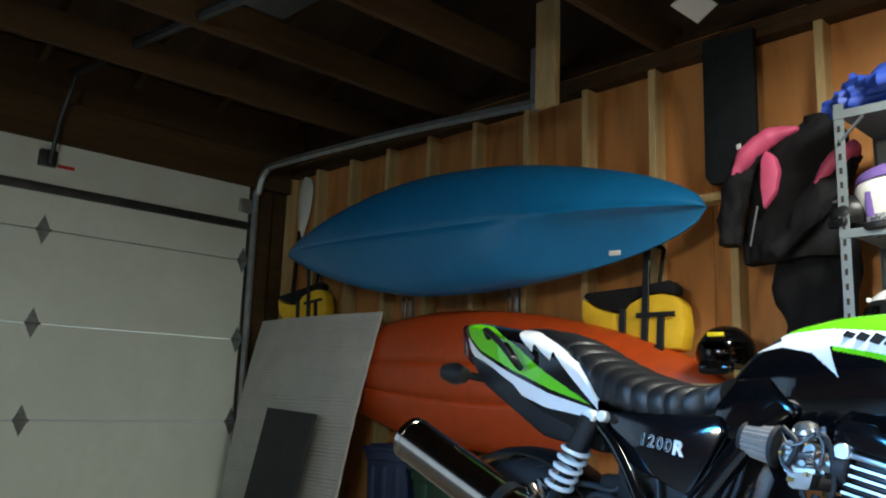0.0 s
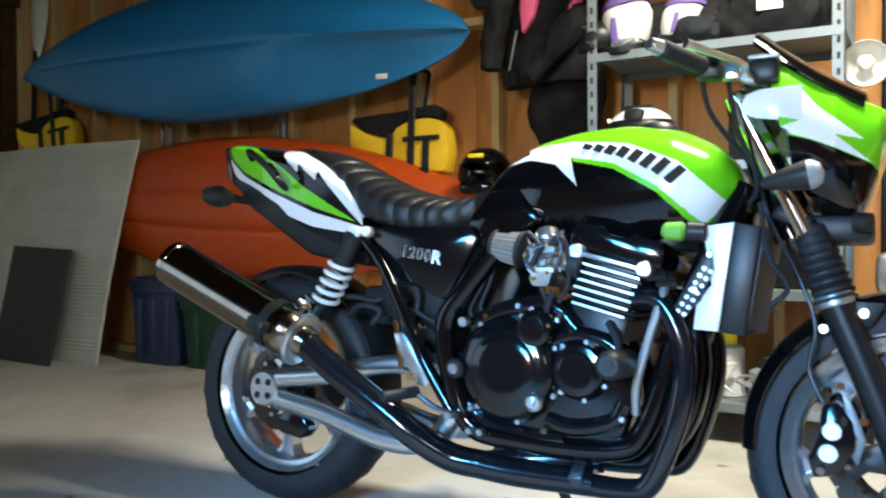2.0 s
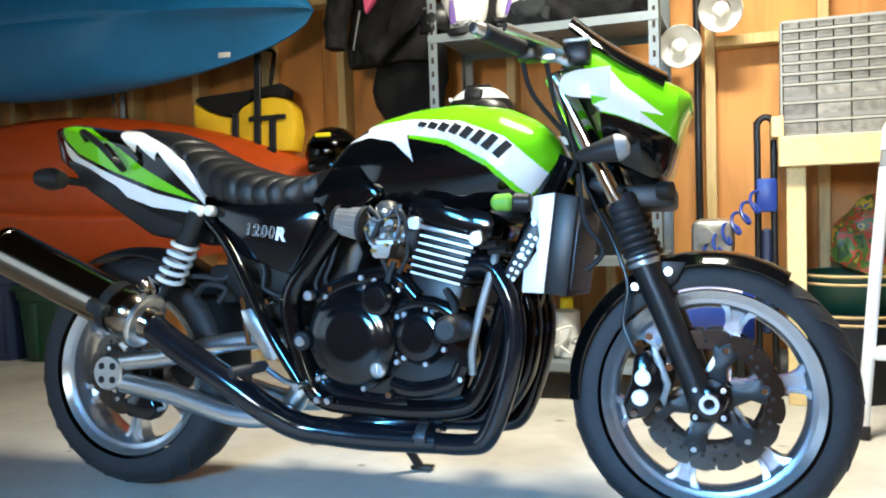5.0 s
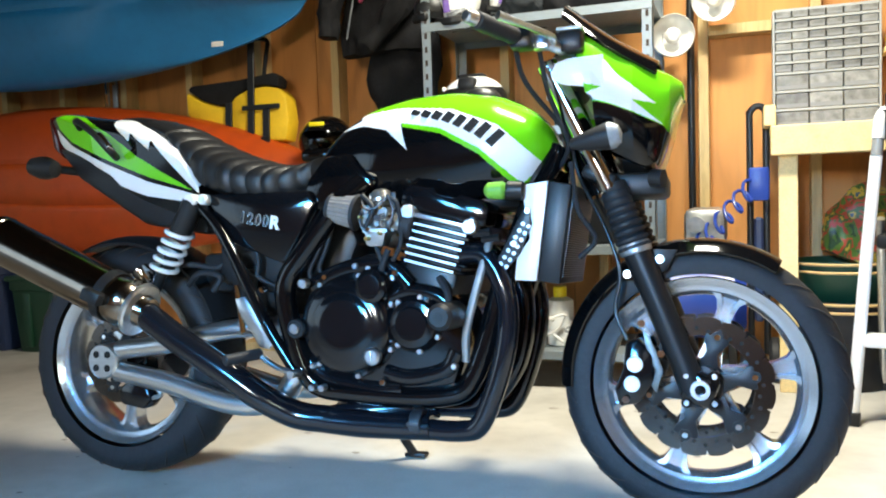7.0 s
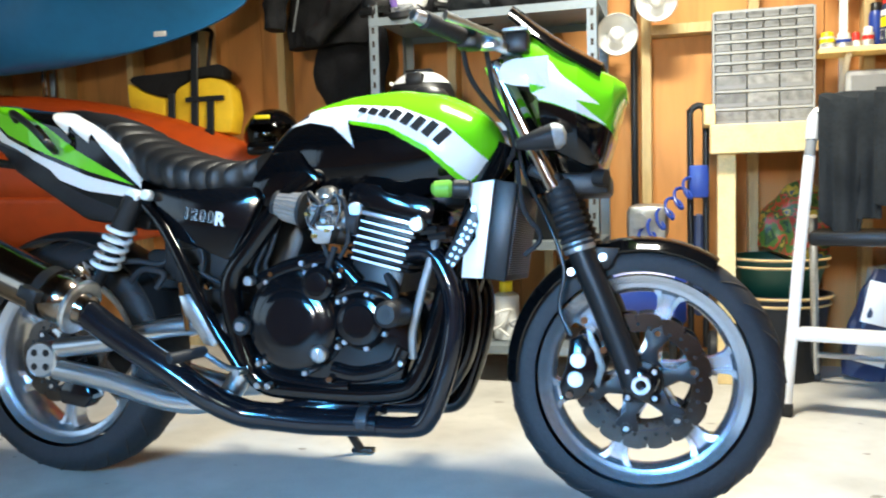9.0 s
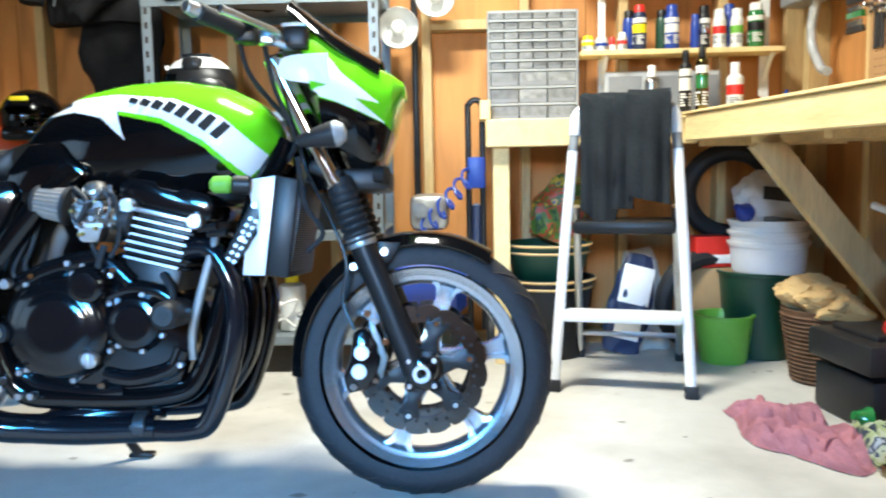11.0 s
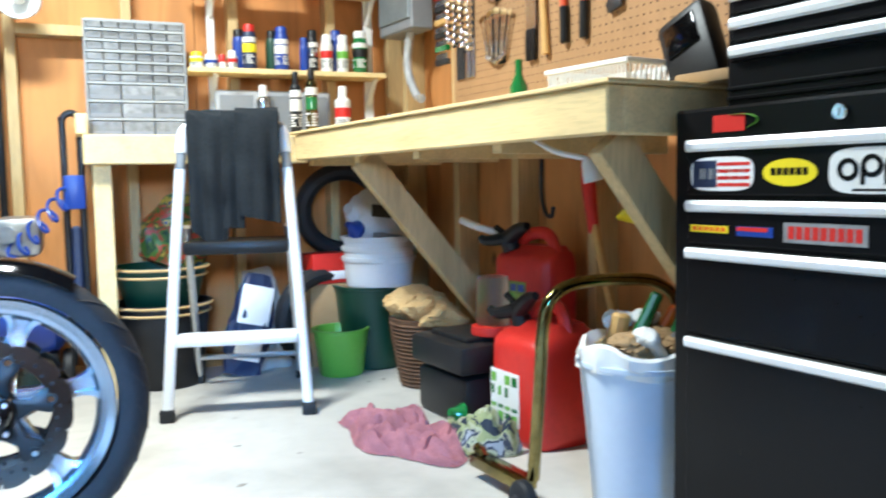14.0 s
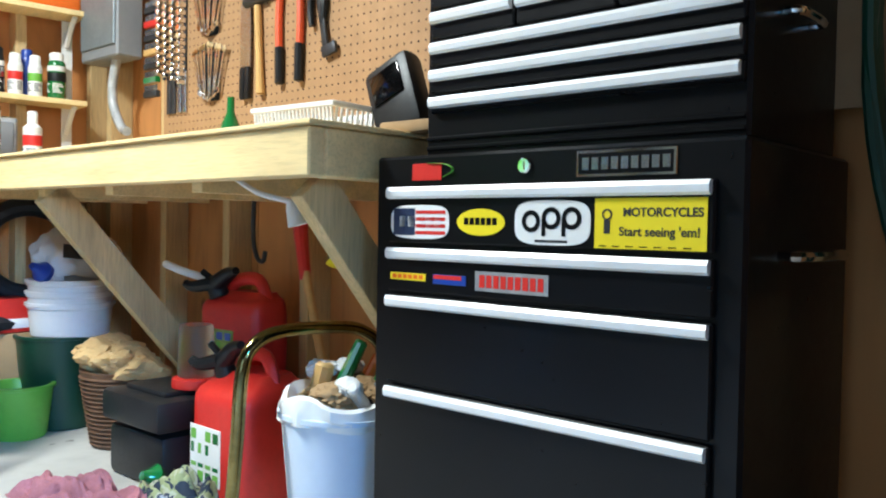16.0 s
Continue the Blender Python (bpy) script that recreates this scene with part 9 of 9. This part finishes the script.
hose = thing("garden_hose", MB @ pose(0.06, 3.03, 1.05), "dark green hose coiled on a wall hook", "hose")
b = B()
pts = []
for k in range(150):
    a = 2 * math.pi * 5 * k / 149
    pts.append((0.02 + 0.05 * (k / 149) + 0.012 * math.sin(a * 1.7), 0.09 * math.sin(a) * (1 + 0.08 * math.sin(3 * a)), 0.42 * math.cos(a) + 0.03 * math.sin(a * 0.7)))
tube(b, pts, 0.011, seg=8, n=1)
part("coil", b, "greenbin", hose)

# ---- wall by the shelving: clamp lamps, pipe, hand truck, compressor ----


def dome_lamp(m, label):
    t = thing("clamp_lamp", m, label, "lamp", "clamp lamps")
    b = B()
    lathe(b, [(0.078, 0.0), (0.080, 0.003), (0.074, 0.022), (0.055, 0.052), (0.028, 0.070), (0.026, 0.072), (0.026, 0.068), (0.053, 0.048), (0.071, 0.02), (0.076, 0.002)], None, 32)
    part("reflector", b, "white", t, "white enamel reflector")
    b = B()
    cyl(b, (0, 0, 0.066), (0, 0, 0.13), 0.024, 0.02, seg=16, bevel=0.004)
    part("socket", b, "satin", t)
    b = B()
    lathe(b, [(0.014, 0.066), (0.018, 0.05), (0.030, 0.025), (0.030, 0.012), (0.018, -0.004), (0, -0.008)], None, 20)
    part("bulb", b, "whitecloth", t)
    return t


d0 = dome_lamp(pose(0.490, 3.25, 1.285, -82, 0, 6), "white dome clamp lamp clipped to a stud, unlit")
copy_thing(d0, pose(0.635, 3.25, 1.40, -70, 0, -8))
pipe = thing("black_pipe", pose(0.545, 3.385, 0), "black steel pipe running up the wall", "pipe")
b = B()
cyl(b, (0, 0, 0.02), (0, 0, 2.0), 0.014, seg=12)
part("pipe", b, "satin", pipe)

truck = thing("hand_truck", pose(0.785, 3.20, 0), "black and blue folding hand truck against the bench", "hand truck")
b = B()
tube(b, [(-0.03, 0.02, 0.10), (-0.03, 0.02, 0.90), (-0.03, 0.02, 0.975), (0.0, 0.02, 1.0), (0.025, 0.02, 0.975), (0.025, 0.02, 0.90), (0.025, 0.02, 0.10)], 0.012, seg=10, n=4)
part("frame", b, "satin", truck)
b = B()
span(b, (-0.018, -0.01, 0.22), (0.014, 0.04, 0.60), None, 0.008)
part("spine", b, "bluebin", truck)
b = B()
box(b, (0, 0.0, 0.72), (0.07, 0.04, 0.12), None, 0.008)
part("cross_piece", b, "bluepl", truck)
for s in (-1, 1):
    b = B()
    cyl(b, (0.05 * s - 0.02, 0.03, 0.08), (0.05 * s + 0.02, 0.03, 0.08), 0.08, seg=24, bevel=0.01)
    part("wheel", b, "rubber", truck)

comp = thing("air_compressor", pose(0.60, 3.20, 0), "grey air compressor with a coiled blue hose", "air compressor")
b = B()
box(b, (0, 0.03, 0.57), (0.15, 0.16, 0.14), None, 0.03)
cyl(b, (-0.03, -0.05, 0.58), (-0.03, -0.07, 0.58), 0.03, seg=16)
part("pump", b, "castalu", comp)
b = B()
cyl(b, (-0.16, 0.05, 0.30), (0.14, 0.05, 0.30), 0.15, seg=28, bevel=0.04)
part("tank", b, "bluepl", comp)
for s in (-1, 1):
    b = B()
    box(b, (0.09 * s, 0.05, 0.08), (0.03, 0.2, 0.16), None, 0.006)
    part("foot", b, "satin", comp)
b = B()
pts = []
for k in range(90):
    q = k / 89
    a = 2 * math.pi * 6 * q
    c = Vector((-0.03, -0.07, 0.49)).lerp(Vector((0.16, -0.05, 0.71)), q)
    pts.append(c + Vector((0.022 * math.sin(a), 0.03 * math.cos(a), 0.028 * math.cos(a + 0.6))))
tube(b, pts, 0.006, seg=8, n=1)
part("coil_hose", b, "bluepl", comp, "coiled blue air hose")

# ---- things on the steel shelving ----


def pale_helmet(m, label):
    """A helmet lying on its back of the head, its chin bar hanging over the shelf edge."""
    t = thing("offroad_helmet", m, label, "helmet", "gear on the shelving")
    b = B()
    rows = []
    for i in range(19):
        v = i / 18
        r = 0.098 * (0.66 + 0.42 * math.sin(math.pi * (0.10 + 0.62 * v))) * (1 - 0.12 * max(0, (v - 0.8) / 0.2))
        rows.append([(r * math.copysign(abs(math.cos(a)) ** 0.85, math.cos(a)) * 1.05 + 0.02 * v, r * math.sin(a) * 0.95 - 0.012 * v, 0.20 * v) for a in np.linspace(0, 2 * math.pi, 33)[:-1]])
    loft(b, rows)
    part("shell", b, "whitecloth", t)
    b = B()
    rows = []
    for i in range(10):
        v = i / 9
        r = 0.101 * (1 - v ** 2.6) ** 0.5 + 0.004
        rows.append([(r * math.cos(a) * 1.04 + 0.02, r * math.sin(a) * 0.95 - 0.012, 0.188 + 0.062 * v + 0.012 * math.cos(a)) for a in np.linspace(0, 2 * math.pi, 33)[:-1]])
    loft(b, rows)
    part("crown", b, "purple", t, "purple crown")
    b = B()
    tube(b, [(-0.035, -0.083, 0.03), (-0.032, -0.094, 0.08), (-0.025, -0.098, 0.13)], 0.017, seg=8, flat=0.5)
    part("side_flash", b, "purple", t, "purple flash")
    b = B()
    rows = []
    for a in np.linspace(radians(185), radians(355), 20):
        q = math.sin((a - radians(185)) / radians(170) * math.pi)
        rows.append([((0.10 + 0.02 * q + e) * math.cos(a), (0.085 + 0.05 * q + e) * math.sin(a), 0.025 - 0.045 * q + f) for e, f in ((0, -0.018), (0.008, -0.008), (0.008, 0.012), (0, 0.018), (-0.008, 0.0))])
    loft(b, rows)
    part("chin_bar", b, "satin", t, "black chin bar")
    b = B()
    crumple(b, (0.01, -0.075, 0.015), 0.055, 7, 0.5, 1.2)
    part("lining", b, "greyplastic", t, "grey padded lining")
    b = B()
    tube(b, [(0.07, -0.07, 0.03), (0.10, -0.10, 0.0), (0.085, -0.12, -0.04), (0.05, -0.12, -0.06)], 0.007, seg=6, flat=0.5)
    part("strap", b, "blackcloth", t)
    return t


b0 = pale_helmet(pose(-0.275, 3.02, 1.372, 0, -4, 8) @ Matrix.Diagonal((0.82, 0.82, 0.82, 1)), "white off-road helmet with a purple crown on the shelf")
copy_thing(b0, pose(-0.10, 3.05, 1.385, -6, 8, 22) @ Matrix.Diagonal((0.82, 0.82, 0.82, 1)))
for k, (x, y, z, sx, sy, sz, mt) in enumerate(((-0.12, 3.14, 1.357, 0.52, 0.24, 0.20, "blackcloth"), (-0.02, 2.99, 1.357, 0.16, 0.12, 0.10, "greycloth"), (0.33, 3.14, 1.357, 0.15, 0.2, 0.30, "greycloth"))):
    sack("glove_bundle", pose(x, y, z, 0, 0, 14 * k), sx, sy, sz, mt, "dark crumpled gloves and straps on the shelf", "gear", 80 + k)
sack("gear_bag", pose(0.20, 3.10, 1.357, 0, 0, 0), 0.34, 0.22, 0.24, "blackcloth", "black gear bag with a white patch on the shelf", "bag", 51, [("white_patch", "white", -0.02, 0.06, 0.09, 0.15)])
helmet(pose(-0.36, 3.0, 1.30, 0, 0, -30) @ pose(0, 0, 0.058), "black open helmet hanging over the shelf edge", "satin", "satin", "greyplastic", 0.55)
helmet(pose(-0.235, 3.06, 0.965, 0, 0, -90), "white and black motorcycle helmet on the shelf", "satin", "smoke", "white", 0.86)
hm = thing("helmet_cover", pose(-0.235, 3.06, 1.050) @ Matrix.Diagonal((0.86, 0.86, 0.86, 1)), "white graphic shell of the helmet", "helmet shell")
b = B()
rows = []
for i in range(9):
    ph = 0.55 + (math.pi / 2 - 0.55) * i / 8
    r, z = 0.1275 * math.cos(ph) ** 0.9, 0.1275 * math.sin(ph) + 0.012
    rows.append([(r * 1.22 * math.cos(a), r * math.sin(a), z) for a in np.linspace(0, 2 * math.pi, 29)[:-1]])
loft(b, rows)
part("shell", b, "whitegloss", hm)
b = B()
box(b, (0, -0.02, 0.137), (0.12, 0.06, 0.012), None, 0.005)
part("top_vent", b, "satin", hm)
b = B()
box(b, (0, -0.075, 0.092), (0.085, 0.085, 0.062), pose(0, 0, 0), 0.02)
part("front_panel", b, "satin", hm, "black front panel")
for k, (x, z, sx, sz, sd) in enumerate(((-0.22, 1.777, 0.42, 0.13, 71), (0.14, 1.777, 0.42, 0.16, 72))):
    sack("tarp_bundle", pose(x, 3.06, z), sx, 0.32, sz, "bluecloth", "crumpled blue tarpaulin on top of the shelving", "tarpaulin", sd, creased=0.05)
for k, (x, z, r, h, mt, cp, lab) in enumerate(((-0.05, 0.142, 0.055, 0.17, "white", "satin", "white jug on the bottom shelf"), (0.08, 0.142, 0.05, 0.22, "white", "yellowpl", "white bottle on the bottom shelf"), (0.21, 0.142, 0.06, 0.15, "greyplastic", "satin", "grey canister on the bottom shelf"), (-0.2, 0.142, 0.06, 0.2, "bottlegreen", "satin", "green bottle on the bottom shelf"), (-0.1, 0.522, 0.06, 0.16, "darksteel", "steel", "dark tin on the middle shelf"), (0.1, 0.522, 0.05, 0.2, "steel", "satin", "metal flask on the middle shelf"))):
    can(x, 3.02 + 0.04 * (k % 2), z, r, h, mt, cp, lab, neck=0.5, cap_h=0.04, kind="bottle")
for k, (x, z) in enumerate(((0.0, 0.145), (0.22, 0.145), (0.05, 0.525))):
    cb = thing("cable_coil", pose(x, 2.965, z), "loose white and grey cable on the shelf", "cable", "cables on the shelving")
    b = B()
    rnd = random.Random(k)
    pts = [(0.10 * math.cos(a) * rnd.uniform(0.6, 1.2), 0.03 * math.sin(a * 1.3), 0.02 + 0.10 * abs(math.sin(a * 0.7 + k)) * rnd.uniform(0.4, 1.0)) for a in np.linspace(0, 12, 16)]
    tube(b, pts, 0.005, seg=6, n=4)
    part("cable", b, "whitecloth" if k != 1 else "greyplastic", cb)
for x, z, sx, sz, mt, lab in ((0.22, 0.952, 0.28, 0.16, "satin", "black plastic case on the shelf"), (0.25, 0.522, 0.2, 0.2, "satin", "black toolbox on the shelf"), (-0.28, 0.522, 0.2, 0.18, "darksteel", "dark metal box on the shelf")):
    bx = thing("storage_case", pose(x, 3.12, z), lab, "case", "cases on the shelving")
    b = B()
    box(b, (0, 0, sz / 2), (sx, 0.2, sz), None, 0.012)
    part("body", b, mt, bx)
    b = B()
    tube(b, [(-0.05, 0, sz - 0.002), (-0.04, 0, sz + 0.025), (0.04, 0, sz + 0.025), (0.05, 0, sz - 0.002)], 0.007, seg=8)
    part("handle", b, "satin", bx)
